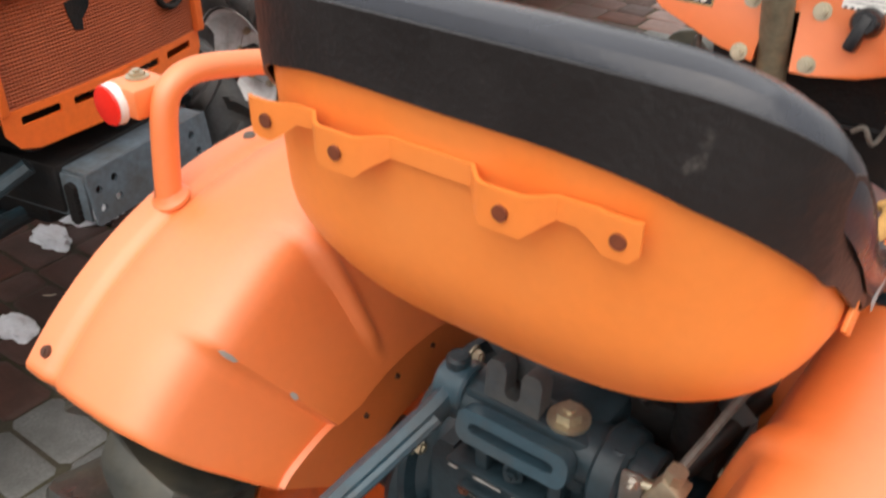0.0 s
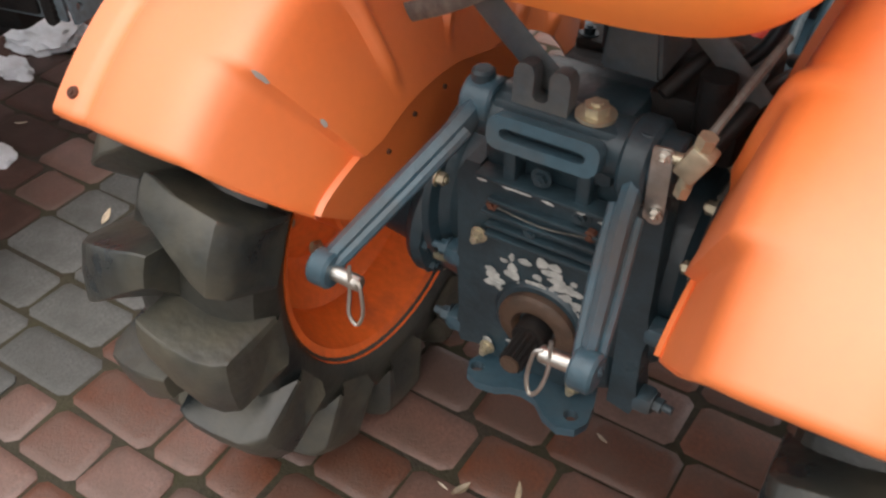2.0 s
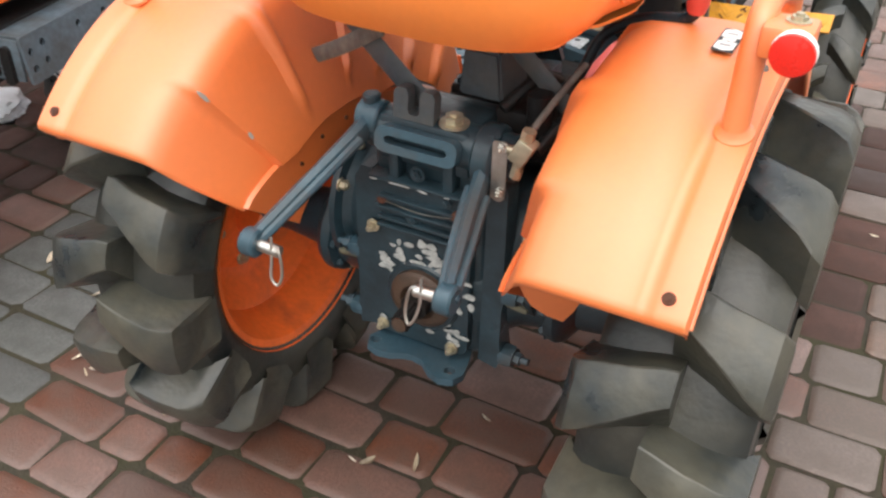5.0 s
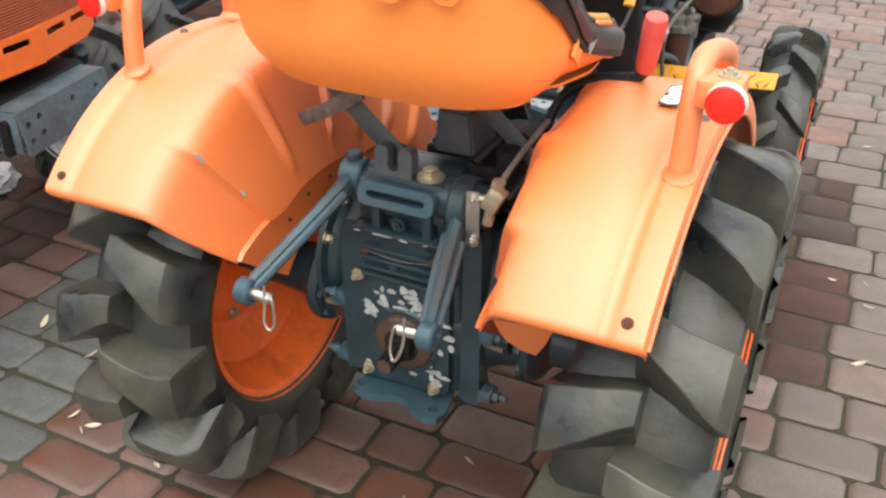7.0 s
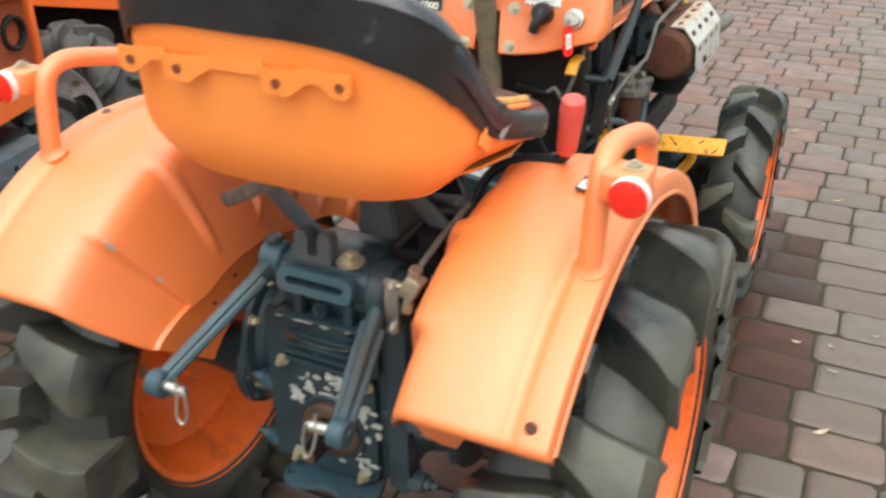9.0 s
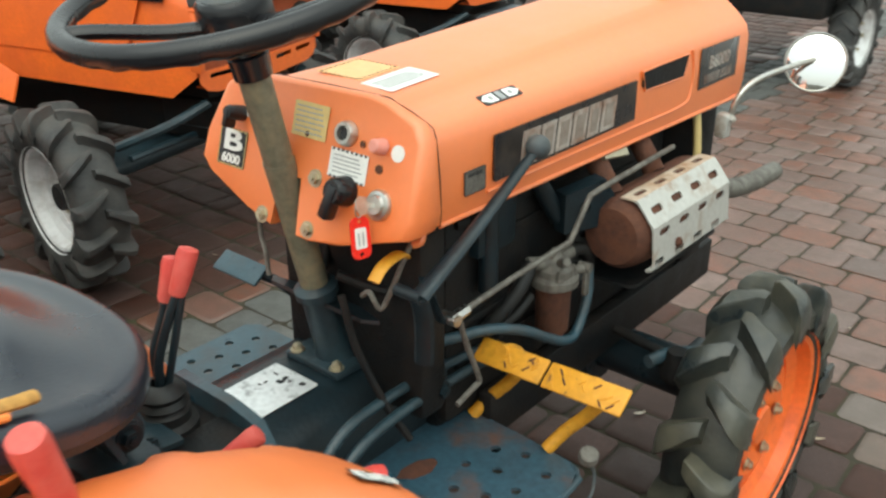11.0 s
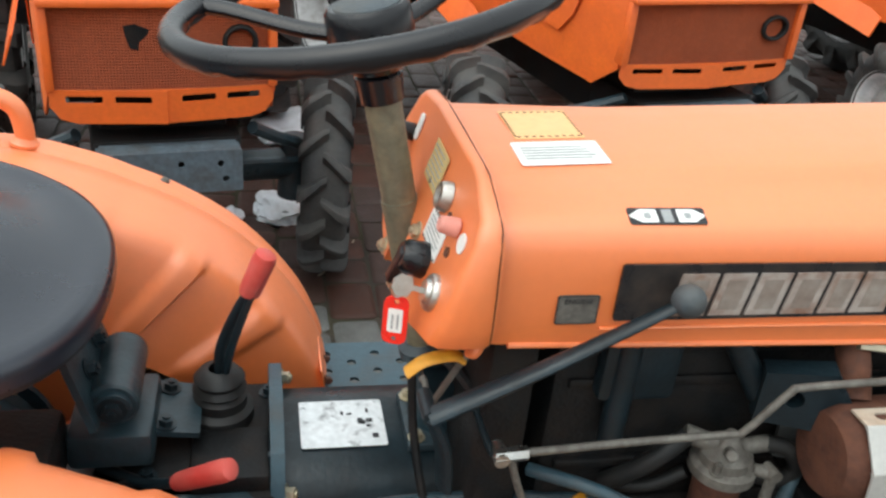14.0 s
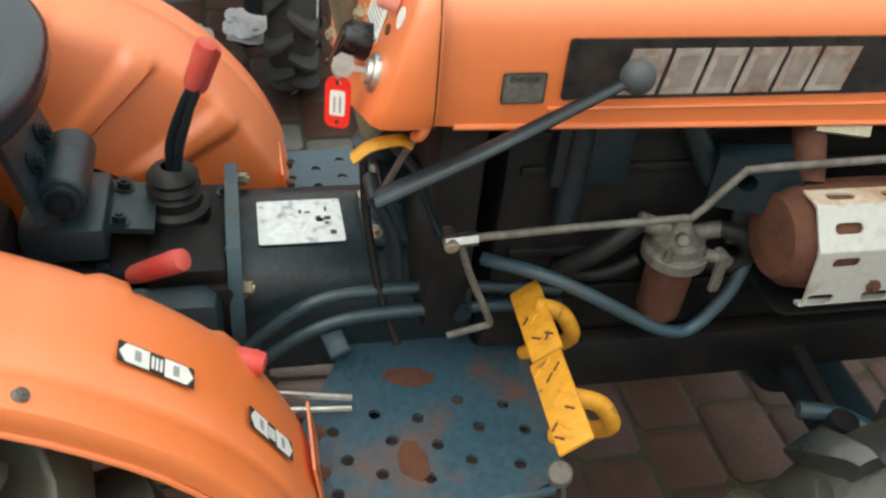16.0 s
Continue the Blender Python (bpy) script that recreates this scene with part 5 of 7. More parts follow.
# ---- transmission tunnel, levers ----
bm = bmesh.new()
rows = []
for y in (0.77, 0.78, 1.05, 1.2):
    sec = [(0.075, 0.38), (0.078, 0.46), (0.07, 0.5), (0.05, 0.53), (0.02, 0.546), (-0.02, 0.55), (-0.09, 0.55), (-0.13, 0.545), (-0.155, 0.52), (-0.165, 0.48), (-0.165, 0.38)]
    k = 0 if y < 1.1 else 0.03
    rows.append([Vector((x, y, z - k + 0.013)) for x, z in sec])
sheet(bm, rows, 0)
bmesh.ops.holes_fill(bm, edges=bm.edges)
tunnel = part("transmission_tunnel", bm, NAVY, tractor, "dark blue cast clutch housing")
bm = slab(bmesh.new(), [(-0.12, -0.2), (0.12, -0.2), (0.13, -0.02), (0.12, 0.04), (0.09, 0.08), (0.03, 0.09), (-0.09, 0.09), (-0.13, 0.06), (-0.14, -0.02)], facing((-0.035, 0.788, 0.518), (0, -1, 0)), 0.018)
part("bulkhead_flange", bm, BLUE_LIGHT, tunnel)
for x, z in ((0.075, 0.443), (0.07, 0.543), (-0.15, 0.563), (-0.16, 0.483)):
    bm = bolt(bmesh.new(), (x, 0.788, z), (0.3, 1, 0.2), 0.009, 0.012)
    part("flange_bolt", bm, ZINC, tunnel)
lb, m = None, Matrix.Translation((-0.039, 0.87, 0.5635))
bm = slab(bmesh.new(), rounded(0.098, 0.117, 0.004), m, 0.0012)
lb = part("aluminium_label", bm, ALU, tunnel, "worn silver label on the tunnel")
bm = bmesh.new()
rnd = random.Random(11)
for k in range(9):
    box(bm, m @ Vector((rnd.uniform(-0.03, 0.03), rnd.uniform(0.0, 0.045), 0.0014)), (rnd.uniform(0.004, 0.012), rnd.uniform(0.003, 0.012), 0.0006), 0)
part("label_print", bm, INK, lb)
bm = bmesh.new()
box(bm, (-0.02, 0.66, 0.50), (0.22, 0.24, 0.12), 0.012)
box(bm, (-0.03, 0.68, 0.565), (0.19, 0.19, 0.02), 0.006)
box(bm, (0.03, 0.72, 0.57), (0.1, 0.1, 0.03), 0.008)
shift = part("gearshift_cover", bm, SOOT, tractor, "oily black gearshift cover")
for x, y in ((-0.1, 0.77), (0.04, 0.775), (0.06, 0.62), (-0.11, 0.6), (0.065, 0.7)):
    bm = bolt(bmesh.new(), (x, y, 0.575), (0, 0, 1), 0.009, 0.009)
    part("cover_bolt", bm, NAVY, shift)
bm = bmesh.new()
lathe(bm, [(0.045, 0), (0.045, 0.02), (0.036, 0.026), (0.036, 0.04), (0.03, 0.045), (0.036, 0.052), (0.03, 0.06), (0.034, 0.068), (0.026, 0.078), (0.014, 0.082)], Matrix.Translation((-0.055, 0.705, 0.572)), 24)
part("lever_boot", bm, HOSE, shift, "black rubber gaiter")


def lever(pts, grip0, grip1, r=0.007, gr=0.0145):
    bm = tube(bmesh.new(), pts, r, 10, 6)
    lv = part("lever", bm, NAVY, shift, "dark steel lever")
    g0, g1 = Vector(grip0), Vector(grip1)
    d = (g1 - g0).normalized()
    bm = bmesh.new()
    L = (g1 - g0).length
    lathe(bm, [(gr * 0.72, 0), (gr * 0.85, L * 0.1), (gr, L * 0.85), (gr * 0.9, L * 0.97), (gr * 0.5, L), (0, L)], facing(g0, d, (1, 0.2, 0.1)), 20)
    part("lever_grip", bm, RED, lv, "red plastic lever grip")


lever([(-0.055, 0.705, 0.645), (-0.053, 0.708, 0.69), (-0.047, 0.73, 0.75), (-0.042, 0.748, 0.785)], (-0.043, 0.742, 0.776), (-0.037, 0.766, 0.838))
bm = tube(bmesh.new(), [(-0.048, 0.712, 0.645), (-0.04, 0.72, 0.69), (-0.038, 0.738, 0.75), (-0.04, 0.75, 0.785)], 0.0055, 10, 6)
part("lever_rod", bm, NAVY, shift)
lever([(-0.065, 0.71, 0.645), (-0.075, 0.716, 0.69), (-0.078, 0.738, 0.735), (-0.079, 0.75, 0.765)], (-0.079, 0.746, 0.752), (-0.081, 0.768, 0.812))
lever([(0.03, 0.56, 0.57), (0.07, 0.62, 0.575), (0.1, 0.668, 0.602)], (0.094, 0.658, 0.596), (0.132, 0.725, 0.648))
lever([(0.19, 0.55, 0.6), (0.22, 0.66, 0.62), (0.24, 0.73, 0.612)], (0.24, 0.725, 0.613), (0.262, 0.81, 0.597))
lever([(0.12, 0.36, 0.68), (0.165, 0.4, 0.72), (0.19, 0.42, 0.78), (0.24, 0.415, 0.815), (0.3, 0.408, 0.83), (0.315, 0.4, 0.85)], (0.312, 0.4, 0.845), (0.325, 0.378, 0.93), 0.008, 0.0165)
# seat pivot bracket
bm = bmesh.new()
box(bm, (0.0, 0.58, 0.62), (0.13, 0.1, 0.05), 0.008)
cyl(bm, (-0.06, 0.588, 0.685), (0.055, 0.588, 0.685), 0.029, seg=24, bev=0.003)
cyl(bm, (0.055, 0.588, 0.685), (0.063, 0.588, 0.685), 0.021, seg=20)
slab(bm, [(-0.085, -0.06), (0.075, -0.075), (0.085, 0.0), (0.055, 0.05), (-0.06, 0.06)], facing((0.0, 0.545, 0.725), (0, 1, 0.35)), 0.009)
slab(bm, [(-0.055, -0.045), (0.055, -0.045), (0.05, 0.05), (-0.05, 0.05)], facing((-0.027, 0.632, 0.61), (0, 0.15, 1), (0, 1, 0)), 0.008)
pivot = part("seat_pivot", bm, BLUE, tractor, "blue seat pivot bracket")
for p, d in (((0.063, 0.588, 0.685), (1, 0, 0)), ((0.011, 0.64, 0.617), (0, 0.15, 1)), ((-0.063, 0.641, 0.617), (0, 0.15, 1)), ((0.025, 0.558, 0.717), (0, 1, 0.35)), ((-0.038, 0.558, 0.718), (0, 1, 0.35))):
    part("pivot_bolt", bolt(bmesh.new(), p, d, 0.0115 if p[0] > 0.06 else 0.0095, 0.009), NAVY, pivot)

# ---- foot plates ----
holes_r = ((0.229, 0.889), (0.206, 0.945), (0.219, 1.0), (0.195, 1.058), (0.209, 1.117), (0.251, 0.961), (0.265, 1.018), (0.243, 1.077), (0.255, 1.136), (0.275, 0.902), (0.301, 0.942), (0.314, 0.999), (0.293, 1.056), (0.308, 1.115), (0.323, 0.885))
bm = slab(bmesh.new(), [(0.016, 0.965), (0.05, 0.934), (0.2, 0.857), (0.215, 0.85), (0.335, 0.85), (0.35, 0.865), (0.35, 1.12), (0.338, 1.15), (0.318, 1.165), (0.2, 1.175), (0.05, 1.185)], Matrix.Translation((0, 0, 0.424)), 0.006, holes=[(x, y, 0.0085) for x, y in holes_r])
fp = part("foot_plate", bm, BLUE_RUST, tractor, "blue steel foot plate with drilled holes and rust")
bm = tube(bmesh.new(), [(0.215, 0.851, 0.423), (0.335, 0.851, 0.423), (0.35, 0.866, 0.423), (0.35, 1.12, 0.423), (0.338, 1.15, 0.423), (0.318, 1.165, 0.423), (0.2, 1.175, 0.423)], 0.006, 8, 3)
part("plate_edge", bm, BLUE_LIGHT, fp)
bm = slab(bmesh.new(), [(-0.04, 0.0), (-0.02, -0.016), (0.012, -0.018), (0.034, -0.004), (0.036, 0.008), (0.01, 0.018), (-0.022, 0.014)], Matrix.Translation((0.147, 1.0, 0.4303)) @ Matrix.Rotation(1.3, 4, "Z"), 0.0006)
part("rust_patch", bm, RUST, fp)
bm = slab(bmesh.new(), [(-0.03, 0.004), (-0.012, -0.014), (0.014, -0.02), (0.036, -0.004), (0.03, 0.012), (0.004, 0.02), (-0.02, 0.018)], Matrix.Translation((0.283, 0.98, 0.4303)) @ Matrix.Rotation(0.3, 4, "Z"), 0.0006)
part("rust_patch", bm, RUST, fp)
holes_l = [(-0.39 + 0.052 * i + (0.026 if j % 2 else 0), 0.876 + 0.044 * j) for j in range(6) for i in range(4)]
bm = slab(bmesh.new(), [(-0.18, 1.14), (-0.4, 1.14), (-0.425, 1.12), (-0.425, 0.85), (-0.18, 0.85)], Matrix.Translation((0, 0, 0.424)), 0.006, holes=[(x, y, 0.0085) for x, y in holes_l if -0.41 < x < -0.22])
part("foot_plate", bm, BLUE_LIGHT, tractor, "blue steel foot plate with drilled holes")
for s in (-1, 1):
    for y in (0.95, 1.15):
        part("plate_carrier", box(bmesh.new(), (s * 0.15, y, 0.395), (0.14, 0.03, 0.03), 0.004), NAVY, tractor)
# fender-to-plate brackets
for s in (-1, 1):
    bm = slab(bmesh.new(), [(-0.06, -0.03), (0.06, -0.03), (0.05, 0.05), (-0.05, 0.05)], facing((s * 0.29, 0.862, 0.455), (0, 1, 0.15)), 0.003)
    br = part("fender_bracket", bm, ORANGE, tractor)
    for k in (-0.03, 0.03):
        bm = bolt(bmesh.new(), (s * 0.29 + k, 0.866, 0.47), (0, 1, 0.2), 0.007, 0.006)
        part("bracket_bolt", bm, RUST, br)

# ---- pedals ----
for k, (x0, x1) in enumerate(((0.157, 0.287), (0.294, 0.431))):
    mid = (x0 + x1) / 2
    m = facing((mid, 1.1395 - 0.1 * (mid - 0.159), 0.588 + 0.103 * (mid - 0.159)), (-0.1, -0.6, 0.78), (0, 0.78, 0.6))
    bm = bmesh.new()
    box(bm, m.translation, (x1 - x0, 0.042, 0.006), 0.0025, m.to_3x3().to_4x4())
    rnd = random.Random(k)
    pedal = part("brake_pedal", bm, YELLOW, tractor, "yellow chequer-plate brake pedal with worn paint")
    for i in range(14):
        q = m @ Vector((rnd.uniform(-0.45, 0.45) * (x1 - x0), rnd.uniform(-0.014, 0.014), 0.0032))
        bm = box(bmesh.new(), q, (0.014, 0.003, 0.0025), 0.001, m.to_3x3().to_4x4() @ Matrix.Rotation(radians(45 if i % 2 else -45), 4, "Z"), 1)
        part("tread_bar", bm, YELLOW if i % 3 else RUST, pedal)
    bm = bmesh.new()
    xa = (x0 + x1) / 2 - 0.02 + 0.01 * k
    tube(bm, [Vector((xa + q, 1.128 + y, 0.596 + z)) for q, y, z in ((0, 0.006, 0.006), (0, 0.045, -0.012), (-0.002, 0.068, -0.05), (-0.03, 0.075, -0.095), (-0.062, 0.062, -0.135), (-0.08, 0.04, -0.165))], 0.011, 10, 6)
    part("pedal_arm", bm, YELLOW, pedal)
bm = bmesh.new()
tube(bm, [(-0.2, 0.985, 0.67), (-0.16, 1.02, 0.64), (-0.13, 1.08, 0.55), (-0.13, 1.12, 0.44)], 0.009, 10, 5)
cp = part("clutch_pedal", bm, NAVY, tractor, "blue clutch pedal")
bm = box(bmesh.new(), (-0.22, 0.975, 0.675), (0.11, 0.04, 0.007), 0.003, pose(0, 0, 0, 35, 0, 0))
part("pedal_pad", bm, BLUE_LIGHT, cp)
bm = tube(bmesh.new(), [(0.15, 0.915, 0.79), (0.15, 0.935, 0.806), (0.15, 0.965, 0.812), (0.15, 0.978, 0.806)], 0.011, 10, 5, flat=0.4)
part("latch_hook", bm, YELLOW, tractor, "yellow latch hook")
bm = cyl(bmesh.new(), (0.362, 1.143, 0.47), (0.366, 1.14, 0.486), 0.015, seg=18, bev=0.002)
kp = part("foot_stop", bm, CAST, tractor)
bm = tube(bmesh.new(), [(0.364, 1.142, 0.472), (0.372, 1.15, 0.44), (0.375, 1.13, 0.41), (0.35, 1.1, 0.405), (0.3, 1.1, 0.41)], 0.0028, 8, 4)
part("stop_wire", bm, STEEL_DULL, kp)
bm = bmesh.new()
box(bm, (0.085, 0.905, 0.452), (0.055, 0.03, 0.01), 0.002, pose(0, 0, 0, 20, 10, 15))
part("small_pedal", bm, BLUE_LIGHT, tractor)

# ---- engine side ----
bm = bmesh.new()
box(bm, (0.0, 1.45, 0.64), (0.24, 0.7, 0.4), 0.015)
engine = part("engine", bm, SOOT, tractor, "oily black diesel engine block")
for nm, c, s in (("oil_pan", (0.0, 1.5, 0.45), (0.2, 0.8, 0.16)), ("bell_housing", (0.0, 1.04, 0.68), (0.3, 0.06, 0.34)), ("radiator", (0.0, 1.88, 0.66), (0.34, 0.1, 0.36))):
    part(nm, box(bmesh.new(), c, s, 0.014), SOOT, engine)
bm = bmesh.new()
box(bm, (0.13, 1.2, 0.79), (0.03, 0.1, 0.12), 0.01)
cyl(bm, (0.14, 1.18, 0.67), (0.14, 1.18, 0.84), 0.016, seg=14)
cyl(bm, (0.15, 1.36, 0.74), (0.13, 1.3, 0.84), 0.016, seg=14)
cyl(bm, (0.13, 1.1, 0.86), (0.13, 1.75, 0.84), 0.014, seg=12)
part("engine_fitting", bm, NAVY, engine)
bm = slab(bmesh.new(), [(-0.036, -0.045), (0.028, -0.05), (0.04, -0.02), (0.036, 0.03), (0.0, 0.046), (-0.036, 0.034)], facing((0.148, 1.445, 0.682), (1, -0.35, 0.15)), 0.01, holes=((-0.006, 0.004, 0.009),))
part("port_flange", bm, STEEL_DULL, engine, "dull steel flange with a bolt hole")
for z, d in ((0.795, 0.012), (0.745, 0.008), (0.62, 0.014), (0.55, 0.01)):
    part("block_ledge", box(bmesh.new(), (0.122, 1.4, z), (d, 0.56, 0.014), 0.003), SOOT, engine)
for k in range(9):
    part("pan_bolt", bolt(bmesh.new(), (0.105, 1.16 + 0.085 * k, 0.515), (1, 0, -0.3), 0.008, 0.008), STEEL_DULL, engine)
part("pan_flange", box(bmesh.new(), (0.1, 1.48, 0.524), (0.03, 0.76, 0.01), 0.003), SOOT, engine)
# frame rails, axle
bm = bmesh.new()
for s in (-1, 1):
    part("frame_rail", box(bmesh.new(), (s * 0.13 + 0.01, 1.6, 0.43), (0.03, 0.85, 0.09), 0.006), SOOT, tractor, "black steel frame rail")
cyl(bm, (-0.33, FY, 0.34), (0.33, FY, 0.34), 0.05, 0.05, 24)
lathe(bm, [(0, -0.09), (0.08, -0.08), (0.1, 0), (0.08, 0.08), (0, 0.09)], Matrix.Translation((0.02, FY, 0.34)) @ Matrix.Rotation(math.pi / 2, 4, "Y"), 24)
axle = part("front_axle", bm, NAVY, tractor, "dark blue driven front axle")
for s in (-1, 1):
    bm = bmesh.new()
    x = s * 0.325
    cyl(bm, (x, FY, 0.2), (x, FY, 0.4), 0.055, 0.045, 22, 0.005)
    box(bm, (x - s * 0.005, FY - 0.03, 0.4), (0.07, 0.13, 0.03), 0.008)
    cyl(bm, (x, FY, 0.285), (x + s * 0.1, FY, 0.285), 0.06, 0.05, 22)
    kn = part("steering_knuckle", bm, NAVY, axle, "dark blue steering knuckle")
    for dy in (-0.07, -0.03, 0.02):
        bm = bolt(bmesh.new(), (x, FY + dy, 0.415), (0, 0, 1), 0.01, 0.012)
        part("knuckle_bolt", bm, CAST, kn)
    bm = tube(bmesh.new(), [(x, FY - 0.02, 0.415), (x - s * 0.05, FY - 0.06, 0.412), (x - s * 0.07, FY - 0.115, 0.41)], 0.013, 10, 4)
    part("track_rod", bm, BLUE_LIGHT if s > 0 else NAVY, axle)
bm = tube(bmesh.new(), [(0.06, 1.585, 0.445), (0.16, 1.587, 0.425), (0.285, 1.585, 0.41)], 0.0105, 10, 3)
part("drag_link", bm, SOOT, axle)
bm = bmesh.new()
lathe(bm, [(0.0, 0.0), (0.03, 0), (0.034, 0.02), (0.022, 0.045), (0.02, 0.06), (0, 0.06)], Matrix.Translation((0.295, 1.582, 0.37)), 18)
part("ball_joint", bm, SOOT, axle)
for pts in (((0.2, 0.8, 0.486), (0.2, 0.86, 0.472), (0.2, 0.915, 0.46)), ((0.203, 0.825, 0.452), (0.203, 0.87, 0.447), (0.203, 0.915, 0.443))):
    part("plate_stay", tube(bmesh.new(), pts, 0.0045, 8, 3), CHROME, tractor, "thin bare steel stay rod")
# fuel filter
FF = Vector((0.17, 1.325, 0.0))
bm = bmesh.new()
lathe(bm, [(0, 0), (0.022, 0), (0.029, 0.01), (0.031, 0.1), (0, 0.1)], Matrix.Translation(FF + Vector((0, 0, 0.54))), 24)
ff = part("filter_bowl", bm, RUST, tractor, "rust-brown fuel filter bowl")
bm = bmesh.new()
lathe(bm, [(0.036, 0), (0.042, 0.004), (0.042, 0.017), (0.038, 0.02), (0.034, 0.022), (0.033, 0.034), (0.02, 0.044), (0.012, 0.055), (0.006, 0.066), (0, 0.068)], Matrix.Translation(FF + Vector((0, 0, 0.634))), 28)
part("filter_head", bm, CAST, ff, "grey cast filter head with tap")
for a, b, r in (((0, 0, 0.672), (-0.02, -0.052, 0.684), 0.012), ((0, 0, 0.672), (0.0, 0.055, 0.678), 0.011), ((0, 0, 0.67), (0.034, -0.015, 0.69), 0.008), ((0.02, 0.03, 0.655), (0.032, 0.046, 0.656), 0.008)):
    part("filter_port", cyl(bmesh.new(), FF + Vector(a), FF + Vector(b), r, seg=14, bev=0.002), CAST, ff)
bm = box(bmesh.new(), FF + Vector((0.034, 0.048, 0.632)), (0.009, 0.014, 0.055), 0.003)
cyl(bm, FF + Vector((0.02, 0.046, 0.657)), FF + Vector((0.042, 0.049, 0.657)), 0.009, seg=12)
part("fuel_tap", bm, CAST, ff, "small grey tap lever")
for dx, dy in ((-0.024, -0.022), (0.025, 0.018), (0.024, -0.022), (-0.022, 0.024)):
    part("filter_bolt", bolt(bmesh.new(), FF + Vector((dx, dy, 0.655)), (0, 0, 1), 0.006, 0.012), CAST, ff)
for pts, r, mt in ((((0.13, 1.19, 0.59), (0.15, 1.215, 0.625), (0.16, 1.243, 0.658), (0.155, 1.274, 0.684)), 0.0125, HOSE), (((0.17, 1.375, 0.679), (0.178, 1.405, 0.672), (0.178, 1.425, 0.64), (0.17, 1.41, 0.615), (0.15, 1.375, 0.612)), 0.011, HOSE), (((0.12, 1.2, 0.575), (0.14, 1.25, 0.59), (0.15, 1.29, 0.62)), 0.009, HOSE),
                  (((0.12, 1.09, 0.61), (0.17, 1.15, 0.622), (0.19, 1.215, 0.598), (0.192, 1.281, 0.556), (0.194, 1.33, 0.53), (0.192, 1.372, 0.528), (0.188, 1.41, 0.583), (0.175, 1.43, 0.64)), 0.009, BLUE_LIGHT)):
    bm = tube(bmesh.new(), pts, r, 12, 6)
    part("fuel_hose", bm, mt, tractor, "blue bent fuel pipe" if mt is BLUE_LIGHT else "black rubber hose")
for pts in (((0.125, 0.74, 0.43), (0.118, 0.8, 0.492), (0.115, 0.875, 0.55), (0.115, 0.96, 0.563), (0.118, 1.08, 0.562), (0.13, 1.2, 0.556)), ((0.15, 0.75, 0.42), (0.142, 0.81, 0.482), (0.14, 0.885, 0.532), (0.138, 0.97, 0.545), (0.138, 1.08, 0.545), (0.14, 1.2, 0.54))):
    bm = tube(bmesh.new(), pts, 0.0085, 12, 6)
    part("brake_pipe", bm, BLUE, tractor, "blue steel pipe")
bm = bmesh.new()
box(bm, (0.13, 1.06, 0.556), (0.03, 0.03, 0.05), 0.004)
bolt(bm, (0.147, 1.06, 0.545), (1, 0, 0), 0.011, 0.006)
part("pipe_clamp", bm, NAVY, tractor)
# throttle rod
bm = tube(bmesh.new(), [(0.199, 1.045, 0.709), (0.195, 1.18, 0.713), (0.203, 1.295, 0.724), (0.206, 1.314, 0.731), (0.21, 1.352, 0.787), (0.211, 1.372, 0.796), (0.212, 1.5, 0.802), (0.212, 1.64, 0.806)], 0.005, 10, 4)
rod = part("throttle_rod", bm, CAST, tractor, "bent bare steel throttle rod")
bm = bmesh.new()
cyl(bm, (0.2, 1.015, 0.707), (0.199, 1.053, 0.709), 0.0085, seg=6)
cyl(bm, (0.18, 1.022, 0.705), (0.208, 1.022, 0.705), 0.009, seg=12)
part("rod_joint", bm, CHROME, rod)
bm = tube(bmesh.new(), [(0.178, 0.985, 0.775), (0.18, 1.0, 0.735), (0.182, 1.015, 0.7)], 0.012, 8, 4, flat=0.35)
part("rod_arm", bm, NAVY, rod)
bm = tube(bmesh.new(), [(0.2, 1.034, 0.703), (0.2, 1.05, 0.655), (0.2, 1.078, 0.59), (0.2, 1.083, 0.572), (0.2, 1.07, 0.568), (0.2, 1.031, 0.557)], 0.0045, 8, 5)
part("return_wire", bm, CAST, rod)
# hand lever along the hood
LA, LB2 = Vector((0.217, 0.931, 0.782)), Vector((0.216, 1.18, 0.913))
bm = tube(bmesh.new(), [LA, (LA + LB2) / 2 + Vector((0, 0, -0.004)), LB2], 0.0145, 12, 5, r_end=0.0085, flat=0.55)
hl = part("hand_lever", bm, NAVY, tractor, "dark blue hand lever with a ball knob")
bm = bmesh.new()
bmesh.ops.create_uvsphere(bm, u_segments=24, v_segments=14, radius=0.0185, matrix=Matrix.Translation(LB2 + (LB2 - LA).normalized() * 0.014))
part("ball_knob", bm, STEEL_DULL, hl, "worn grey ball knob")
bm = bmesh.new()
cyl(bm, LA - Vector((0.04, 0, 0)), LA + Vector((0.004, 0, 0)), 0.0085, seg=18)
tube(bm, [LA, LA + Vector((-0.01, 0.02, -0.05)), LA + Vector((-0.02, 0.03, -0.12))], 0.014, 8, 4, flat=0.5)
part("lever_pivot", bm, NAVY, hl)
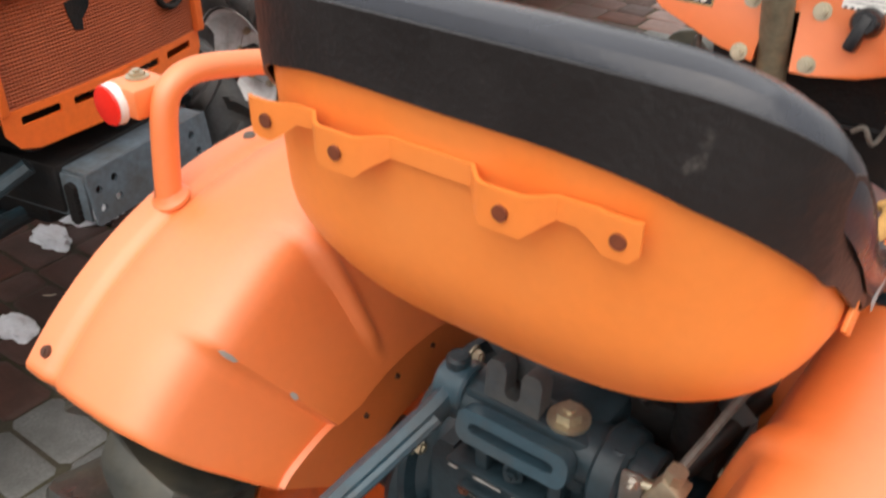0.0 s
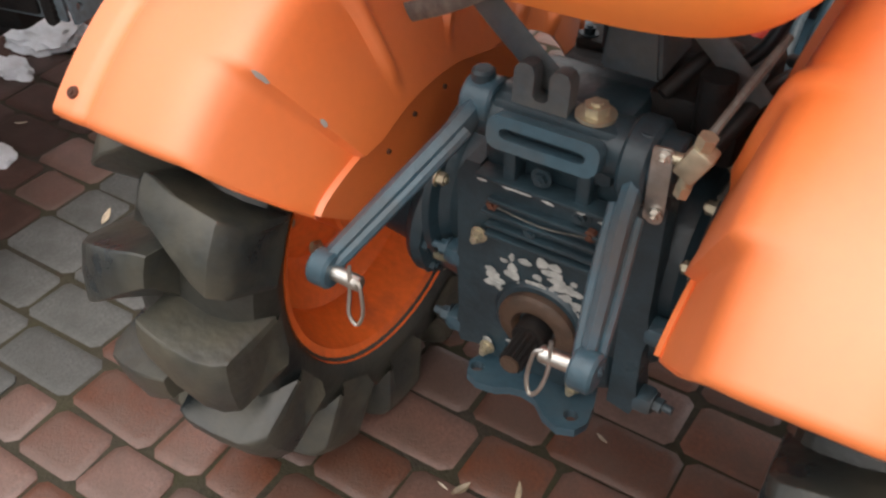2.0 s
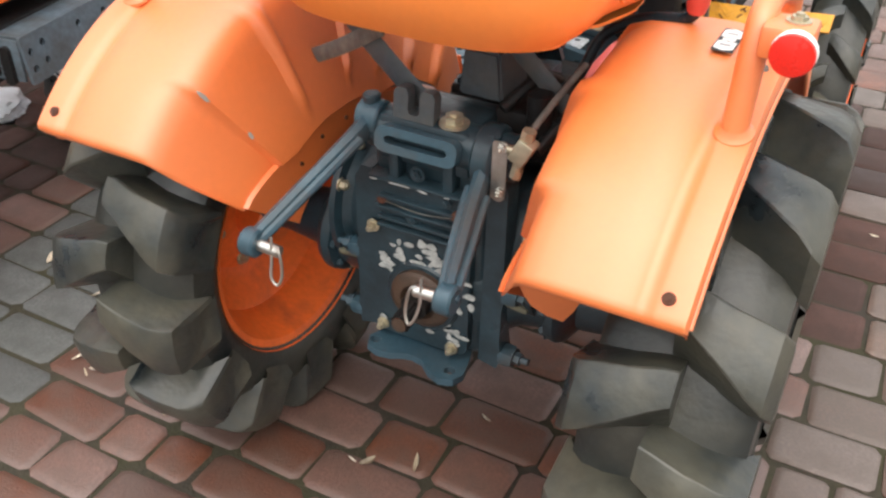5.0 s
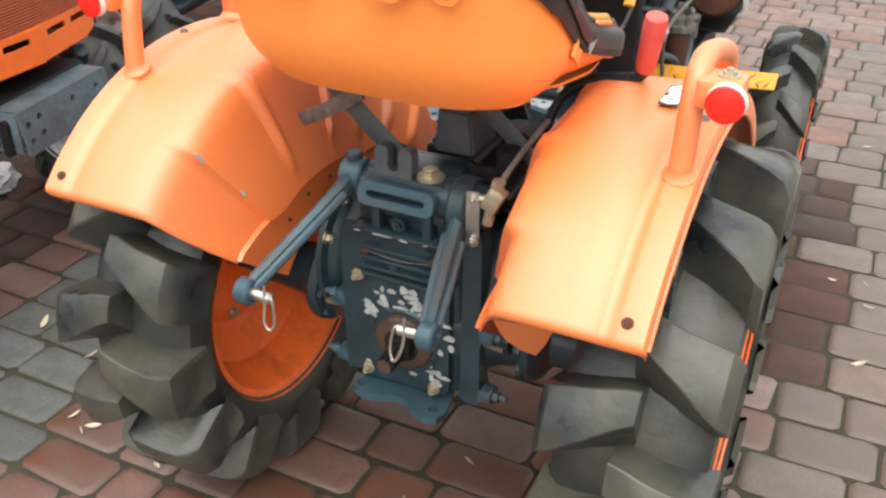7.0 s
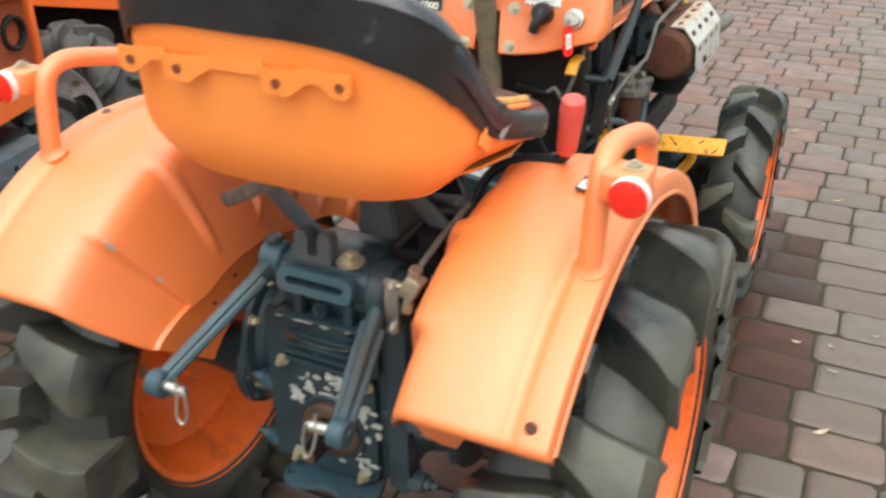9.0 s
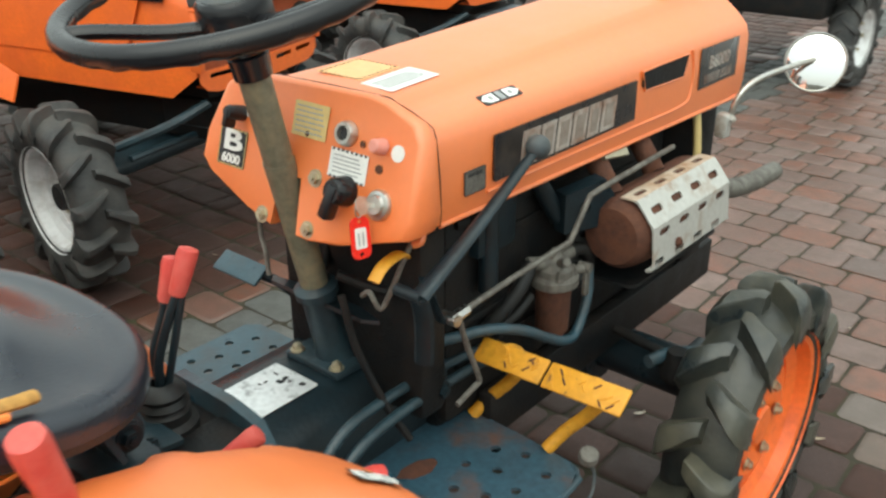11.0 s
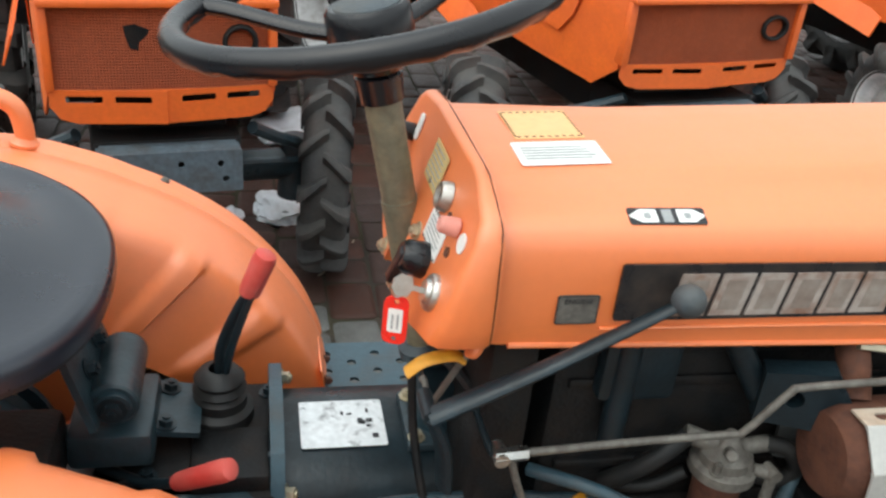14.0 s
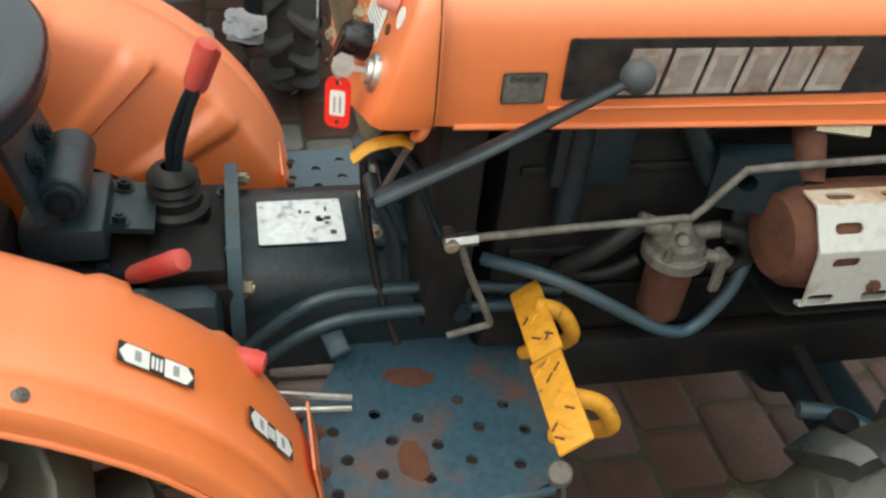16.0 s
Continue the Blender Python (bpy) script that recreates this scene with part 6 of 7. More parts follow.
# pipes beside the column
for pts, r, mt in ((((-0.08, 1.0, 0.7), (-0.1, 1.04, 0.8), (-0.1, 1.05, 0.87)), 0.006, SOOT), (((-0.04, 1.0, 0.72), (-0.06, 1.05, 0.86)), 0.006, SOOT), (((-0.16, 0.98, 0.85), (-0.15, 0.97, 0.76), (-0.13, 0.96, 0.74), (-0.12, 0.955, 0.7)), 0.004, CAST), (((0.02, 0.97, 0.74), (0.06, 1.0, 0.72), (0.14, 1.02, 0.72)), 0.008, SOOT), (((0.06, 0.94, 0.73), (0.08, 0.945, 0.65), (0.12, 0.96, 0.56), (0.15, 0.98, 0.5)), 0.006, SOOT)):
    bm = tube(bmesh.new(), pts, r, 8, 5)
    part("wire_harness", bm, mt, tractor)
bm = bmesh.new()
slab(bm, [(-0.1, -0.01), (0.1, -0.01), (0.12, 0.01), (0.06, 0.03), (-0.06, 0.03), (-0.12, 0.01)], facing((-0.03, 0.975, 0.675), (0, 0.25, 1), (0, 1, 0)), 0.006)
part("column_bracket", bm, NAVY, tractor)
# battery tray and exhaust
bm = bmesh.new()
slab(bm, rounded(0.25, 0.34, 0.02), Matrix.Translation((0.14, 1.6, 0.61)), 0.006)
part("exhaust_tray", bm, SOOT, engine)
MX, MZ = 0.226, 0.708
bm = bmesh.new()
lathe(bm, [(0, 0), (0.05, 0.004), (0.062, 0.02), (0.066, 0.05), (0.066, 0.3), (0.05, 0.33), (0.03, 0.335)], Matrix.Translation((MX, 1.405, MZ)) @ Matrix.Rotation(-math.pi / 2, 4, "X"), 32)
muffler = part("muffler", bm, RUST, tractor, "rusty brown exhaust muffler")
for y in (1.45, 1.6):
    bm = tube(bmesh.new(), [(0.1, y + 0.02, 0.83), (0.15, y + 0.01, 0.82), (0.2, y, 0.765)], 0.02, 12, 4)
    part("exhaust_pipe", bm, RUST, muffler)
bm = tube(bmesh.new(), [(MX + 0.01, 1.74, MZ + 0.01), (MX + 0.03, 1.8, MZ - 0.02), (MX + 0.04, 1.9, MZ - 0.035), (MX + 0.045, 2.02, MZ - 0.04)], 0.02, 16, 5)
part("tail_pipe", bm, CAST, muffler, "grey tail pipe")
bm = bmesh.new()
slab(bm, [(-0.05, -0.04), (0.03, -0.04), (0.06, 0.0), (0.03, 0.045), (-0.05, 0.03)], facing((0.165, 1.4, 0.76), (1, -0.4, 0)), 0.03, holes=((-0.01, 0.0, 0.012),))
part("exhaust_flange", bm, NAVY, muffler)
bm = slab(bmesh.new(), [(-0.04, -0.02), (0.03, -0.03), (0.045, 0.02), (-0.03, 0.025)], facing((0.16, 1.49, 0.835), (0.8, 0, 0.6)), 0.012)
part("yellow_bracket", bm, ZINC, muffler)
# perforated guard: three folded faces with slots
G = [(0.229, 0.773), (0.259, 0.774), (0.292, 0.734), (0.299, 0.662)]
guard = None
for k in range(3):
    (xa, za), (xb, zb) = G[k], G[k + 1]
    n = Vector((-(zb - za), 0, xb - xa)).normalized()
    w = math.hypot(xb - xa, zb - za)
    p = Vector(((xa + xb) / 2, 1.572, (za + zb) / 2))
    m = facing(p, n, (xb - xa, 0, zb - za))
    # across y: 0.29 long; slots
    bm = bmesh.new()
    slots = []
    rowsn = 1 if k < 2 else 2
    for r in range(rowsn):
        for i in range(4):
            slots.append((-0.108 + 0.072 * i + (0.018 if r else 0), 0 if rowsn == 1 else (-0.022 + 0.05 * r)))
    edges = []
    for lp in [[(-0.147, -w / 2), (0.147, -w / 2), (0.147, w / 2), (-0.147, w / 2)]] + [[(sx + x, sy + y) for x, y in rounded(0.036, 0.013, 0.006, 3)] for sx, sy in slots]:
        vs = [bm.verts.new((x, y, 0)) for x, y in lp]
        edges += [bm.edges.new((vs[i], vs[(i + 1) % len(vs)])) for i in range(len(vs))]
    fs = [f for f in bmesh.ops.triangle_fill(bm, use_beauty=True, use_dissolve=False, edges=edges)["geom"] if isinstance(f, bmesh.types.BMFace)]
    bmesh.ops.solidify(bm, geom=fs, thickness=0.003)
    bm.transform(m)
    g = part("muffler_guard" if k == 0 else "guard_face", bm, GALV_TAN if k == 0 else GALV, muffler if guard is None else guard, "perforated steel guard with rust stains")
    guard = guard or g
bm = bmesh.new()
for (xa, za) in G[1:3]:
    cyl(bm, (xa, 1.425, za), (xa, 1.719, za), 0.0025, seg=10)
part("guard_fold", bm, GALV, guard)
bm = tube(bmesh.new(), [(0.299, 1.425, 0.662), (0.289, 1.425, 0.657), (0.289, 1.719, 0.657), (0.299, 1.719, 0.662)], 0.003, 6, 1)
part("guard_edge", bm, GALV, guard)
bm = bolt(bmesh.new(), (0.297, 1.51, 0.685), (1, 0, 0.1), 0.009, 0.006)
part("guard_bolt", bm, RUST, guard)
# mirror arm and round mirror
bm = tube(bmesh.new(), [(0.2, 1.9, 0.76), (0.215, 1.905, 0.84), (0.235, 1.95, 0.875), (0.27, 2.06, 0.89), (0.288, 2.11, 0.895)], 0.006, 10, 5)
mirror = part("mirror_arm", bm, CHROME, tractor, "bent steel mirror arm")
mn = Vector((0.56, -2.2, 0.75)).normalized()
bm = lathe(bmesh.new(), [(0, -0.016), (0.038, -0.012), (0.06, -0.003), (0.063, 0.0), (0.061, 0.003), (0.058, 0.001)], facing((0.29, 2.115, 0.888), mn), 40)
part("mirror_shell", bm, CHROME, mirror)
bm = lathe(bmesh.new(), [(0, 0.008), (0.022, 0.007), (0.043, 0.004), (0.0585, 0.0002)], facing((0.29, 2.115, 0.888), mn), 40)
part("mirror_glass", bm, mirror_mat, mirror, "round convex mirror glass")
bm = bmesh.new()
box(bm, (0.197, 1.895, 0.785), (0.025, 0.03, 0.05), 0.004)
bolt(bm, (0.208, 1.895, 0.8), (1, 0, 0), 0.008, 0.008)
part("mirror_clamp", bm, GALV, mirror)
bm = tube(bmesh.new(), [(0.16, 1.83, 0.86), (0.18, 1.82, 0.75), (0.19, 1.815, 0.6)], 0.008, 10, 4)
part("overflow_hose", bm, PAPER_YELLOW, tractor)

# ---- key with its tag: hangs in the switch ----
kr = root("ignition_key", (0.146, 0.92, 0.891), "steel ignition key with a red plastic tag in the dashboard switch", "key")
KEY = on_dash(0.146, 0.9, 0) + Vector((0, 0.034, -0.009))
bm = slab(bmesh.new(), [(-0.003, -0.012), (0.003, -0.012), (0.003, 0.0), (0.011, 0.004), (0.012, 0.016), (0.005, 0.023), (-0.005, 0.023), (-0.012, 0.016), (-0.011, 0.004), (-0.003, 0.0)], facing(KEY + DN * 0.024, (0.95, 0.1, 0.3), DN), 0.002)
part("key_blade", bm, CHROME, kr)
kp0 = KEY + DN * 0.04
bm = tube(bmesh.new(), [kp0 + Vector((0.0, 0.006 * math.cos(a), -0.006 + 0.01 * math.sin(a))) for a in [2 * math.pi * i / 12 for i in range(13)]], 0.001, 6, 2)
part("key_ring", bm, CHROME, kr)
tm = facing(kp0 + Vector((0, 0, -0.044)), (0.93, -0.33, 0.1))
bm = slab(bmesh.new(), rounded(0.027, 0.056, 0.009), tm, 0.003, holes=((0, 0.022, 0.003), (0, -0.022, 0.003)))
tag = part("key_tag", bm, LENS, kr, "red plastic key tag")
bm = slab(bmesh.new(), rounded(0.016, 0.028, 0.002), tm @ Matrix.Translation((0, 0, 0.0031)), 0.0005)
part("tag_paper", bm, PAPER, tag, "white paper insert")
bm = bars(tm @ Matrix.Translation((0, 0, 0.0038)) @ Matrix.Rotation(radians(90), 4, "Z"), 2, 0.02, 0.006, 0.002)
part("tag_print", bm, GREYPRINT, tag)

# ---- the other tractors parked in a row ----
def parked_tractor():
    """A tractor that faces +x, built about the middle of its bumper on the ground."""
    t = root("parked_tractor", (0, 0, 0), "older orange tractor with a rusty mesh grille, parked beside the others", "tractor", "tractors parked in a row")
    rows = []
    for x, w, top in ((-1.25, 0.27, 1.06), (-0.9, 0.272, 1.06), (-0.4, 0.27, 1.04), (-0.12, 0.262, 0.995), (-0.03, 0.25, 0.958)):
        half = [(w, 0.66 if x > -0.1 else 0.585), (w + 0.004, 0.8), (w + 0.004, top - 0.09), (w - 0.004, top - 0.05), (w - 0.03, top - 0.016), (w - 0.08, top), (0, top + 0.01)]
        rows.append([Vector((x, y, z)) for y, z in half] + [Vector((x, -y, z)) for y, z in half[-2::-1]])
    hd = part("hood", sheet(bmesh.new(), rows, 0.006), ORANGE_OLD, t, "faded orange hood")
    # front surround with the mesh grille set in
    bm = bmesh.new()
    box(bm, (-0.035, 0.243, 0.775), (0.05, 0.02, 0.2), 0.006)
    box(bm, (-0.035, -0.243, 0.775), (0.05, 0.02, 0.2), 0.006)
    box(bm, (-0.024, 0, 0.872), (0.062, 0.506, 0.02), 0.006)
    fr = part("grille_frame", bm, ORANGE_OLD, hd)
    bow = lambda y: -0.014 - 0.3 * y * y
    rows = [[Vector((bow(y), y, z)) for y in [-0.235 + 0.47 * i / 12 for i in range(13)]] for z in (0.675, 0.866)]
    gr = part("mesh_grille", sheet(bmesh.new(), rows, 0.004), GRILLE_RUST, hd, "rusty orange fine-mesh grille")
    bm = bmesh.new()
    for j in range(29):
        z = 0.678 + 0.0065 * j
        tube(bm, [(bow(y) + 0.004, y, z) for y in [-0.234 + 0.468 * i / 6 for i in range(7)]], 0.0023, 4, 1)
    for i in range(71):
        y = -0.232 + 0.464 * i / 70
        tube(bm, [(bow(y) + 0.0035, y, 0.676), (bow(y) + 0.0035, y, 0.864)], 0.0019, 4, 1)
    part("grille_wire", bm, GRILLE_WIRE, gr, "orange painted wire")
    bm = lathe(bmesh.new(), [(0.0, -0.014), (0.028, -0.014), (0.03, 0.014), (0.035, 0.017), (0.04, 0.014), (0.042, -0.012)], facing((-0.02, 0.168, 0.782), (1, 0, 0)), 28)
    part("round_opening", bm, SOOT, gr, "dark round opening")
    # bumper lip with slots, bent to a blunt V
    lip = None
    for y0, y1 in ((-0.26, 0.0), (0.0, 0.26)):
        s = -1 if y0 < 0 else 1
        a, b = Vector((0.004, 0, 0)), Vector((-0.026, s * 0.246, 0))
        d = (b - a).normalized()
        n = Vector((abs(d.y), -d.x * s, 0)).normalized()
        m = Matrix.Translation((a + b) / 2 + Vector((0, 0, 0.639))) @ Matrix((d if s > 0 else -d, Vector((0, 0, 1)), n)).transposed().to_4x4()
        L = (b - a).length
        bm = bmesh.new()
        edges = []
        for lp in [[(-s * L / 2, -0.039), (s * (L / 2 - 0.055), -0.039), (s * (L / 2 - 0.02), -0.028), (s * L / 2, 0.0), (s * L / 2, 0.038), (-s * L / 2, 0.038)]] + [rounded(0.078, 0.016, 0.004, 2, cx, 0.017) for cx in (-L * 0.21, L * 0.21)]:
            vs = [bm.verts.new((x, y, 0)) for x, y in lp]
            edges += [bm.edges.new((vs[i], vs[(i + 1) % len(vs)])) for i in range(len(vs))]
        fs = [f for f in bmesh.ops.triangle_fill(bm, use_beauty=True, use_dissolve=False, edges=edges)["geom"] if isinstance(f, bmesh.types.BMFace)]
        bmesh.ops.solidify(bm, geom=fs, thickness=0.005)
        bm.transform(m)
        p = part("bumper_lip" if lip is None else "lip_half", bm, ORANGE_OLD, t if lip is None else lip, "orange slotted lip under the grille")
        lip = lip or p
    bm = bmesh.new()
    slab(bm, [(0.002, 0), (-0.024, 0.19), (-0.1, 0.19), (-0.1, -0.19), (-0.024, -0.19)], Matrix.Translation((0, 0, 0.6)), 0.006)
    slab(bm, [(0.002, 0), (-0.028, 0.246), (-0.1, 0.246), (-0.1, -0.246), (-0.028, -0.246)], Matrix.Translation((0, 0, 0.671)), 0.006)
    part("lip_flange", bm, ORANGE_OLD, lip)
    # side panel pressing and dark band with a red line
    for s in (-1, 1):
        bm = slab(bmesh.new(), [(-0.42, 0.16), (0.4, 0.15), (0.43, -0.13), (-0.3, -0.13), (-0.36, -0.04)], facing((-0.6, s * 0.274, 0.79), (0, s, 0)) @ Matrix.Diagonal((s, 0.72, 1, 1)), 0.003)
        part("side_panel", bm, GRILLE_RUST if s > 0 else ORANGE_OLD, hd)
        bm = box(bmesh.new(), (-0.65, s * 0.272, 0.92), (1.1, 0.012, 0.045), 0.002)
        part("dark_band", bm, BADGE_BLACK, hd, "dark band along the hood")
    bm = box(bmesh.new(), (-0.022, 0, 0.909), (0.03, 0.5, 0.054), 0.005)
    nb = part("name_band", bm, STEEL_DULL, hd, "grey band with dark lettering bars")
    bm = box(bmesh.new(), (-0.0065, 0, 0.897), (0.003, 0.49, 0.008), 0.001)
    part("red_line", bm, RED, nb)
    for k in range(12):
        bm = box(bmesh.new(), (-0.0065, -0.21 + 0.036 * k + 0.012 * (k // 3), 0.918), (0.002, 0.026, 0.014), 0.0005)
        part("band_print", bm, INK, nb)
    # weight bracket with drilled front plate
    bm = bmesh.new()
    slab(bm, rounded(0.32, 0.1, 0.004), facing((0.035, 0.0, 0.49), (1, 0, 0.12)), 0.008, holes=[(x, y, 0.008) for x, y in ((-0.14, 0.015), (-0.1, 0.022), (-0.14, -0.022), (-0.1, -0.016), (0.02, 0.02), (0.11, 0.018), (0.12, -0.02))])
    wb = part("weight_bracket", bm, BRACKET_BLUE, t, "worn blue steel front bracket with drilled holes")
    for c, s in (((-0.11, 0.0, 0.537), (0.28, 0.31, 0.008)), ((-0.11, -0.158, 0.49), (0.28, 0.008, 0.09)), ((-0.11, 0.158, 0.49), (0.28, 0.008, 0.09))):
        part("bracket_plate", box(bmesh.new(), c, s, 0.002), BRACKET_BLUE, wb)
    for k in range(6):
        bm = cyl(bmesh.new(), (0.0, -0.172, 0.45 + 0.012 * k), (0.0, -0.16, 0.45 + 0.012 * k), 0.012, seg=10)
        part("chain_link", bm, SOOT, wb)
    # chassis, axle, wheels
    bm = bmesh.new()
    box(bm, (-0.75, 0, 0.52), (1.3, 0.3, 0.26), 0.02)
    box(bm, (-0.15, 0, 0.5), (0.25, 0.34, 0.1), 0.01)
    box(bm, (-0.52, 0, 0.66), (0.8, 0.42, 0.1), 0.01)
    part("chassis", bm, SOOT, t, "oily dark chassis and engine")
    bm = bmesh.new()
    cyl(bm, (-0.32, -0.4, 0.34), (-0.32, 0.4, 0.34), 0.045, seg=20)
    for s in (-1, 1):
        cyl(bm, (-0.32, s * 0.37, 0.24), (-0.32, s * 0.37, 0.42), 0.05, 0.04, 18)
        tube(bm, [(-0.2, s * 0.36, 0.4), (-0.18, s * 0.2, 0.41), (-0.16, 0, 0.41)], 0.012, 8, 4)
        tube(bm, [(-0.05, s * 0.2, 0.56), (-0.12, s * 0.28, 0.5), (-0.25, s * 0.36, 0.43)], 0.016, 8, 4)
    part("front_axle", bm, BLUE, t, "dark blue front axle")
    for s in (-1, 1):
        w = wheel("front_wheel", (-0.33, s * 0.47, 0.3), 0.3, 0.13, 0.165, 14, 0.03, 0.024, WHITE_RIM, RUBBER_FAR, t, 1, 0.05, 0.02)
        w.matrix_basis = Matrix.Translation((-0.33, s * 0.47, 0.3)) @ Matrix.Rotation(math.pi / 2 - 0.3, 4, "Z") @ Matrix.Translation((0.33, -s * 0.47, -0.3))
        w = wheel("rear_wheel", (-1.62, s * 0.47, 0.45), 0.45, 0.22, 0.26, 14, 0.045, 0.04, WHITE_RIM, RUBBER_FAR, t, 1, 0.07, 0.03)
        w.matrix_basis = Matrix.Translation((-1.62, s * 0.47, 0.45)) @ Matrix.Rotation(math.pi / 2, 4, "Z") @ Matrix.Translation((1.62, -s * 0.47, -0.45))
        rows = []
        for i in range(17):
            a = radians(20 + 140 * i / 16)
            rows.append([Vector((-1.62 + r * math.cos(a), s * y, 0.45 + r * math.sin(a))) for y, r in ((0.6, 0.5), (0.6, 0.52), (0.4, 0.525), (0.34, 0.5), (0.3, 0.4))])
        part("fender", sheet(bmesh.new(), rows, 0.004), ORANGE_OLD, t)
        # step frame with slots
        bm = bmesh.new()
        slab(bm, [(-0.28, -0.09), (0.2, -0.02), (0.26, 0.06), (0.2, 0.075), (-0.2, 0.03), (-0.28, 0.0)], facing((-0.92, s * 0.34, 0.62), (0, s, 0.35)) @ Matrix.Diagonal((s, 1, 1, 1)), 0.006)
        part("step_frame", bm, ORANGE_OLD, t, "orange step frame")
    bm = bmesh.new()
    box(bm, (-1.28, 0, 0.98), (0.07, 0.5, 0.3), 0.02)
    part("dashboard", bm, ORANGE_OLD, t)
    bm = tube(bmesh.new(), [(-1.5 + 0.19 * math.cos(a), 0.19 * math.sin(a), 1.22 + 0.05 * math.cos(a)) for a in [2 * math.pi * i / 24 for i in range(25)]], 0.013, 10, 1)
    cyl(bm, (-1.3, 0, 1.0), (-1.5, 0, 1.22), 0.02, seg=14)
    part("steering_wheel", bm, PLASTIC, t)
    bm = bmesh.new()
    box(bm, (-1.72, 0, 0.86), (0.42, 0.42, 0.08), 0.035, seg=3)
    box(bm, (-1.93, 0, 1.0), (0.08, 0.42, 0.26), 0.035, seg=3)
    part("seat", bm, VINYL, t, "black vinyl seat")
    bm = bmesh.new()
    box(bm, (-1.6, 0, 0.6), (0.5, 0.32, 0.4), 0.02)
    cyl(bm, (-1.62, -0.45, 0.45), (-1.62, 0.45, 0.45), 0.07, seg=20)
    part("rear_axle", bm, BLUE, t)
    return t


first = parked_tractor()
first.matrix_basis = pose(-1.075, 0.56, 0, 0, 0, 10.5)
copy_thing(first, pose(-1.52, 2.12, 0, 0, 0, 13) @ Matrix.Diagonal((1.1, 1.3, 0.97, 1)))
copy_thing(first, pose(-1.9, 3.95, 0, 0, 0, 10) @ Matrix.Diagonal((1.1, 1.25, 0.95, 1)))
# oil stain on the nearest grille
stained = next(c for c in first.children_recursive if c.name.startswith("mesh_grille"))
bm = slab(bmesh.new(), [(-0.024, 0.024), (0.0, 0.028), (0.03, 0.016), (0.026, 0.004), (0.008, -0.012), (0.006, -0.03), (-0.012, -0.026), (-0.02, 0.0)], facing((-0.0095, -0.06, 0.797), (1, 0, 0)), 0.0012)
part("oil_stain", bm, SOOT, stained, "dark oily stain on the mesh")


def flat_trailer():
    t = root("farm_trailer", (-1.0, 5.6, 0), "low grey farm trailer parked behind the tractor row", "trailer")
    bm = bmesh.new()
    box(bm, (-1.05, 5.9, 0.62), (1.0, 1.4, 0.06), 0.01)
    part("deck", bm, PAVER_GREY_FAR, t)
    bm = bmesh.new()
    box(bm, (-1.05, 5.9, 0.5), (0.7, 1.3, 0.18), 0.02)
    part("frame", bm, SOOT, t)
    for s in (-1, 1):
        w = wheel("trailer_wheel", (-1.05 + s * 0.42, 5.6, 0.28), 0.28, 0.15, 0.15, 16, 0.012, 0.02, WHITE_RIM, RUBBER_FAR, t, 1, 0.05, 0.02)
    return t


flat_trailer()


def snow_patch(x, y, rx, ry, h, seed):
    rnd = random.Random(seed)
    bm = bmesh.new()
    bmesh.ops.create_icosphere(bm, subdivisions=4, radius=1)
    for v in bm.verts:
        k = 1 + 0.38 * noise.noise(v.co * 1.6 + Vector((seed, 0, 0))) + 0.16 * noise.noise(v.co * 4.5 + Vector((0, seed, 0)))
        v.co = Vector((x + v.co.x * rx * k, y + v.co.y * ry * k, max(0.0, 0.004 + v.co.z * h * k)))
    return tagged(part("snow_patch", bm, SNOW, None), "patch of dirty melting snow on the pavers", "snow", "melting snow patches")


for i, q in enumerate(((-1.46, 0.4, 0.06, 0.035, 0.02), (-1.75, 0.675, 0.07, 0.04, 0.03), (-1.83, 0.85, 0.13, 0.1, 0.05), (-2.55, 0.9, 0.16, 0.16, 0.07))):
    snow_patch(*q, i + 1)

# ---- paved yard ----
def plain(name, x0, x1, y0, y1, z, mat):
    bm = bmesh.new()
    bm.faces.new([bm.verts.new((x, y, z)) for x, y in ((x0, y0), (x1, y0), (x1, y1), (x0, y1))])
    return part(name, bm, mat, None)


ground = tagged(plain("ground", -400, 400, -400, 400, -0.006, JOINT), "sand bed with dark mossy joints under the pavers", "ground", kind="structure")
pavement = tagged(new("pavement"), "tumbled red concrete pavers laid in rows, with a grey strip", "pavement", kind="structure")
EDGES = [0.0, 0.105, 0.215, 0.33, 0.445, 0.565, 0.69, 0.82, 0.955, 1.095, 1.235, 1.375, 1.515, 1.655, 1.797, 1.942]
while EDGES[-1] < 9.8:
    EDGES.append(EDGES[-1] + 0.145)
while EDGES[0] > -3.0:
    EDGES.insert(0, EDGES[0] - 0.108)


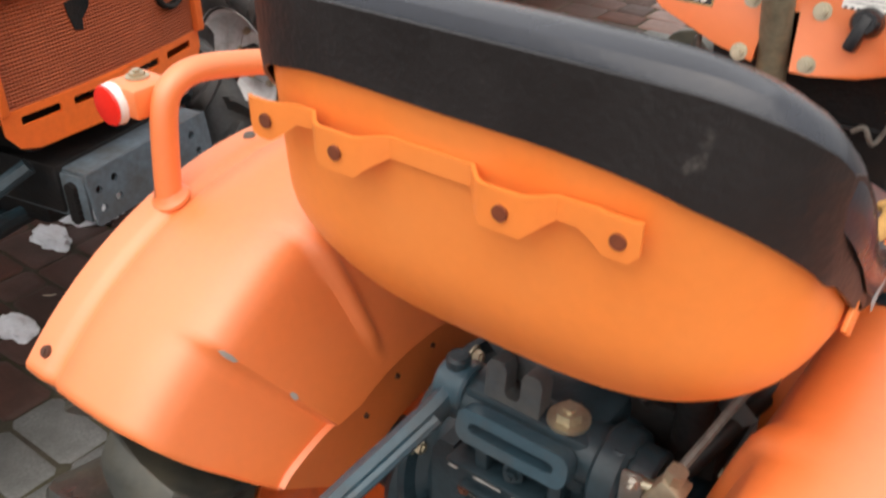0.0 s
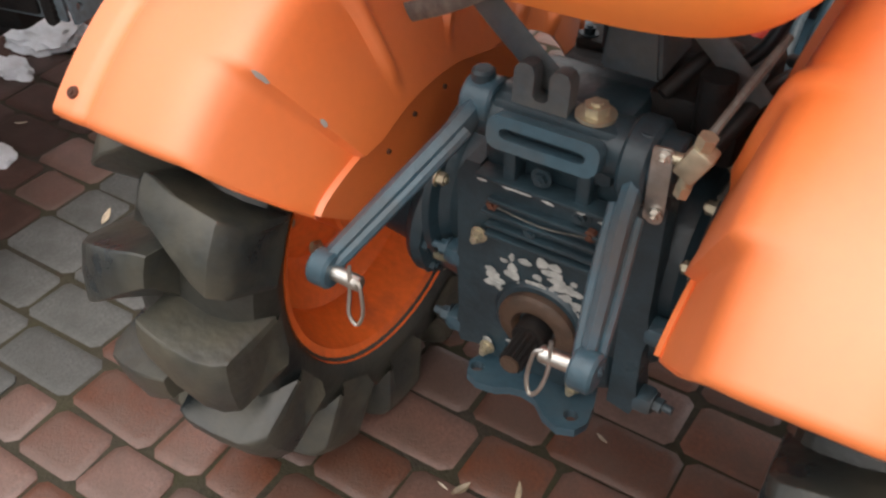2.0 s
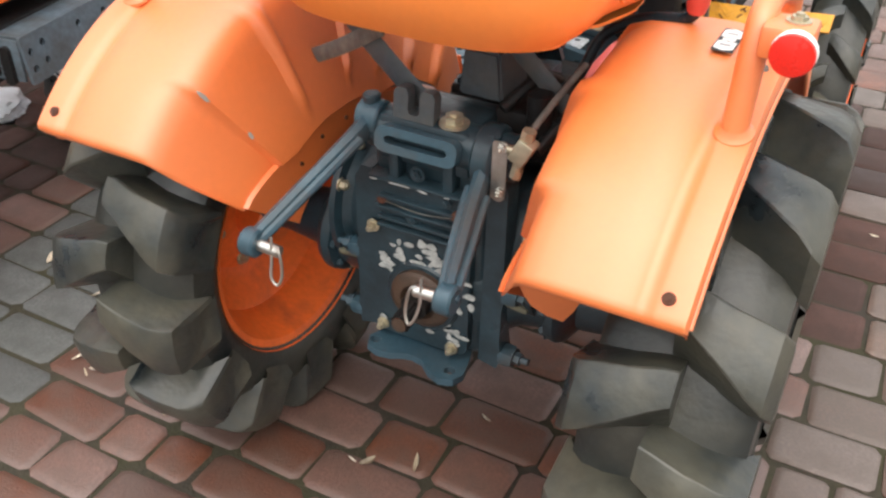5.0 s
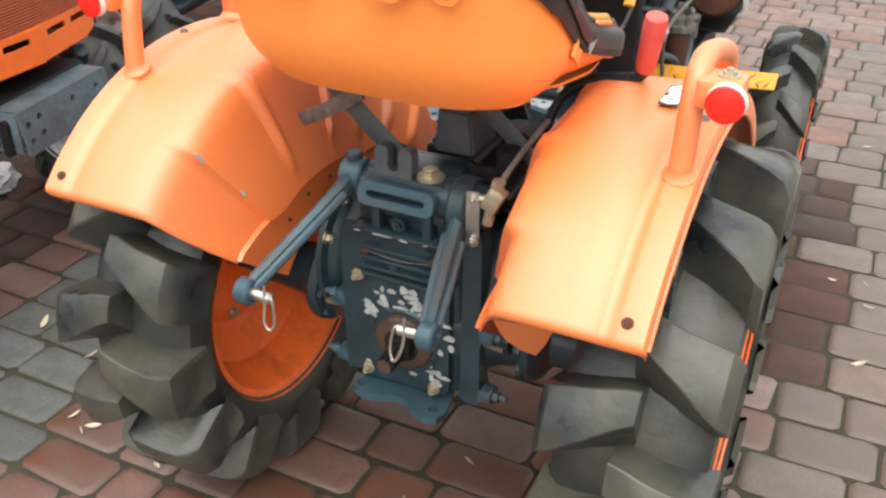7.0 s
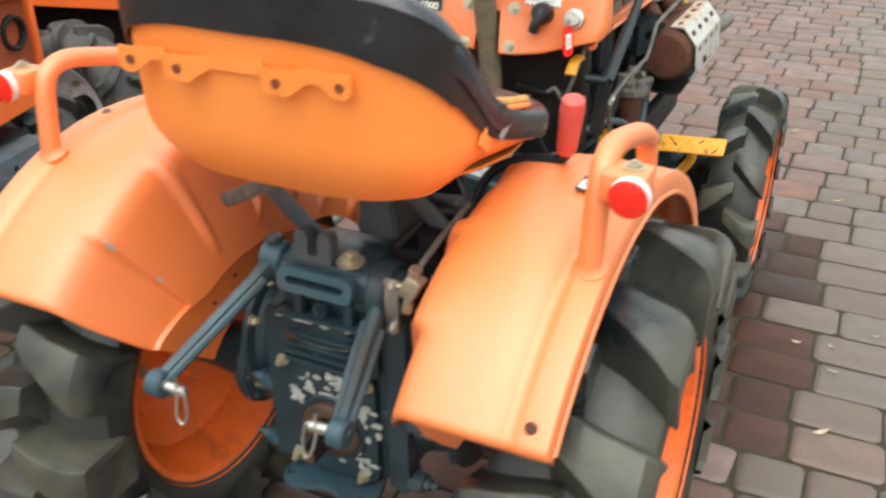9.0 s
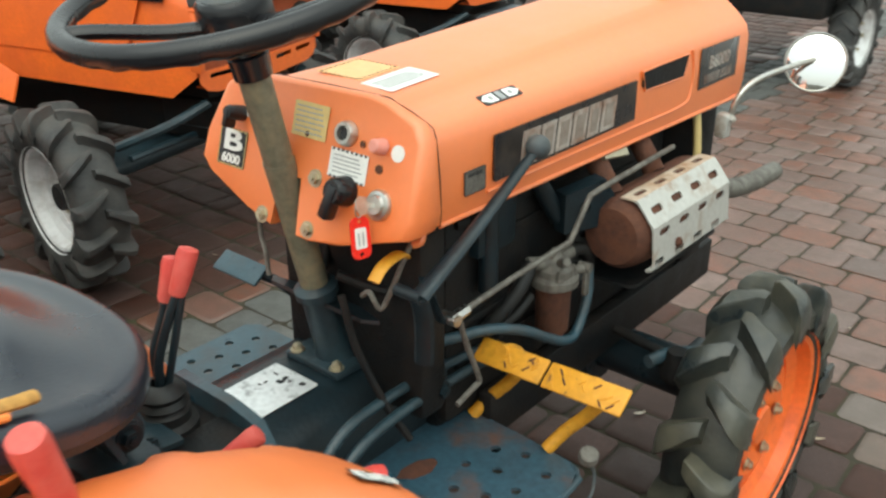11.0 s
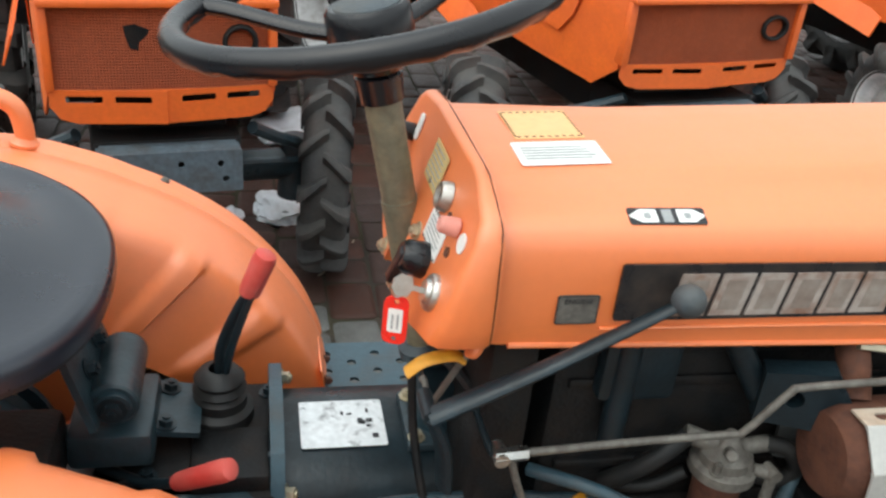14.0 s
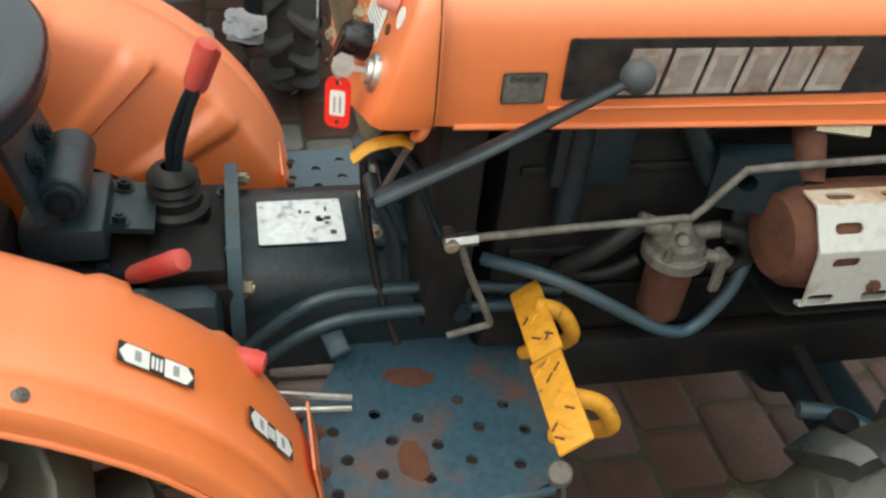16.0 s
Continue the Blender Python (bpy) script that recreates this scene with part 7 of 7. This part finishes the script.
def paver_shape(w, d, rnd, h=0.004):
    """Vertices and faces of one tumbled paver: eight-sided outline, worn shoulder, flat top."""
    cut = 0.0125
    base = [(w / 2 - cut, d / 2), (-w / 2 + cut, d / 2), (-w / 2, d / 2 - cut), (-w / 2, -d / 2 + cut), (-w / 2 + cut, -d / 2), (w / 2 - cut, -d / 2), (w / 2, -d / 2 + cut), (w / 2, d / 2 - cut)]
    base = [(x + rnd.uniform(-0.0025, 0.0025), y + rnd.uniform(-0.0025, 0.0025)) for x, y in base]
    vs = [(x, y, -0.03) for x, y in base] + [(x, y, -0.005) for x, y in base] + [(x * (1 - 0.012 / w), y * (1 - 0.012 / d), -0.0008) for x, y in base] + [(x * (1 - 0.034 / w), y * (1 - 0.034 / d), h * 0.2) for x, y in base]
    fs = []
    for k in range(3):
        fs += [(8 * k + i, 8 * k + (i + 1) % 8, 8 * k + 8 + (i + 1) % 8, 8 * k + 8 + i) for i in range(8)]
    fs.append(tuple(range(24, 32)))
    return vs, fs


shared = {}


def shared_paver(w, d, k, mat):
    key = (round(w, 3), round(d, 3), k, mat.name)
    if key not in shared:
        vs, fs = paver_shape(w, d, random.Random(hash(key[:3]) % 1000))
        me = bpy.data.meshes.new("paver")
        me.from_pydata(vs, [], fs)
        me.materials.append(mat)
        me.shade_smooth()
        me.set_sharp_from_angle(angle=radians(50))
        shared[key] = me
    return shared[key]


rnd = random.Random(7)
rest = {PAVER_FAR: ([], []), PAVER_BROWN_FAR: ([], []), PAVER_GREY_FAR: ([], []), PAVER_SHADE_FAR: ([], [])}
near = 0
for y0, y1 in zip(EDGES, EDGES[1:]):
    d = y1 - y0
    x = -5.2 + rnd.uniform(0, 0.2)
    far_x = 4.5 if y1 < 5 else 5.5
    while x < far_x:
        w = rnd.choice((0.105, 0.14, 0.14, 0.2, 0.2))
        cx, cy = x + w / 2, (y0 + y1) / 2
        x += w
        grey = -1.22 < cx < -0.84
        # stones round the tractor's front carry its shade as a darker colour
        shaded = ((cx - 0.05) / 0.62) ** 2 + ((cy - 1.65) / 0.9) ** 2 < 1 + 0.7 * noise.noise(Vector((cx * 2.2, cy * 2.2, 7)))
        # away from the tractor the stones are drier and browner
        dusty = cx + 0.2 * noise.noise(Vector((cx * 2, cy * 2, 3))) > 0.55
        z = rnd.uniform(-0.0025, 0.002)
        tilt = (rnd.uniform(-0.9, 0.9), rnd.uniform(-0.9, 0.9), rnd.uniform(-1.2, 1.2))
        gap = 0.008
        if -1.15 < cx < 1.0 and -0.12 < cy < 2.0 and near < 300:
            ob = new("paver", shared_paver(w - gap, d - gap, rnd.randrange(3), PAVER_GREY if grey else PAVER_SHADE if shaded else PAVER_BROWN if dusty else PAVER))
            ob.matrix_basis = pose(cx, cy, z, *tilt)
            ob.parent = pavement
            near += 1
        else:
            # left of the grey strip the parked row's shade is coloured in too
            vs, fs = rest[PAVER_GREY_FAR if grey else PAVER_SHADE_FAR if shaded or cx < -1.2 + 0.25 * noise.noise(Vector((cx * 1.5, cy * 1.5, 0))) - 0.1 else PAVER_BROWN_FAR if dusty else PAVER_FAR]
            pv, pf = paver_shape(w - gap, d - gap, rnd)
            m = pose(cx, cy, z, *tilt)
            b = len(vs)
            vs += [tuple(m @ Vector(v)) for v in pv]
            fs += [tuple(b + i for i in f) for f in pf]
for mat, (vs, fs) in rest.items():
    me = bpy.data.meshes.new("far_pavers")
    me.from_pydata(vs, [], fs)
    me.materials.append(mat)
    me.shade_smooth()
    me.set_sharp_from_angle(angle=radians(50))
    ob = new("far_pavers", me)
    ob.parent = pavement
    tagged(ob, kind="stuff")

# dry leaves and crumbs on the ground
rnd = random.Random(21)
bm = bmesh.new()
spots = [(-0.693, 0.131), (-0.486, 0.122), (0.734, 1.331), (-0.74, 0.16), (-0.08, 0.2), (0.06, 0.4), (-0.86, 0.33), (0.0, 0.24)] + [(rnd.uniform(-1.6, 1.4), rnd.uniform(-0.2, 3.2)) for _ in range(70)]
for x, y in spots:
    m = pose(x, y, 0.004, rnd.uniform(-20, 20), rnd.uniform(-20, 20), rnd.uniform(0, 360)) @ Matrix.Scale(rnd.uniform(0.5, 1.15), 4)
    L, W = 0.02, rnd.uniform(0.003, 0.008)
    rows = [[m @ Vector((u * L, q * W * (1 - u * u), 0.003 * abs(q) + 0.004 * u * u)) for q in (-1, 0, 1)] for u in (-1, -0.6, -0.2, 0.2, 0.6, 1)]
    sheet(bm, rows)
litter = part("leaf_litter", bm, LEAF, None)
tagged(litter, "scattered pale dry leaves and twigs on the pavers", "leaves", kind="stuff")
